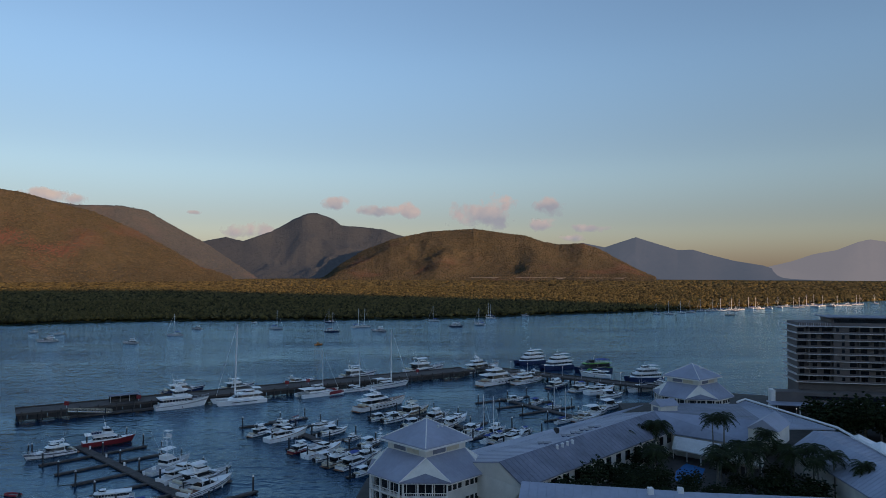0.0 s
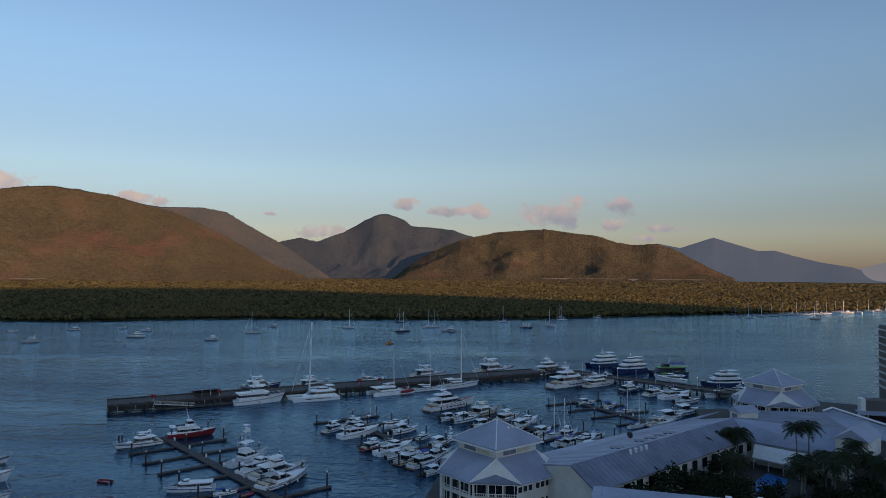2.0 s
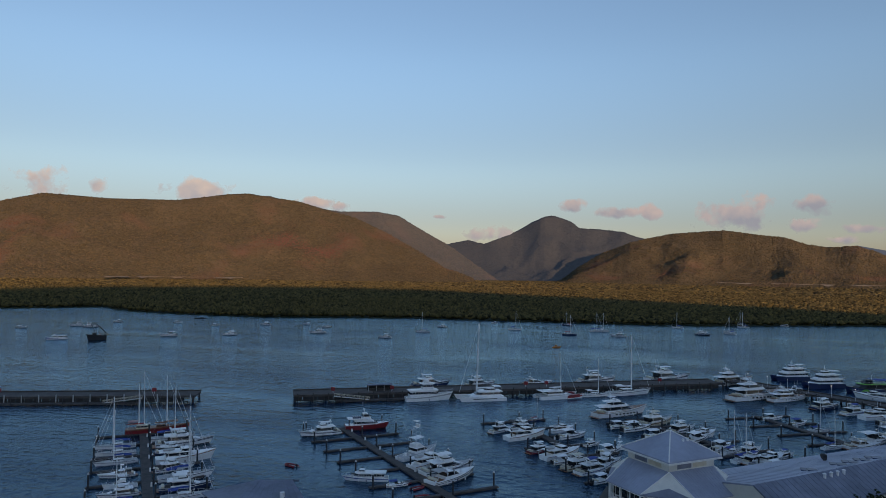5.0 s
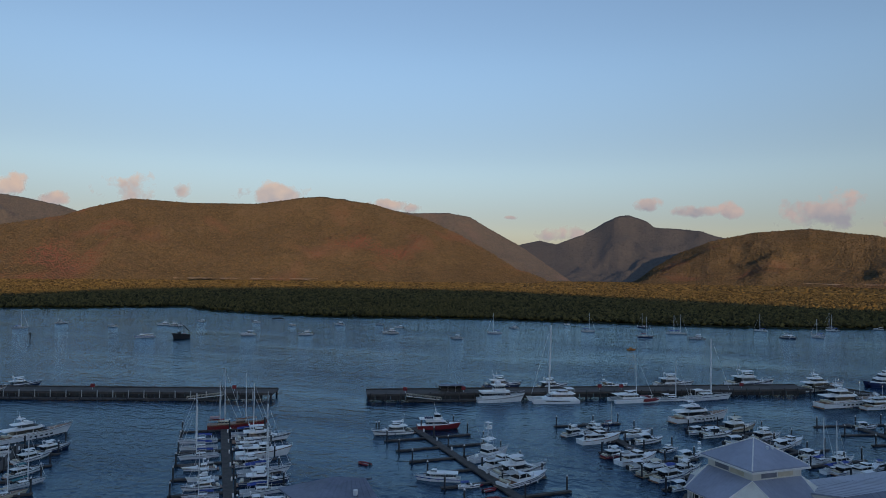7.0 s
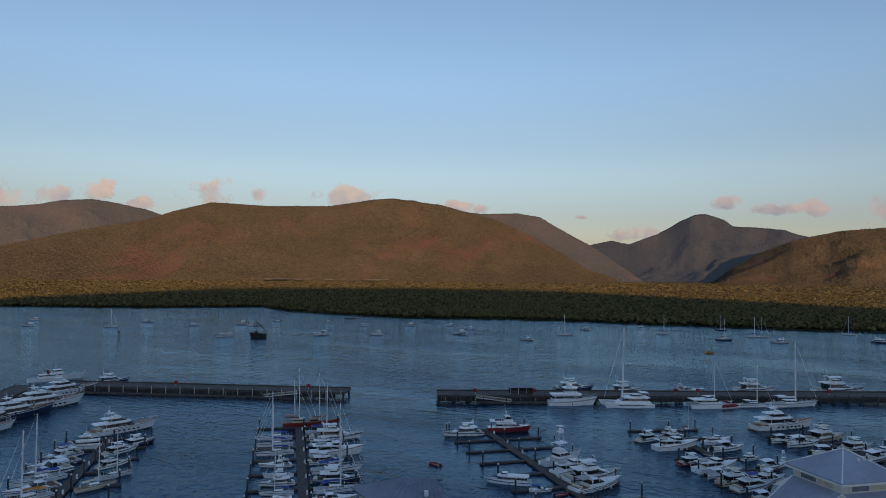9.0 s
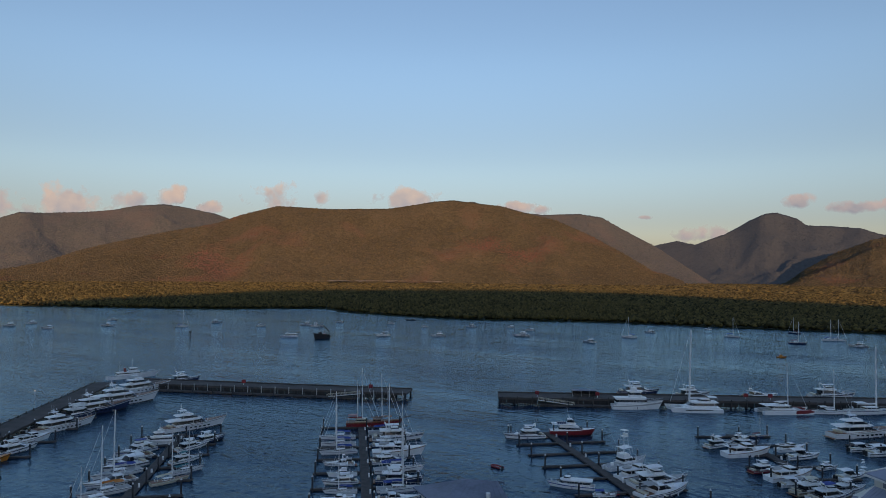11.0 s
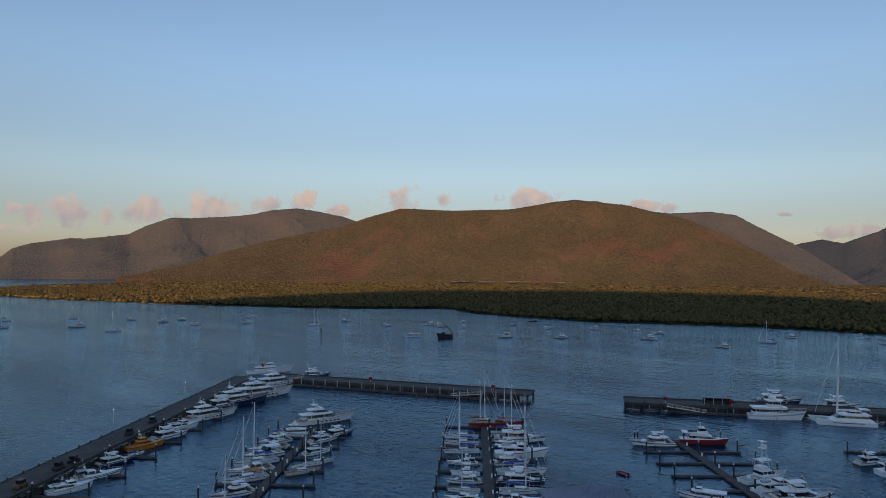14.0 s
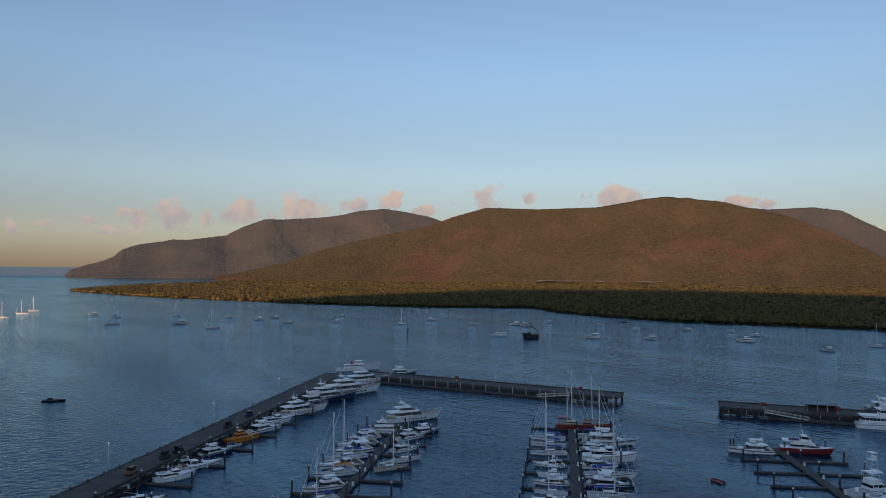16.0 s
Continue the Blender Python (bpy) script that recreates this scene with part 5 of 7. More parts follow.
def stripe(boat, L, B, bow, stern, mat, lo=0.55, hi=0.72, full=0.45, flare=0.12, rake=0.08, name="stripe"):
    """A coloured band along the topsides."""
    bm = bmesh.new()
    for s in (-1, 1):
        prev = None
        for i in range(13):
            u = i / 12
            x = -L / 2 + L * u
            w = max(B / 2 * (1 - max(0, (u - full) / (1 - full)) ** 2.2) * (0.9 + 0.1 * min(1, u * 4)), 0.03)
            sheer = stern + (bow - stern) * u**1.8
            wl, xf, xb = w * (1 - flare - 0.25 * u * u), x + rake * L * max(0, u - 0.7) / 0.3, x - 0.02 * L * u
            row = [(xb + (xf - xb) * q, s * (wl + (w - wl) * q + 0.025), 0.05 + (sheer - 0.05) * q) for q in (lo, hi)]
            cur = [bm.verts.new(p) for p in row] + [bm.verts.new((p[0], p[1] - s * 0.03, p[2])) for p in row]
            if prev:
                bm.faces.new((prev[0], cur[0], cur[1], prev[1]))
                bm.faces.new((prev[1], cur[1], cur[3], prev[3]))
                bm.faces.new((prev[2], cur[2], cur[0], prev[0]))
            prev = cur
    return part(name, bm, mat, boat)


def fenders(boat, L, B):
    for k, x in enumerate((-0.25, 0.0, 0.18)):
        for s in (-1, 1):
            bm = bmesh.new()
            rod(bm, (x * L, s * (B / 2 + 0.08), 0.25), (x * L, s * (B / 2 + 0.08), 0.95), 0.13, 6)
            part("fender", bm, "navy" if k % 2 else "white", boat)


def cruiser(hull="white", trim="navy", cover="white", label="white flybridge motor cruiser at its berth"):
    b = thing("motor_cruiser", label, "motor boat", group="moored motor cruisers")
    L, B = 14.0, 4.5
    hull_part(b, L, B, 2.3, 1.35, hull)
    deck_part(b, L, B, 2.3, 1.35, "grey")
    stripe(b, L, B, 2.3, 1.35, trim, 0.68, 0.8)
    stripe(b, L, B, 2.3, 1.35, "black", 0.0, 0.16, name="boot_stripe")
    stripe(b, L, B, 2.3, 1.35, "glass", 0.84, 0.93, name="hull_glazing")
    bm = bmesh.new()
    box(bm, -L / 2 - 0.9, -L / 2 + 0.1, -1.9, 1.9, 0.25, 0.42, 0.04)
    part("swim_platform", bm, "wood", b)
    house(b, -3.9, 4.6, 1.85, 1.5, 3.2, 4.2, 0.4, 0.35, glass=(0.3, 0.86), pillars=2)
    bm = bmesh.new()
    frustum(bm, 2.2, 5.6, 1.3, 1.6, 2.35, 2.4, 0.0, 0.3)
    part("foredeck_trunk", bm, "white", b)
    bm = bmesh.new()
    frustum(bm, -4.9, 1.6, 1.9, 3.28, 3.5, 0.2, 0, 0.05)
    part("flybridge_deck", bm, "white", b)
    fb = house(b, -1.8, 1.3, 1.45, 3.5, 4.35, 0.9, 0.0, 0.1, glass=(0.62, 0.98), name="flybridge", pillars=0)
    canopy(b, -3.2, 0.6, 1.3, 5.1, cover, True, 3.5)
    radar_arch(b, -2.6, 1.4, 3.5, 1.9)
    bm = bmesh.new()
    box(bm, -6.5, -5.6, -1.6, 1.6, 1.4, 1.95, 0.08)
    part("cockpit_seat", bm, "cream", b)
    bm = bmesh.new()
    box(bm, -5.5, -3.9, -1.7, 1.7, 1.45, 1.5)
    part("cockpit_sole", bm, "timber", b)
    bm = bmesh.new()
    box(bm, -3.96, -3.86, -1.5, 1.5, 1.6, 3.1)
    part("saloon_door", bm, "glass", b)
    bm = bmesh.new()
    box(bm, -0.6, 0.0, -0.35, 0.35, 3.5, 4.3, 0.08)
    part("helm_seat", bm, "white", b)
    rails(b, L, B, 2.3, 1.35)
    fenders(b, L, B)
    return b


def express(hull="white", trim="navy", label="sleek white sports cruiser with raked dark windscreen"):
    b = thing("sports_cruiser", label, "motor boat", group="moored motor cruisers")
    L, B = 13.0, 4.2
    hull_part(b, L, B, 2.1, 1.2, hull)
    deck_part(b, L, B, 2.1, 1.2, "white")
    stripe(b, L, B, 2.1, 1.2, trim, 0.5, 0.62)
    stripe(b, L, B, 2.1, 1.2, "black", 0.0, 0.16, name="boot_stripe")
    stripe(b, L, B, 2.1, 1.2, "glass", 0.84, 0.93, name="hull_glazing")
    bm = bmesh.new()
    frustum(bm, -1.0, 5.2, 1.5, 1.4, 2.3, 4.0, 0.0, 0.35)
    part("foredeck_trunk", bm, "white", b)
    house(b, -3.0, 2.8, 1.7, 1.4, 3.0, 3.3, 0.3, 0.35, glass=(0.35, 0.9), pillars=3)
    bm = bmesh.new()
    box(bm, -5.9, -3.4, -1.7, 1.7, 1.25, 1.33)
    part("cockpit_sole", bm, "wood", b)
    bm = bmesh.new()
    box(bm, -5.8, -5.1, -1.5, 1.5, 1.34, 1.9, 0.1)
    part("cockpit_seat", bm, "cream", b)
    bm = bmesh.new()
    box(bm, -L / 2 - 0.9, -L / 2 + 0.1, -1.7, 1.7, 0.25, 0.42, 0.04)
    part("swim_platform", bm, "wood", b)
    radar_arch(b, -2.2, 1.55, 2.4, 1.7, -0.9)
    canopy(b, -5.2, -2.6, 1.45, 3.35, "grey", True, 1.3)
    rails(b, L, B, 2.1, 1.2, 0.6)
    fenders(b, L, B)
    return b


def trawler_yacht(label="white displacement cruiser with upright wheelhouse"):
    b = thing("displacement_cruiser", label, "motor boat", group="moored motor cruisers")
    L, B = 14.0, 4.6
    hull_part(b, L, B, 2.9, 1.5, "white", 0.9, 0.5, flare=0.1)
    deck_part(b, L, B, 2.9, 1.5, "white", 0.5)
    stripe(b, L, B, 2.9, 1.5, "wood", 0.84, 0.93, 0.5, 0.1)
    house(b, -4.6, 2.8, 1.8, 1.6, 3.2, 1.4, 0.3, 0.25, pillars=3, glass=(0.36, 0.84))
    house(b, -1.2, 3.2, 1.6, 2.3, 4.1, 1.7, 0.4, 0.25, pillars=2, name="wheelhouse", glass=(0.55, 0.9))
    bm = bmesh.new()
    frustum(bm, -6.2, 0.2, 1.9, 3.3, 3.45, 0.1, 0, 0.05)
    part("boat_deck", bm, "white", b)
    bm = bmesh.new()
    rod(bm, (-0.4, 0, 4.0), (-0.7, 0, 7.0), 0.07, 6, 0.04)
    rod(bm, (-0.5, 0, 4.8), (-4.6, 0, 5.9), 0.06, 5)
    part("mast", bm, "alloy", b)
    bm = bmesh.new()
    loft(bm, [[(x, w, 3.5), (x, w * 1.2, 3.95), (x, -w * 1.2, 3.95), (x, -w, 3.5)] for x, w in ((-5.2, 0.5), (-3.6, 0.6), (-2.4, 0.1))])
    part("tender", bm, "grey", b)
    rails(b, L, B, 2.9, 1.5, 0.8, 0.5)
    fenders(b, L, B)
    return b


def small(hull="white", cover="white", label="small white cabin runabout at its berth"):
    b = thing("runabout", label, "motor boat", group="moored runabouts")
    L, B = 9.0, 3.1
    hull_part(b, L, B, 1.6, 1.0, hull, 0.5)
    deck_part(b, L, B, 1.6, 1.0, "white")
    stripe(b, L, B, 1.6, 1.0, "navy", 0.66, 0.8)
    stripe(b, L, B, 1.6, 1.0, "black", 0.0, 0.16, name="boot_stripe")
    stripe(b, L, B, 1.6, 1.0, "glass", 0.84, 0.93, name="hull_glazing")
    house(b, -0.6, 3.2, 1.25, 1.2, 2.0, 1.9, 0.0, 0.25, glass=(0.35, 0.85), pillars=3)
    bm = bmesh.new()
    frustum(bm, -1.0, 0.6, 1.3, 1.9, 2.7, 0.7, 0.0, 0.1)
    part("windscreen", bm, "glass", b)
    canopy(b, -3.4, 0.1, 1.3, 2.9, cover, True, 1.1)
    bm = bmesh.new()
    box(bm, -3.9, -3.2, -1.1, 1.1, 1.0, 1.5, 0.08)
    part("rear_seat", bm, "cream", b)
    for s in (-0.4, 0.4):
        bm = bmesh.new()
        box(bm, -L / 2 - 0.6, -L / 2 - 0.05, s - 0.2, s + 0.2, 0.2, 1.5, 0.08)
        part("outboard_motor", bm, "black", b)
    rails(b, L, B, 1.6, 1.0, 0.5)
    return b


def sport(label="white game-fishing boat with tall tuna tower"):
    b = thing("fishing_boat", label, "fishing boat", group="game-fishing boats")
    L, B = 15.0, 4.8
    hull_part(b, L, B, 2.6, 1.1, "white")
    deck_part(b, L, B, 2.6, 1.1, "grey")
    house(b, -2.2, 4.2, 1.9, 1.5, 3.3, 2.4, 0.1, 0.3)
    fb = house(b, -2.0, 1.4, 1.6, 3.3, 4.3, 0.8, 0.0, 0.1, glass=None, name="flybridge")
    canopy(b, -2.4, 1.6, 1.6, 6.0, "white", True, 4.2)
    bm = bmesh.new()
    for x, s in itertools.product((-1.8, 0.8), (-1, 1)):
        rod(bm, (x, s * 1.5, 4.0), (x * 0.4 - 0.3, s * 0.7, 9.2), 0.05, 5)
    for z in (5.5, 7.0, 8.2):
        f = (z - 4) / 5.2
        for s in (-1, 1):
            y = s * (1.5 - 0.8 * f)
            rod(bm, (-1.8 + 1.1 * f - 0.2, y, z), (0.8 - 0.9 * f, y, z), 0.04, 4)
        rod(bm, (-1.0, -(1.5 - 0.8 * f), z), (-1.0, 1.5 - 0.8 * f, z), 0.04, 4)
    tw = part("tuna_tower", bm, "alloy", b)
    bm = bmesh.new()
    box(bm, -1.2, 0.5, -0.9, 0.9, 9.1, 9.3, 0.04)
    box(bm, -1.2, 0.6, -1.0, 1.0, 11.0, 11.15, 0.04)
    for x, s in itertools.product((-1.1, 0.45), (-1, 1)):
        rod(bm, (x, s * 0.85, 9.3), (x, s * 0.9, 11.0), 0.04, 4)
    box(bm, -0.2, 0.45, -0.85, 0.85, 9.3, 10.2, 0.05)
    part("tower_platform", bm, "white", tw)
    bm = bmesh.new()
    for s in (-1, 1):
        rod(bm, (0.2, s * 2.1, 3.2), (-3.0, s * 4.0, 11.5), 0.04, 4, 0.015)
    part("outrigger", bm, "alloy", b)
    bm = bmesh.new()
    box(bm, -5.6, -4.8, -0.4, 0.4, 1.1, 2.1, 0.1)
    part("fighting_chair", bm, "white", b)
    rails(b, L, B, 2.6, 1.1, 0.6)
    fenders(b, L, B)
    return b


def sail(hull="white", cover="blue", big=False, label="white sailing yacht with furled blue sail cover"):
    b = thing("sailing_yacht", label, "sailing yacht", group="sailing yachts")
    L, B = (20.0, 4.8) if big else (12.0, 3.6)
    k = L / 12
    hull_part(b, L, B, 1.5 * k, 1.1 * k, hull, 0.8, 0.3, flare=0.2)
    deck_part(b, L, B, 1.5 * k, 1.1 * k, "wood" if hull != "white" else "grey", 0.3)
    stripe(b, L, B, 1.5 * k, 1.1 * k, "navy" if hull == "white" else "white", 0.78, 0.88, 0.3, 0.2)
    stripe(b, L, B, 1.5 * k, 1.1 * k, "navy", 0.0, 0.14, 0.3, 0.2, name="boot_stripe")
    house(b, -2.2 * k, 2.4 * k, 1.05 * k, 1.2 * k, 1.85 * k, 1.5 * k, 0.3, 0.2 * k, glass=(0.3, 0.8), pillars=4)
    canopy(b, -4.2 * k, -1.9 * k, 1.15 * k, 2.75 * k, cover, True, 1.2 * k)
    mast(b, 1.0 * k, 1.6 * k, (23.5 if big else 15.5), 4.6 * k, 0, cover, L * 0.56, -L * 0.5, 0.32 if big else 0.2, 0.0, 1.3 * k, B * 0.42)
    bm = bmesh.new()
    create_cone(bm, cap_ends=True, segments=12, radius1=0.55, radius2=0.55, depth=0.05, matrix=pose(-4.6 * k, 0, 1.6 * k, 0, 80, 0))
    part("wheel", bm, "alloy", b)
    rails(b, L, B, 1.5 * k, 1.1 * k, 0.6, 0.3)
    return b


def yacht(hull="white", label="large white multi-deck motor yacht"):
    b = thing("motor_yacht", label, "motor yacht", group="large motor yachts")
    L, B = 25.0, 6.2
    hull_part(b, L, B, 3.7, 2.0, hull, 1.0, 0.5)
    deck_part(b, L, B, 3.7, 2.0, "wood", 0.5)
    stripe(b, L, B, 3.7, 2.0, "white" if hull != "white" else "grey", 0.82, 0.9, 0.5)
    stripe(b, L, B, 3.7, 2.0, "black", 0.0, 0.12, 0.5, name="boot_stripe")
    hole = None
    for k in range(6):
        x = -4 + 1.9 * k
        w = B / 2 * (1 - max(0, ((x + L / 2) / L - 0.5) / 0.5) ** 2.2)
        for s in (-1, 1):
            if hole is None:
                bm = bmesh.new()
                box(bm, -0.45, 0.45, -0.12, 0.12, 1.15, 1.6, 0.03)
                hole = part("porthole", bm, "glass", b)
                hole.matrix_basis = pose(x, s * w * 0.955, 0)
            else:
                share("porthole", hole, b, pose(x, s * w * 0.955, 0))
    bm = bmesh.new()
    box(bm, -L / 2 - 1.2, -L / 2 + 0.1, -2.6, 2.6, 0.3, 0.5, 0.05)
    part("swim_platform", bm, "wood", b)
    house(b, -8.0, 8.2, 2.5, 2.1, 4.3, 6.4, 0.8, 0.35, pillars=3, glass=(0.34, 0.86))
    bm = bmesh.new()
    frustum(bm, -10.8, 3.4, 2.75, 4.3, 4.62, 1.4, 0.5, 0.15)
    part("upper_deck", bm, "white", b)
    house(b, -5.5, 3.4, 2.1, 4.6, 6.1, 4.4, 1.0, 0.35, pillars=2, name="wheelhouse", glass=(0.28, 0.86))
    bm = bmesh.new()
    frustum(bm, -7.6, -0.2, 2.15, 6.08, 6.4, 1.2, 0.6, 0.2)
    part("sun_deck", bm, "white", b)
    house(b, -3.0, -0.2, 1.6, 6.4, 7.0, 1.4, 0.2, 0.15, glass=None, name="flybridge")
    canopy(b, -6.0, -3.2, 1.6, 8.0, "white", True, 6.4)
    radar_arch(b, -3.0, 1.8, 6.4, 2.2, -1.8)
    bm = bmesh.new()
    rod(bm, (-4.8, 0, 8.6), (-5.0, 0, 10.6), 0.09, 5, 0.03)
    part("signal_mast", bm, "white", b)
    bm = bmesh.new()
    box(bm, -10.2, -9.0, -1.9, 1.9, 2.1, 2.8, 0.1)
    part("aft_sofa", bm, "cream", b)
    rails(b, L, B, 3.7, 2.0, 0.9, 0.5)
    fenders(b, L, B)
    return b


def ferry(hull="navy", body="white", decks=3, label="white multi-deck reef ferry with dark blue hulls", accent=None):
    b = thing("catamaran_ferry", label, "ferry", group="reef ferries")
    L, B = 30.0, 10.0
    for s in (-1, 1):
        hull_part(b, L, 3.0, 3.4, 2.4, hull, 1.2, 0.55, s * 3.3, name="hull", rake=0.03)
    bm = bmesh.new()
    frustum(bm, -L / 2 + 0.3, L / 2 - 2.5, 4.7, 1.5, 2.6, 1.5, 0.0, 0.0)
    part("bridge_deck", bm, accent or hull, b)
    house(b, -12.5, 11.0, 4.6, 2.6, 5.2, 3.0, 0.2, 0.2, body, (0.4, 0.8), "main_cabin", 12)
    bm = bmesh.new()
    frustum(bm, -14.0, 9.0, 4.75, 5.2, 5.45, 0.6, 0, 0.05)
    part("upper_deck", bm, "white" if not accent else accent, b)
    if decks > 2:
        house(b, -9.5, 7.0, 4.1, 5.45, 7.8, 3.0, 0.2, 0.3, body, (0.4, 0.8), "upper_cabin", 9)
        bm = bmesh.new()
        frustum(bm, -12.0, 5.2, 4.3, 7.8, 8.0, 0.6, 0, 0.05)
        part("sun_deck", bm, "white", b)
        house(b, -3.0, 3.0, 2.2, 8.0, 9.9, 1.5, 0.2, 0.2, body, (0.45, 0.85), "wheelhouse", 4)
        canopy(b, -11, -3.4, 3.6, 10.0, "white", True, 8.0)
        zt = 9.9
    else:
        house(b, 0.0, 6.0, 2.6, 5.45, 7.4, 2.0, 0.2, 0.2, body, (0.45, 0.85), "wheelhouse", 4)
        canopy(b, -12, -0.6, 4.2, 7.5, "white" if not accent else "blue", True, 5.4)
        zt = 7.4
    bm = bmesh.new()
    rod(bm, (-0.5, 0, zt), (-1.1, 0, zt + 3.2), 0.14, 6, 0.05)
    rod(bm, (-0.9, -1.1, zt + 1.6), (-0.9, 1.1, zt + 1.6), 0.06, 5)
    part("signal_mast", bm, "white", b)
    bm = bmesh.new()
    for x in range(-14, 9, 2):
        for s in (-1, 1):
            rod(bm, (x, s * 4.6, 5.45), (x, s * 4.6, 6.4), 0.03, 4)
    for s in (-1, 1):
        rod(bm, (-14, s * 4.6, 6.4), (8, s * 4.6, 6.4), 0.035, 4)
    part("guard_rail", bm, "alloy", b)
    return b


def launch(tall=False, label="long white launch with a row of cabin windows and purple stripe"):
    b = thing("passenger_launch", label, "passenger boat")
    L, B = (19.0, 5.0) if tall else (16.0, 4.6)
    bow = 2.9 if tall else 2.0
    hull_part(b, L, B, bow, 1.5, "white", 0.9, 0.5)
    deck_part(b, L, B, bow, 1.5, "grey", 0.5)
    stripe(b, L, B, bow, 1.5, "blue" if not tall else "grey", 0.62, 0.82, 0.5)
    if tall:
        house(b, -8.0, 4.6, 2.1, 1.6, 3.7, 0.7, 0.1, 0.1, pillars=9, glass=(0.4, 0.75))
        bm = bmesh.new()
        frustum(bm, -8.6, 4.4, 2.3, 3.7, 3.9, 0.2, 0, 0.05)
        part("upper_deck", bm, "white", b)
        house(b, -2.6, 2.6, 1.7, 3.9, 5.9, 0.5, 0.1, 0.1, pillars=5, name="wheelhouse", glass=(0.45, 0.8))
        bm = bmesh.new()
        frustum(bm, -3.6, 2.8, 1.85, 5.9, 6.05, 0.2, 0, 0.05)
        part("wheelhouse_roof", bm, "white", b)
        house(b, -1.8, 0.6, 1.2, 6.05, 7.1, 0.3, 0.1, 0.1, name="top_bridge", glass=None)
        bm = bmesh.new()
        rod(bm, (-1.2, 0, 7.1), (-1.4, 0, 10.5), 0.08, 5, 0.03)
        part("signal_mast", bm, "white", b)
    else:
        house(b, -6.5, 5.2, 2.0, 1.5, 3.4, 1.4, 0.1, 0.15, pillars=10, glass=(0.35, 0.8))
        bm = bmesh.new()
        frustum(bm, -7.2, 4.4, 2.2, 3.4, 3.6, 0.9, 0, 0.1)
        part("cabin_roof", bm, "white", b)
        house(b, 0.6, 3.6, 1.3, 3.6, 4.6, 1.0, 0.1, 0.1, name="flybridge", glass=(0.5, 0.9), pillars=2)
    rails(b, L, B, bow, 1.5, 0.8, 0.5)
    fenders(b, L, B)
    return b


def sailcat(label="large white sailing catamaran with very tall mast"):
    b = thing("sailing_catamaran", label, "sailing catamaran")
    L = 21.0
    for s in (-1, 1):
        hull_part(b, L, 2.2, 2.3, 1.5, "white", 0.8, 0.45, s * 3.6, rake=0.06)
        bm = bmesh.new()
        box(bm, -6, 5, s * 4.68 - 0.03, s * 4.68 + 0.03, 1.0, 1.25)
        part("hull_window", bm, "glass", b)
    bm = bmesh.new()
    frustum(bm, -9.6, 5.5, 3.7, 1.3, 2.1, 0.4, 0, 0)
    part("bridge_deck", bm, "white", b)
    house(b, -8.2, 4.6, 3.3, 2.1, 3.9, 3.6, 0.2, 0.4, pillars=5, glass=(0.35, 0.8))
    bm = bmesh.new()
    frustum(bm, -9.0, 1.6, 3.4, 3.9, 4.1, 0.4, 0, 0.1)
    part("cabin_roof", bm, "white", b)
    house(b, -6.0, -0.5, 2.3, 4.1, 5.3, 1.6, 0.2, 0.2, pillars=3, name="flybridge", glass=(0.4, 0.85))
    canopy(b, -8.6, -5.0, 2.6, 6.0, "white", True, 4.1)
    bm = bmesh.new()
    box(bm, 5.5, 9.6, -2.6, 2.6, 1.62, 1.68)
    part("trampoline", bm, "grey", b)
    mast(b, 2.2, 3.9, 30.0, 8.5, 0, "white", 10.5, -9.8, 0.42, 0.8, 2.1, 4.2)
    return b


def redcat(label="low catamaran with red-bowed grey hulls, white cabin and slim mast"):
    b = thing("tour_catamaran", label, "catamaran")
    L = 21.0
    for s in (-1, 1):
        hull_part(b, L, 2.3, 2.2, 1.5, "white", 0.8, 0.45, s * 3.2, rake=0.06)
        bm = bmesh.new()
        loft(bm, [[(x, s * 3.2 + w, z0), (x, s * 3.2 + w, z1), (x, s * 3.2 - w, z1), (x, s * 3.2 - w, z0)] for x, w, z0, z1 in ((2.6, 1.17, 0.5, 1.78), (5.2, 0.98, 0.5, 1.95), (8.0, 0.62, 0.6, 2.1), (10.6, 0.1, 1.0, 2.22))])
        part("hull_panel", bm, "red", b, "red bow panel")
    bm = bmesh.new()
    frustum(bm, -9.8, 7.0, 3.4, 1.2, 2.0, 0.8, 0, 0)
    part("bridge_deck", bm, "grey", b)
    house(b, -6.5, 4.2, 2.9, 2.0, 3.8, 3.2, 0.2, 0.3, pillars=6)
    bm = bmesh.new()
    frustum(bm, -9.4, 1.8, 3.1, 3.8, 4.0, 0.4, 0, 0.1)
    part("cabin_roof", bm, "white", b)
    house(b, -3.0, 0.0, 1.6, 4.0, 5.2, 0.8, 0.0, 0.1, name="flybridge", glass=(0.5, 0.9), pillars=2)
    mast(b, 1.5, 4.0, 19.0, 6.0, 0, "white", 9.5, -9.0, 0.2, 0.4, 2.0, 3.4)
    return b


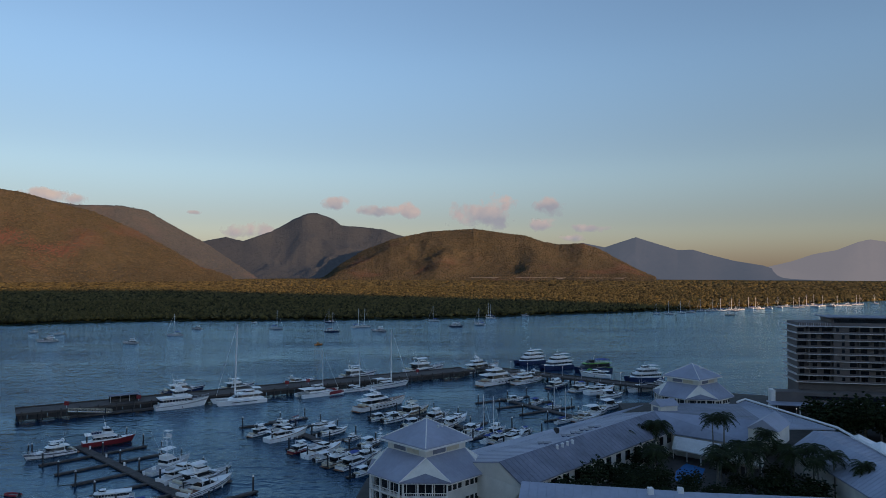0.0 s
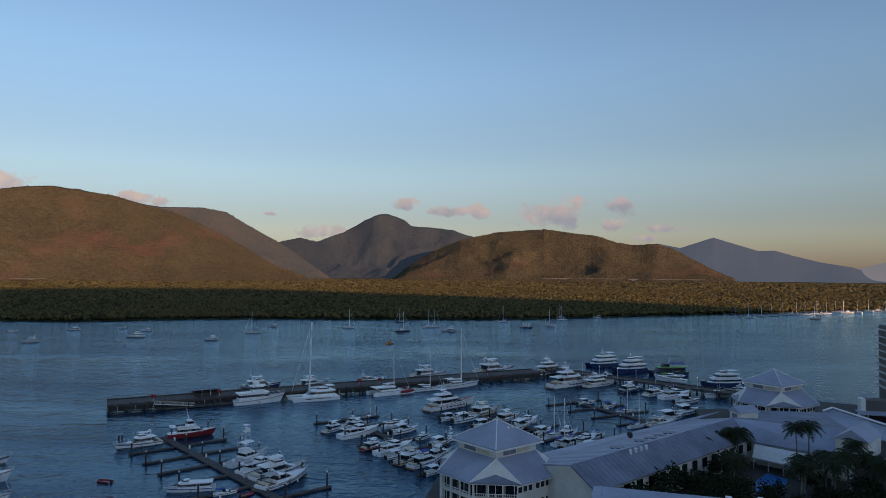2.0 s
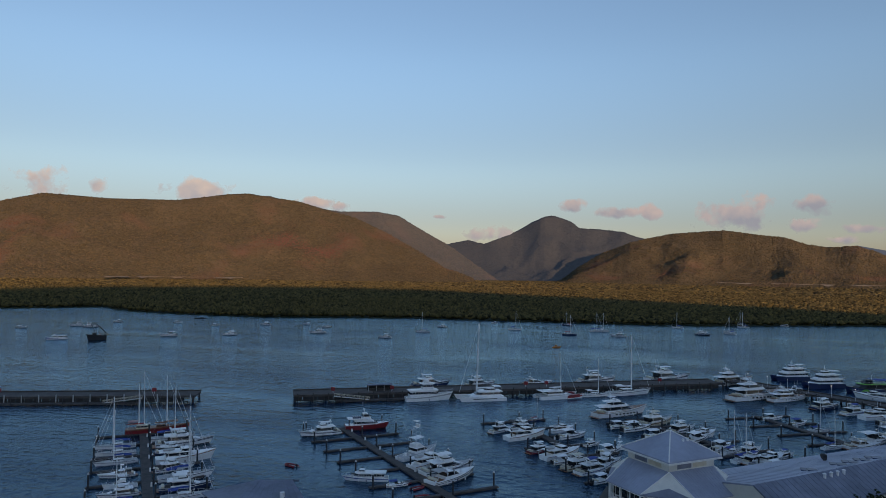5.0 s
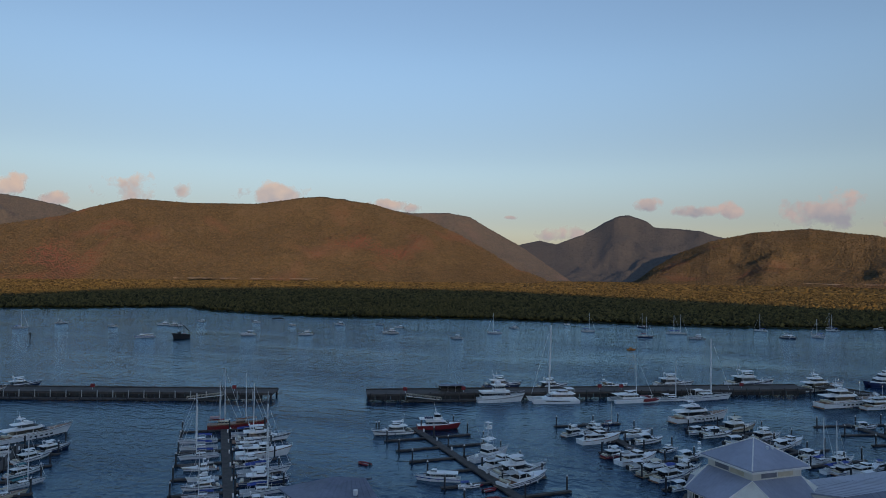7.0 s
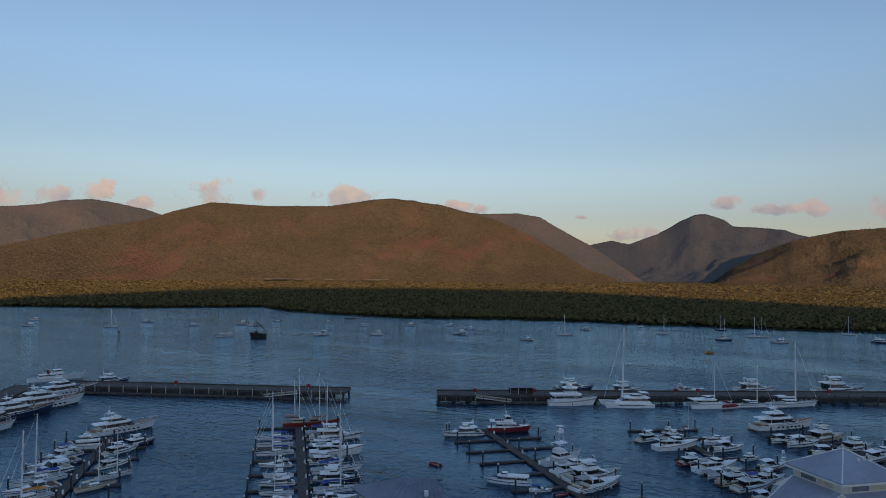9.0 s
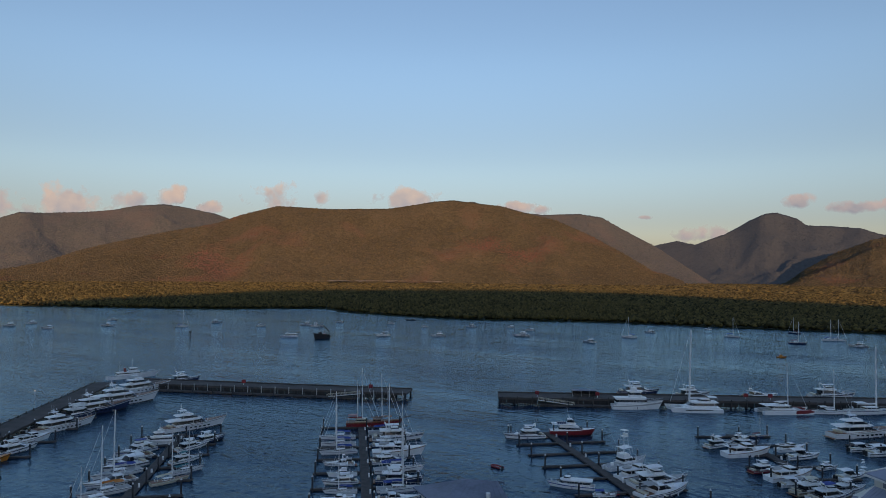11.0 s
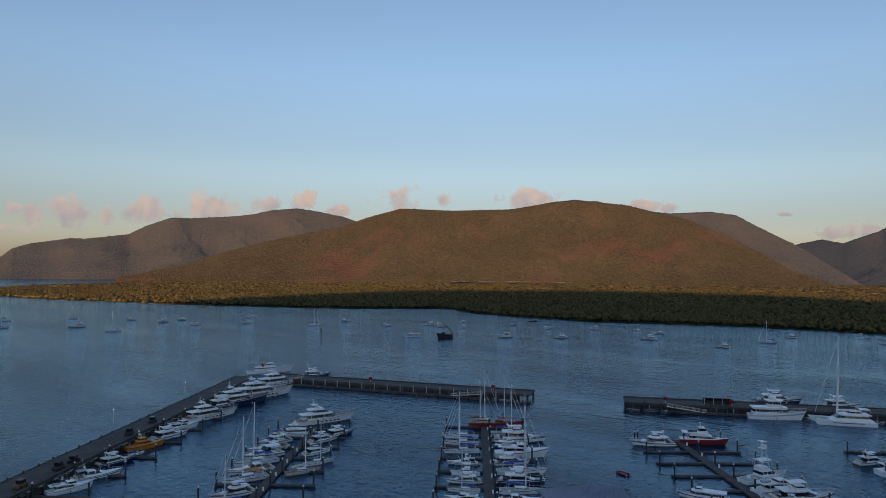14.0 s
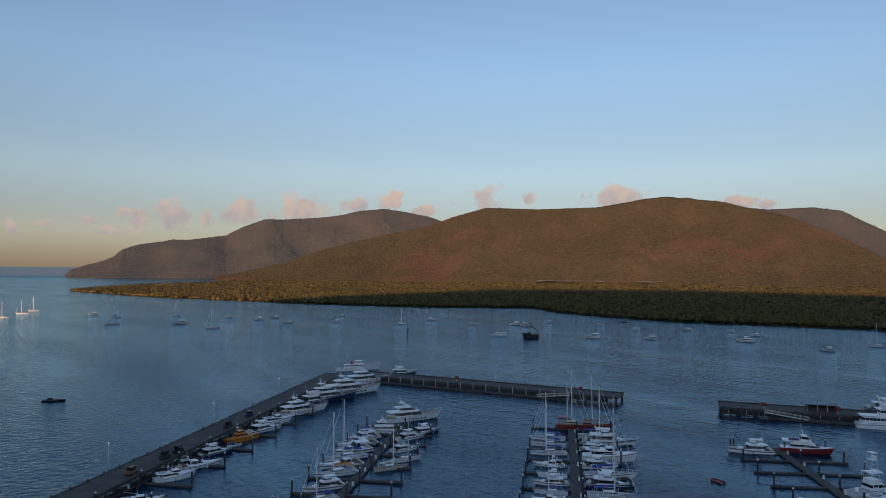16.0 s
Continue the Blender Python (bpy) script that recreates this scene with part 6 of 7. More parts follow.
def redhull(label="dive boat with dark red hull and white wheelhouse"):
    b = thing("dive_boat", label, "motor boat")
    L, B = 17.0, 5.4
    hull_part(b, L, B, 2.4, 1.7, "red", 0.9, 0.55)
    deck_part(b, L, B, 2.4, 1.7, "white", 0.55)
    stripe(b, L, B, 2.4, 1.7, "black", 0.0, 0.18, 0.55)
    house(b, -5.0, 6.0, 2.3, 1.8, 3.9, 4.6, 0.2, 0.35, pillars=5, glass=(0.25, 0.55))
    bm = bmesh.new()
    frustum(bm, -7.6, 1.6, 2.4, 3.9, 4.1, 0.3, 0, 0.1)
    part("upper_deck", bm, "white", b)
    house(b, -1.6, 2.2, 1.6, 4.1, 5.8, 1.6, 0.3, 0.2, pillars=2, name="wheelhouse", glass=(0.35, 0.8))
    for k in range(4):
        bm = bmesh.new()
        box(bm, -5.4 + k * 0.9, -4.8 + k * 0.9, -1.2, 1.2, 4.104, 4.7, 0.05)
        part("seat", bm, "navy", b)
    radar_arch(b, -0.4, 1.4, 5.8, 1.2, -0.5)
    rails(b, L, B, 2.4, 1.7, 0.8, 0.55)
    return b


def schooner(label="old timber schooner with dark red hull and three masts"):
    b = thing("schooner", label, "sailing ship")
    L, B = 20.0, 5.2
    hull_part(b, L, B, 2.9, 2.0, "red", 1.2, 0.4, flare=0.15)
    deck_part(b, L, B, 2.9, 2.0, "wood", 0.4)
    stripe(b, L, B, 2.9, 2.0, "wood", 0.85, 0.97, 0.4, 0.15)
    house(b, -6.5, -2.0, 1.7, 2.1, 3.3, 0.3, 0.1, 0.1, "cream", pillars=4)
    house(b, 0.0, 3.4, 1.4, 2.2, 3.0, 0.3, 0.1, 0.1, "wood", pillars=3)
    canopy(b, -9.2, -5.8, 2.0, 4.6, "red", True, 2.1)
    canopy(b, 3.2, 7.4, 1.7, 4.0, "wood", True, 2.3)
    for x, h in ((-5.6, 15.5), (-3.9, 20.0), (3.6, 18.0)):
        mast(b, x, 2.2, h, 4.2, 0, "tube" if x < 0 else "wood", x + 6.5, x - 5, 0.2, 0.3, 2.4, 2.3)
    bm = bmesh.new()
    rod(bm, (10.6, 0, 3.0), (15.0, 0, 4.2), 0.13, 6, 0.06)
    part("bowsprit", bm, "wood", b)
    return b


def trawler(label="dark rusty trawler with raised black booms"):
    b = thing("trawler", label, "fishing trawler")
    L, B = 20.0, 6.0
    hull_part(b, L, B, 5.6, 4.0, "black", 1.2, 0.5, flare=0.1)
    deck_part(b, L, B, 5.6, 4.0, "timber", 0.5)
    house(b, 1.0, 5.0, 2.1, 4.0, 6.6, 0.5, 0.1, 0.1, "black", (0.55, 0.8), "wheelhouse", 3)
    bm = bmesh.new()
    rod(bm, (0.5, 0, 2.2), (0.5, 0, 12.0), 0.22, 6, 0.15)
    part("mast", bm, "black", b)
    # two long raked booms with their gear lashed along them
    for low, high in (((-9.6, 0.8, 6.6), (3.2, 0.3, 16.4)), ((2.6, -0.6, 8.6), (6.8, -0.8, 15.0))):
        bm = bmesh.new()
        rod(bm, low, high, 0.55, 7, 0.3)
        rod(bm, (low[0] * 0.9, low[1], 3.6), (low[0] * 0.92, low[1], low[2] + 0.3), 0.2, 6, 0.16)
        rod(bm, (0.5, 0, 11.8), high, 0.07, 4)
        part("boom", bm, "black", b)
    bm = bmesh.new()
    rod(bm, (-8.8, -2.2, 3.6), (-8.8, -2.2, 6.6), 0.12, 5)
    rod(bm, (-8.8, 2.2, 3.6), (-8.8, 2.2, 6.6), 0.12, 5)
    rod(bm, (-8.8, -2.2, 6.6), (-8.8, 2.2, 6.6), 0.12, 5)
    part("gallows", bm, "black", b)
    bm = bmesh.new()
    box(bm, -4.5, -2.0, -1.2, 1.2, 3.6, 4.9, 0.1)
    part("winch_box", bm, "red", b)
    return b


def pilot(label="bright orange pilot boat"):
    b = thing("pilot_boat", label, "pilot boat")
    L, B = 12.5, 4.2
    hull_part(b, L, B, 2.2, 1.4, "orange", 0.8, 0.5)
    deck_part(b, L, B, 2.2, 1.4, "orange", 0.5)
    stripe(b, L, B, 2.2, 1.4, "black", 0.86, 0.98, 0.5)
    house(b, -3.0, 2.6, 1.6, 1.5, 3.2, 1.0, 0.2, 0.2, "orange", (0.45, 0.8), "cabin", 4)
    house(b, -2.2, 1.0, 1.3, 3.2, 4.3, 0.6, 0.1, 0.1, "orange", (0.4, 0.8), "wheelhouse", 3)
    radar_arch(b, -1.4, 1.1, 4.3, 1.2, -0.3)
    rails(b, L, B, 2.2, 1.4, 0.8, 0.5)
    return b


def ship(label="old white patrol ship with grey masts"):
    b = thing("patrol_ship", label, "ship")
    L, B = 27.0, 6.0
    hull_part(b, L, B, 3.6, 2.0, "white", 1.2, 0.45)
    deck_part(b, L, B, 3.6, 2.0, "grey", 0.45)
    house(b, -8.5, 5.0, 2.1, 2.1, 4.4, 0.8, 0.2, 0.1, pillars=10, glass=(0.5, 0.75))
    house(b, -1.5, 3.8, 1.8, 4.4, 6.8, 0.8, 0.3, 0.1, pillars=4, name="bridge", glass=(0.5, 0.8))
    bm = bmesh.new()
    rod(bm, (-3.5, 0, 4.4), (-3.9, 0, 6.9), 0.8, 10, 0.6)
    part("funnel", bm, "red", b)
    for x, h in ((0.2, 6.0), (-6.5, 5.0)):
        bm = bmesh.new()
        rod(bm, (x, 0, 4.5), (x, 0, 7.0 + h), 0.14, 6, 0.06)
        rod(bm, (x, -1.3, 5.5 + h), (x, 1.3, 5.5 + h), 0.06, 5)
        part("mast", bm, "grey", b)
    rails(b, L, B, 3.6, 2.0, 0.9)
    return b


def dinghy(label="small inflatable tender tied to the dock"):
    b = thing("dinghy", label, "dinghy", group="tenders at the dock")
    bm = bmesh.new()
    pts = [(-1.7, 0.7), (0.6, 0.75), (1.4, 0.45), (1.8, 0.0), (1.4, -0.45), (0.6, -0.75), (-1.7, -0.7)]
    for p, q in zip(pts, pts[1:]):
        rod(bm, (*p, 0.28), (*q, 0.28), 0.24, 7)
    part("tube", bm, "tube", b)
    bm = bmesh.new()
    box(bm, -1.6, 1.1, -0.6, 0.6, 0.05, 0.16, 0.03)
    part("floor", bm, "grey", b)
    bm = bmesh.new()
    box(bm, -2.0, -1.7, -0.18, 0.18, 0.1, 0.9, 0.05)
    part("outboard_motor", bm, "black", b)
    return b


def barge(label="low dark work barge lying at anchor"):
    b = thing("work_barge", label, "barge")
    hull_part(b, 14, 5, 1.2, 1.0, "black", 0.5, 0.7)
    deck_part(b, 14, 5, 1.2, 1.0, "timber", 0.7)
    bm = bmesh.new()
    box(bm, -3.5, -1.0, -1.4, 1.4, 1.1, 2.6, 0.08)
    part("deckhouse", bm, "darkside", b)
    bm = bmesh.new()
    for k in range(5):
        rod(bm, (0.5 + k, -1.8, 1.1), (0.5 + k, 1.8, 1.1 + 0.3 * (k % 2)), 0.25, 7)
    part("cargo", bm, "timber", b)
    return b


# builder and length of each kind
KINDS = {
    "cruiser": (cruiser, 14), "cruiser_navy": (lambda: cruiser("navy", "white", "white", "motor cruiser with dark navy hull and white cabin"), 14),
    "cruiser_blue": (lambda: cruiser("white", "blue", "blue", "white motor cruiser under a blue canvas cover"), 14),
    "cruiser_cream": (lambda: cruiser("cream", "wood", "cream", "cream-hulled motor cruiser with canvas top"), 14),
    "cruiser_teal": (lambda: cruiser("white", "teal", "teal", "white motor cruiser with teal canvas awning"), 14),
    "redcruiser": (lambda: cruiser("red", "white", "white", "motor cruiser with red hull and white top"), 14),
    "express": (express, 13), "displacement": (trawler_yacht, 14), "small": (small, 9), "small_blue": (lambda: small("white", "blue", "small runabout under a blue canopy"), 9),
    "sport": (sport, 15), "sail": (sail, 12), "sail_dark": (lambda: sail("navy", "red", False, "dark-hulled sailing yacht with red sail cover"), 12),
    "sail_teal": (lambda: sail("white", "teal", False, "white sailing yacht with teal canvas"), 12),
    "sail_cream": (lambda: sail("cream", "cream", False, "cream sailing yacht with bare mast"), 12),
    "sail_orange": (lambda: sail("white", "orange", False, "white sailing yacht with orange awning"), 12),
    "sail_big": (lambda: sail("white", "white", True, "long white sailing yacht with tall mast"), 20),
    "yacht": (yacht, 25), "yacht_navy": (lambda: yacht("navy", "large motor yacht with navy hull"), 25),
    "ferry": (ferry, 30), "greenferry": (lambda: ferry("navy", "black", 2, "reef ferry with bright green deck and dark cabin", "green"), 30),
    "launch": (launch, 16), "launch_tall": (lambda: launch(True, "white excursion boat with a row of square windows"), 19),
    "sailcat": (sailcat, 21), "redcat": (redcat, 21), "redhull": (redhull, 17), "schooner": (schooner, 20),
    "trawler": (trawler, 20), "pilot": (pilot, 12.5), "ship": (ship, 27), "dinghy": (dinghy, 3.8), "barge": (barge, 14),
}
BUILT = {}
# how high each kind stands for its length
TALL = {"ferry": 1.2, "greenferry": 1.25, "yacht": 1.0, "yacht_navy": 1.0, "launch_tall": 1.2, "redhull": 1.15, "schooner": 1.0, "trawler": 1.3, "sport": 1.0}


def moor(kind, x, y, ang, length):
    maker, nominal = KINDS[kind]
    s = 0.91 * length / nominal
    m = pose(x, y, 0, 0, 0, ang) @ Matrix.Diagonal((s, s, s * TALL.get(kind, 1.0 if "sail" in kind else 0.88), 1))
    if kind not in BUILT:
        BUILT[kind] = maker()
        BUILT[kind].matrix_basis = m
        return BUILT[kind]
    src = BUILT[kind]
    keep = src.matrix_basis.copy()
    src.matrix_basis = Matrix.Identity(4)
    c = copy_thing(src, m)
    src.matrix_basis = keep
    return c


OUTER_PIER = [('launch_tall', -98.6, 262.6, 36, 20.1), ('cruiser_navy', -109.9, 295.4, 33, 17.7), ('sailcat', -79.2, 272.8, -146, 21.0), ('cruiser', -89.2, 303.4, 46, 16.2), ('cruiser', -65.4, 316.5, 43, 16.4), ('redcat', -51.0, 290.2, 39, 21.4), ('cruiser', -41.3, 337.7, 34, 19.5), ('sail_big', -24.1, 308.0, 39, 21.6), ('sail_big', -36.5, 299.0, 33, 14.0), ('cruiser', -9.5, 356.1, 36, 24.4)]
FERRIES = [('yacht', 20.1, 358.7, 45, 26.0), ('yacht', 26.8, 320.4, 41, 29.9), ('ferry', 48.4, 387.0, 214, 21.0), ('ferry', 60.1, 368.3, 212, 21.5), ('greenferry', 77.5, 359.3, 200, 21.5), ('cruiser', 75.0, 341.3, 153, 15.6), ('ferry', 94.8, 328.5, -165, 20.1), ('yacht', 96.9, 315.6, -171, 10.6), ('yacht', 39.2, 322.0, 40, 20.5), ('cruiser_navy', 51.1, 309.7, 40, 14.3), ('cruiser_blue', 60.0, 301.2, 38, 14.0), ('cruiser', 66.4, 295.7, 31, 16.4), ('small', 68.5, 285.2, 24, 12.5), ('cruiser', 40.4, 333.7, -156, 17.3), ('cruiser', 84.3, 300.1, -153, 12.7)]
FINGERS_EAST = [('small', 28.6, 277.4, 33, 8.9), ('small_blue', 36.5, 271.6, 48, 9.3), ('sail', 41.5, 262.8, 31, 8.5), ('sail', 41.5, 238.5, 37, 8.9), ('cruiser', 50.2, 243.1, 33, 13.6), ('small', 54.8, 251.2, 39, 14.2), ('small', 63.2, 263.1, 39, 13.7)]
DOCK_RED = [('cruiser', -108.7, 194.4, -132, 13.7), ('redhull', -99.4, 207.3, 34, 14.8), ('launch', -75.0, 157.4, -159, 11.8), ('small_blue', -66.1, 155.5, 30, 5.7), ('sport', -71.5, 182.5, 66, 14.8), ('cruiser', -65.1, 175.2, 63, 14.5), ('cruiser', -58.9, 171.6, 54, 16.7), ('cruiser', -55.6, 165.1, 63, 16.0), ('dinghy', -60.8, 155.7, 59, 4.2), ('dinghy', -57.6, 150.2, 43, 4.2), ('dinghy', -64.3, 159.1, 73, 3.5)]
DOCK_MID = [('cruiser', -57.1, 221.2, 58, 11.0), ('sail_dark', -50.1, 241.4, 44, 6.7), ('cruiser', -48.2, 215.2, 47, 15.2), ('cruiser', -54.4, 235.6, 67, 6.9), ('cruiser_navy', -50.9, 227.7, 57, 10.0), ('cruiser', -39.0, 229.3, 50, 10.3), ('small', -34.6, 221.7, 47, 11.0), ('redcruiser', -40.1, 201.0, 52, 10.3), ('cruiser', -33.9, 197.4, 52, 14.1), ('small', -31.6, 191.8, 42, 8.6), ('cruiser_cream', -27.1, 188.7, 53, 12.9), ('cruiser_blue', -23.1, 186.0, 54, 13.3), ('cruiser', -27.2, 214.2, 55, 7.0), ('small', -21.4, 207.6, 53, 9.8), ('sport', -18.9, 213.0, 57, 6.2), ('cruiser', -20.4, 194.8, 56, 10.9), ('small', -19.7, 178.5, 52, 8.4)]
DOCK_ROW = [('yacht', -23.6, 263.1, 46, 24.9), ('yacht', -28.7, 264.6, 50, 10.6), ('small', -21.6, 242.2, 43, 9.4), ('small', -16.2, 240.3, 43, 12.0), ('cruiser_cream', -10.4, 252.5, 52, 16.2), ('small', -9.2, 232.2, 39, 10.9), ('cruiser', -1.8, 244.3, 52, 13.0), ('small', 2.8, 232.9, 56, 11.2), ('cruiser', 4.9, 239.8, 53, 11.8), ('small', 9.6, 224.8, 59, 10.4), ('sail', 12.5, 221.1, 52, 9.7), ('sail', 15.0, 212.9, 51, 10.4), ('cruiser', 17.4, 222.8, 57, 11.5), ('cruiser_blue', 17.6, 213.1, 51, 10.4), ('cruiser', 22.0, 214.8, 53, 12.2), ('small', 22.9, 208.6, 46, 9.1), ('cruiser_blue', 26.3, 221.8, 50, 8.4)]
DOCK_SAIL = [('schooner', -157.2, 176.7, 41, 19.3), ('sail', -154.0, 157.4, -134, 11.4), ('sail', -148.2, 151.6, -135, 11.0), ('sail', -141.5, 145.0, -124, 11.0), ('cruiser', -133.0, 136.6, -135, 8.8), ('sport', -125.8, 130.3, -132, 7.9), ('cruiser', -121.4, 125.2, -130, 9.1), ('sail', -116.3, 120.0, -136, 8.2), ('sail', -146.7, 171.4, 42, 12.5), ('cruiser', -139.2, 167.7, 45, 16.6), ('cruiser_navy', -135.9, 159.7, 46, 10.7), ('cruiser', -127.9, 154.5, 46, 15.7), ('cruiser', -124.4, 146.5, 55, 10.5), ('sail', -116.9, 141.5, 49, 13.6), ('cruiser_navy', -111.3, 134.9, 40, 12.4), ('sail', -106.4, 129.3, 44, 11.7), ('cruiser', -102.4, 123.6, 42, 10.5), ('cruiser', -111.6, 114.9, -138, 8.3)]
DOCK_WEST = [('yacht', -201.3, 138.1, 79, 22.2), ('launch_tall', -192.2, 120.0, -125, 10.4), ('cruiser_navy', -182.6, 131.0, 89, 11.0), ('cruiser', -179.3, 122.8, 88, 10.7), ('sail_teal', -159.6, 107.8, 80, 9.3), ('sail_cream', -155.2, 100.1, 77, 9.7), ('cruiser_teal', -168.7, 113.6, 83, 9.5), ('cruiser', -180.8, 105.1, -89, 13.5), ('small', -175.1, 100.4, -92, 12.3), ('sail', -170.5, 95.6, -96, 12.9), ('cruiser', -164.6, 90.9, -100, 12.5), ('sail_orange', -158.7, 86.1, -97, 12.4), ('cruiser', -150.2, 78.3, -93, 11.2), ('sail', -143.2, 73.4, -96, 9.4), ('cruiser_blue', -186.9, 110.1, -87, 12.8)]
WEST_PIER = [('yacht', -278.4, 166.2, 91, 25.0), ('yacht', -258.3, 146.3, 88, 27.4), ('yacht_navy', -250.2, 132.2, 92, 24.4), ('yacht', -233.4, 112.2, 97, 21.0), ('cruiser_navy', -249.1, 125.2, 91, 16.0), ('cruiser', -224.2, 98.3, 97, 11.8), ('cruiser', -214.8, 90.0, 98, 12.7), ('pilot', -207.7, 79.9, 92, 11.7), ('small_blue', -201.5, 75.1, 96, 5.0), ('cruiser_navy', -196.0, 67.7, 99, 11.1), ('cruiser', -186.1, 59.8, 86, 12.1), ('cruiser', -179.3, 51.7, 90, 10.6), ('ship', -317.9, 183.7, 76, 24.4), ('cruiser_navy', -290.1, 193.3, 72, 15.0), ('cruiser', -163.6, 39.8, 80, 10.3)]
ANCHORED_MID = [('sail', -561, 371, 12), ('cruiser', -582, 423, 11), ('small', -515, 423, 9), ('launch', -418, 371, 15), ('cruiser', -495, 460, 12), ('trawler', -391, 380, 13), ('cruiser', -477, 457, 12), ('small', -498, 508, 9), ('small', -368, 425, 13), ('small', -446, 527, 8), ('barge', -464, 581, 12), ('small', -398, 519, 8), ('cruiser', -334, 453, 12), ('cruiser', -366, 549, 11), ('small', -335, 570, 8), ('cruiser', -283, 499, 14), ('small', -304, 552, 8), ('cruiser', -219, 489, 11), ('sail', -210, 547, 13), ('cruiser', -214, 606, 10), ('small', -183, 676, 7), ('sail', -146, 609, 13), ('sail_dark', -93, 582, 13), ('sail_dark', -111, 683, 11), ('sail', -77, 628, 13), ('sail', -72, 632, 13), ('cruiser', -54, 590, 13), ('pilot', -86, 482, 6.5), ('sail', -9, 707, 12), ('cruiser_navy', 12, 639, 13), ('sail', 35, 659, 12), ('sail', 52, 748, 12)]
ANCHORED_FAR = [('sail', 52, 781, 12), ('small', 94, 792, 9), ('cruiser_navy', 13, 646, 11), ('sail', 36, 681, 11), ('sail', 255, 829, 10), ('sail', 270, 829, 12), ('sail', 292, 852, 12), ('sail', 308, 864, 12), ('sail', 330, 889, 12), ('cruiser', 338, 889, 11), ('sail', 351, 902, 12), ('sail', 361, 902, 13), ('sail', 379, 916, 14), ('cruiser', 379, 903, 11), ('sail', 398, 930, 11)]
ANCHORED_SUNLIT = [('sail', 422, 958, 12), ('sail', 430, 959, 12), ('cruiser', 431, 945, 13), ('sail', 449, 959, 12), ('sail', 478, 990, 12), ('cruiser', 496, 1006, 12), ('sail', 493, 976, 12), ('sail', 509, 991, 12), ('sail', 536, 1023, 14), ('cruiser', 555, 1041, 13), ('sail', 539, 1008, 14), ('sail', 559, 1025, 12), ('cruiser', 572, 1025, 14), ('sail', 592, 1042, 12), ('cruiser', 605, 1043, 15), ('sail', 630, 1061, 12), ('sail', 646, 1079, 12), ('sail', 683, 1099, 12)]
ANCHORED_SEA = [('sail', -835, 68, 13), ('sail', -895, 91, 12), ('sail', -945, 108, 13), ('cruiser', -847, 154, 12), ('sail', -696, 142, 14), ('sail', -787, 165, 11), ('cruiser', -671, 196, 15), ('sail', -784, 225, 11), ('sail', -606, 205, 13), ('cruiser', -730, 264, 10), ('cruiser', -682, 277, 11), ('cruiser', -697, 302, 10), ('small', -632, 287, 10), ('cruiser', -621, 334, 11), ('small', -686, 374, 9), ('barge', -310, 43, 9)]

for rows in (OUTER_PIER, FERRIES, FINGERS_EAST, DOCK_RED, DOCK_MID, DOCK_ROW, DOCK_SAIL, DOCK_WEST, WEST_PIER):
    for i, (kind, *place) in enumerate(rows):
        if kind == "cruiser" and i % 3 != 0:
            kind = "express" if i % 3 == 1 else "displacement"
        moor(kind, *place)
rng = random.Random(21)
for rows in (ANCHORED_MID, ANCHORED_FAR, ANCHORED_SUNLIT, ANCHORED_SEA):
    for kind, x, y, length in rows:
        moor(kind, x, y, math.degrees(math.atan2(y, x)) + 90 + rng.uniform(-28, 28) + rng.choice((0, 0, 0, 180)), length)

moor("dinghy", -98.8, 161.0, 165, 4.6)

for x, y, a, n in ((98.5, 273.0, 20, 12.0), (104.0, 279.0, 25, 10.0), (110.5, 288.0, 30, 9.0)):
    moor("displacement", x, y, a, n)
moor("sail_cream", 336.5, 815.0, 150, 12.0)

# channel marker
mk = thing("channel_marker", "tall dark channel marker pile standing in the inlet", "channel marker", pose(-455, 308, 0))
bm = bmesh.new()
rod(bm, (0, 0, -3), (0, 0, 6.2), 0.3, 8)
part("shaft", bm, "pile", mk)
bm = bmesh.new()
box(bm, -0.6, 0.6, -0.6, 0.6, 5.2, 6.6, 0.05)
part("daymark", bm, "black", mk)


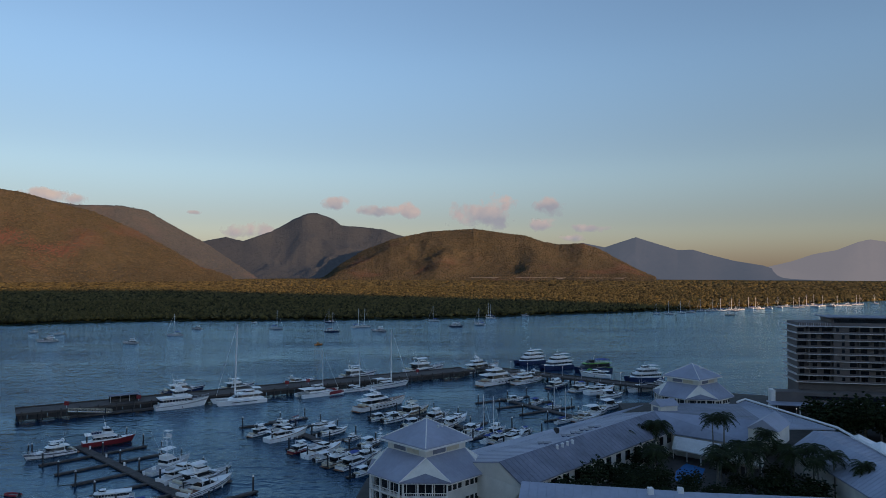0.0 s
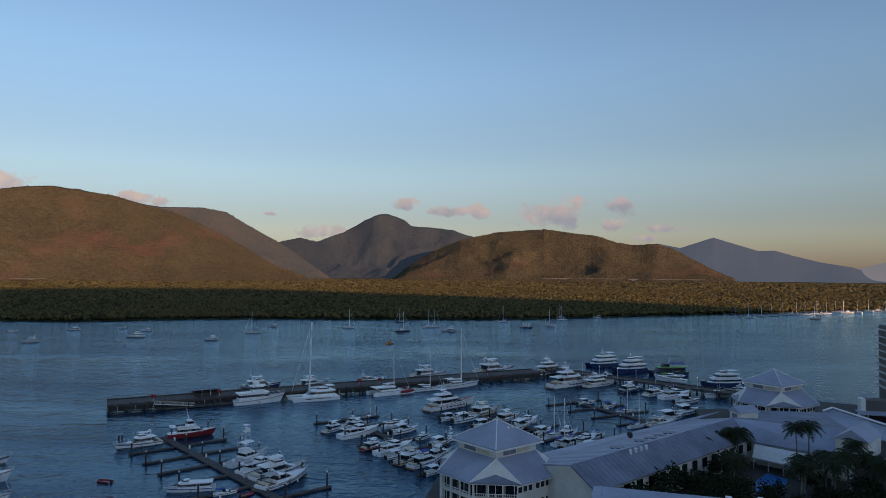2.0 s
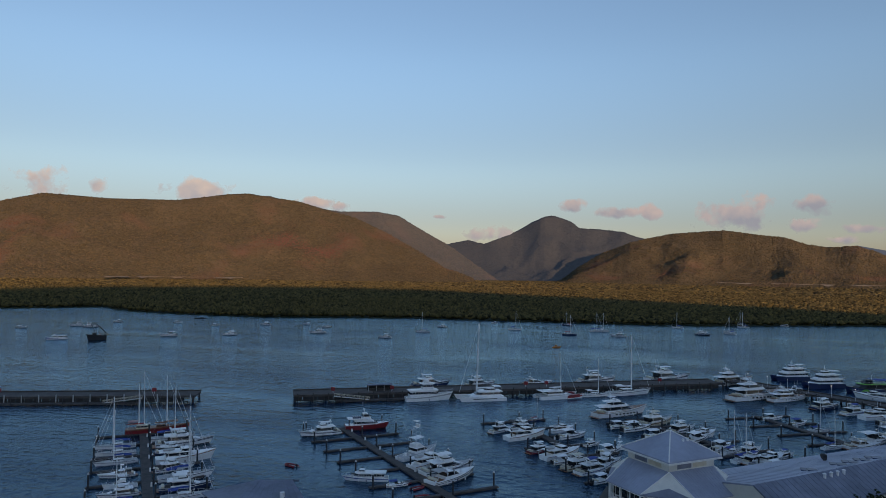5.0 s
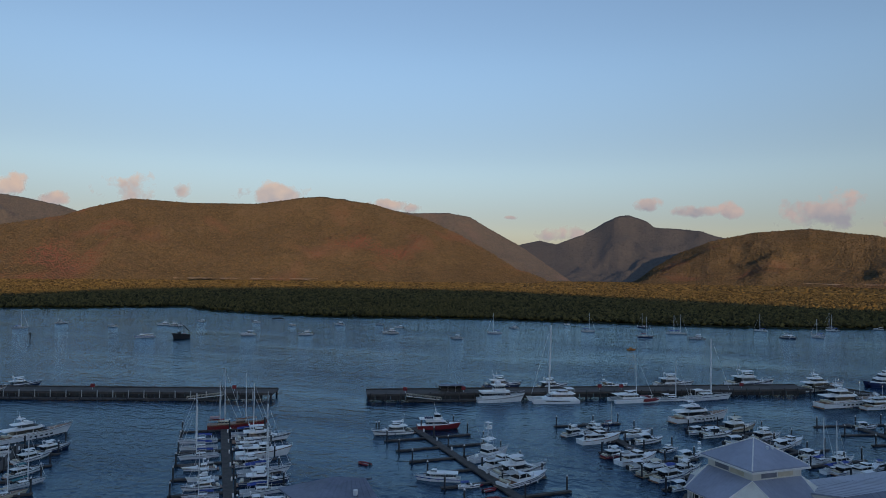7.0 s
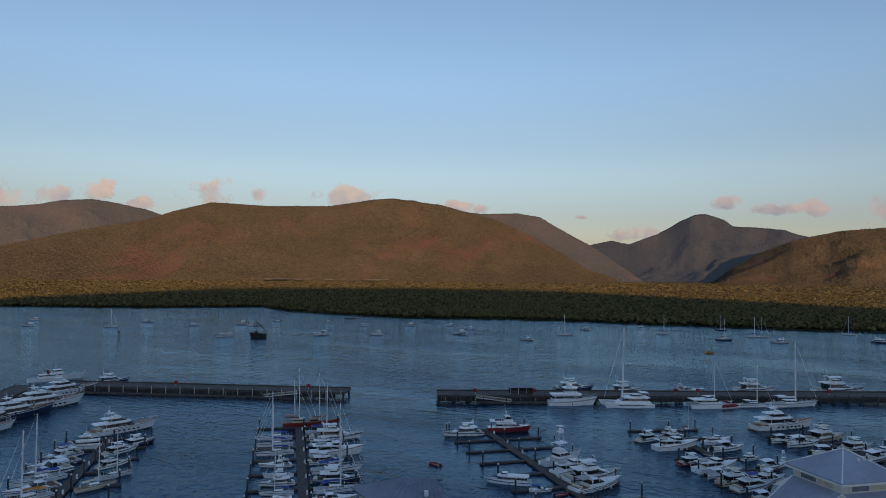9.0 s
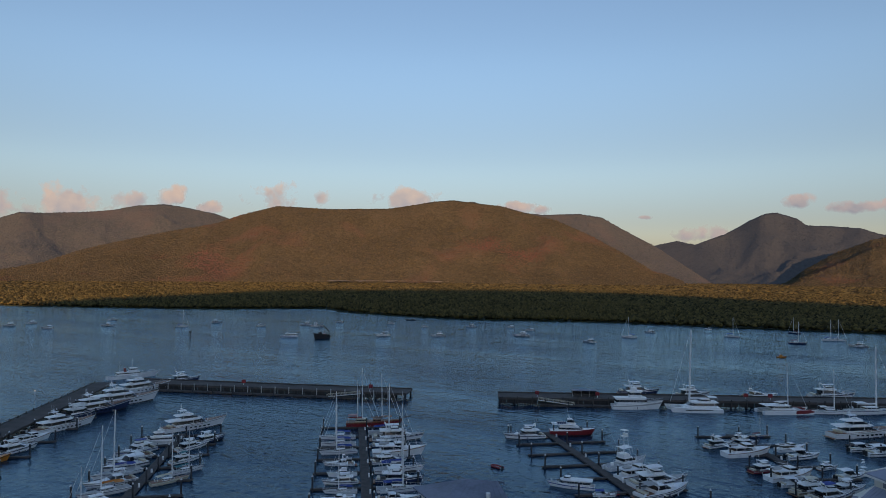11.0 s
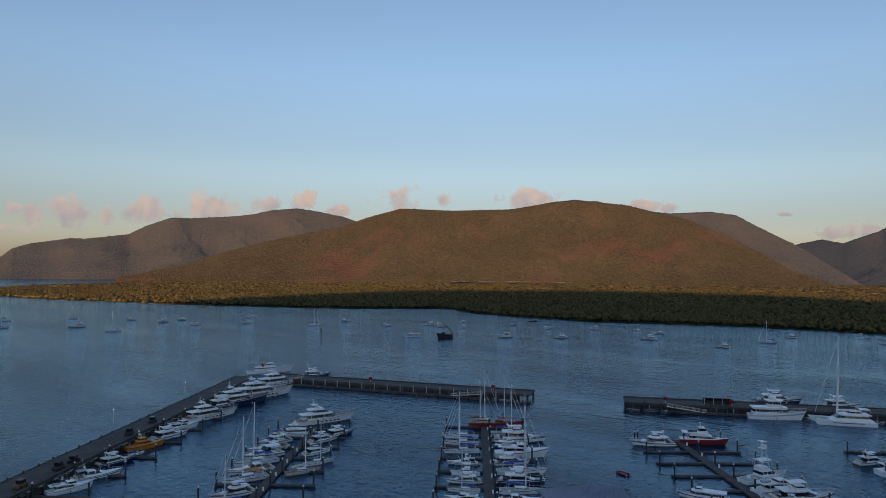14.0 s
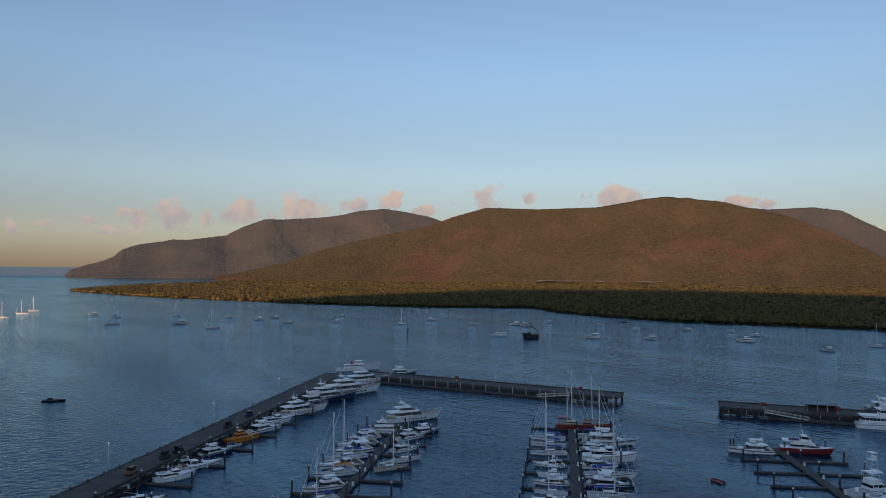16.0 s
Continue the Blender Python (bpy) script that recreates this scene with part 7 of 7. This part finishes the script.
# ---- clouds on the horizon ----
def cloud_material(name, shaded_tone, lit_tone):
    m = bpy.data.materials.new(name)
    m.use_nodes = True
    n, l = m.node_tree.nodes, m.node_tree.links
    n.clear()
    out, mix, clear, body = n.new("ShaderNodeOutputMaterial"), n.new("ShaderNodeMixShader"), n.new("ShaderNodeBsdfTransparent"), n.new("ShaderNodeEmission")
    uv, ln, ns = n.new("ShaderNodeTexCoord"), n.new("ShaderNodeVectorMath"), n.new("ShaderNodeTexNoise")
    geo = n.new("ShaderNodeNewGeometry")
    ln.operation = "LENGTH"
    l.new(uv.outputs["Object"], ln.inputs[0])
    ns.inputs["Scale"].default_value, ns.inputs["Detail"].default_value, ns.inputs["Roughness"].default_value = 0.006, 9, 0.58
    l.new(geo.outputs["Position"], ns.inputs["Vector"])
    fall = n.new("ShaderNodeMapRange")
    fall.inputs["From Min"].default_value, fall.inputs["From Max"].default_value = 0.1, 1.0
    fall.inputs["To Min"].default_value, fall.inputs["To Max"].default_value = 0.42, -0.6
    l.new(ln.outputs["Value"], fall.inputs["Value"])
    add, strong = n.new("ShaderNodeMath"), n.new("ShaderNodeMapRange")
    strong.inputs["From Min"].default_value, strong.inputs["From Max"].default_value = 0.3, 0.7
    l.new(ns.outputs["Fac"], strong.inputs["Value"])
    l.new(fall.outputs["Result"], add.inputs[0])
    l.new(strong.outputs["Result"], add.inputs[1])
    cut = n.new("ShaderNodeMapRange")
    cut.inputs["From Min"].default_value, cut.inputs["From Max"].default_value = 0.42, 0.78
    cut.inputs["To Max"].default_value = 0.9
    l.new(add.outputs[0], cut.inputs["Value"])
    sep, ramp = n.new("ShaderNodeSeparateXYZ"), n.new("ShaderNodeValToRGB")
    l.new(uv.outputs["Object"], sep.inputs[0])
    # sunlit crests and shaded undersides painted into the emission, by height and noise
    ramp.color_ramp.elements[0].position, ramp.color_ramp.elements[1].position = 0.2, 0.9
    ramp.color_ramp.elements[0].color, ramp.color_ramp.elements[1].color = shaded_tone, lit_tone
    half = n.new("ShaderNodeMath")
    half.operation = "MULTIPLY_ADD"
    half.inputs[1].default_value, half.inputs[2].default_value = 0.5, 0.5
    l.new(sep.outputs["Y"], half.inputs[0])
    lobes, shade = n.new("ShaderNodeTexNoise"), n.new("ShaderNodeMath")
    lobes.inputs["Scale"].default_value, lobes.inputs["Detail"].default_value = 0.009, 4
    l.new(geo.outputs["Position"], lobes.inputs["Vector"])
    shade.operation = "MULTIPLY_ADD"
    shade.inputs[1].default_value = 1.6
    l.new(lobes.outputs["Fac"], shade.inputs[0])
    low = n.new("ShaderNodeMath")
    low.inputs[1].default_value = -0.75
    l.new(half.outputs[0], low.inputs[0])
    l.new(low.outputs[0], shade.inputs[2])
    l.new(shade.outputs[0], ramp.inputs["Fac"])
    l.new(ramp.outputs["Color"], body.inputs["Color"])
    l.new(cut.outputs["Result"], mix.inputs["Fac"])
    l.new(clear.outputs[0], mix.inputs[1])
    l.new(body.outputs[0], mix.inputs[2])
    l.new(mix.outputs[0], out.inputs["Surface"])
    return m


M["cloud"] = cloud_material("evening_cloud", (0.33, 0.335, 0.36, 1), (0.52, 0.445, 0.38, 1))
M["cloud_grey"] = cloud_material("grey_evening_cloud", (0.25, 0.275, 0.32, 1), (0.43, 0.38, 0.36, 1))
CLOUDS_A = [(-3.54, 4.53, 7.55, 4.3), (-9.03, 5.39, 4.81, 2.2), (8.96, 5.33, 2.58, 1.42), (5.09, 4.88, 4.37, 1.3), (2.65, 4.8, 2.2, 1.81), (-7.82, 3.68, 4.04, 1.5), (-12.27, 3.42, 4.94, 1.03), (-10.43, 2.65, 3.66, 0.93), (15.21, 2.91, 5.85, 2.13), (19.82, 4.45, 1.94, 0.58), (30.33, 5.46, 3.98, 1.57), (27.73, 5.2, 3.94, 1.57), (38.96, 5.92, 6.8, 2.6), (46.09, 5.8, 2.28, 2.03), (49.68, 5.66, 5.7, 3.6)]
CLOUDS_B = [(56.99, 5.61, 2.67, 2.71), (55.06, 4.87, 3.29, 1.98), (29.4, 5.37, 6.56, 1.95), (64.55, 4.79, 7.83, 3.84), (60.49, 5.29, 4.32, 2.5), (57.48, 5.5, 3.74, 2.97), (55.14, 4.79, 3.77, 2.14), (69.41, 4.45, 4.01, 3.63), (72.0, 3.88, 1.54, 2.57), (74.32, 4.26, 4.06, 2.96), (76.72, 3.98, 2.34, 2.79), (77.8, 4.18, 2.07, 1.36), (80.05, 3.47, 2.97, 1.62), (78.89, 2.76, 5.08, 1.44), (85.0, 3.02, 1.78, 1.98), (83.2, 3.17, 2.57, 1.09)]
CLOUD_ROWS = CLOUDS_A + CLOUDS_B

for az, el, w, h in CLOUD_ROWS:
    d = direction(az)
    side = direction(az - 90)
    r, ww, hh = 4930, 4930 * math.tan(radians(w)) * 0.62, 4930 * math.tan(radians(h)) * 0.6
    bm = bmesh.new()
    bm.faces.new([bm.verts.new(v) for v in ((-1, -1, 0), (1, -1, 0), (1, 1, 0), (-1, 1, 0))])
    cl = part("cloud", bm, "cloud" if az > 22 else "cloud_grey", None)
    cl.matrix_basis = Matrix.Translation(d * r + Vector((0, 0, EYE + r * math.tan(radians(el))))) @ pose(0, 0, 0, 90, 0, az) @ Matrix.Diagonal((ww, hh, 1, 1))
    tagged(cl, "soft pinkish evening cloud low over the hills" if az > 22 else "small grey cloud with a pale pink crest", "cloud", "evening clouds", "structure")
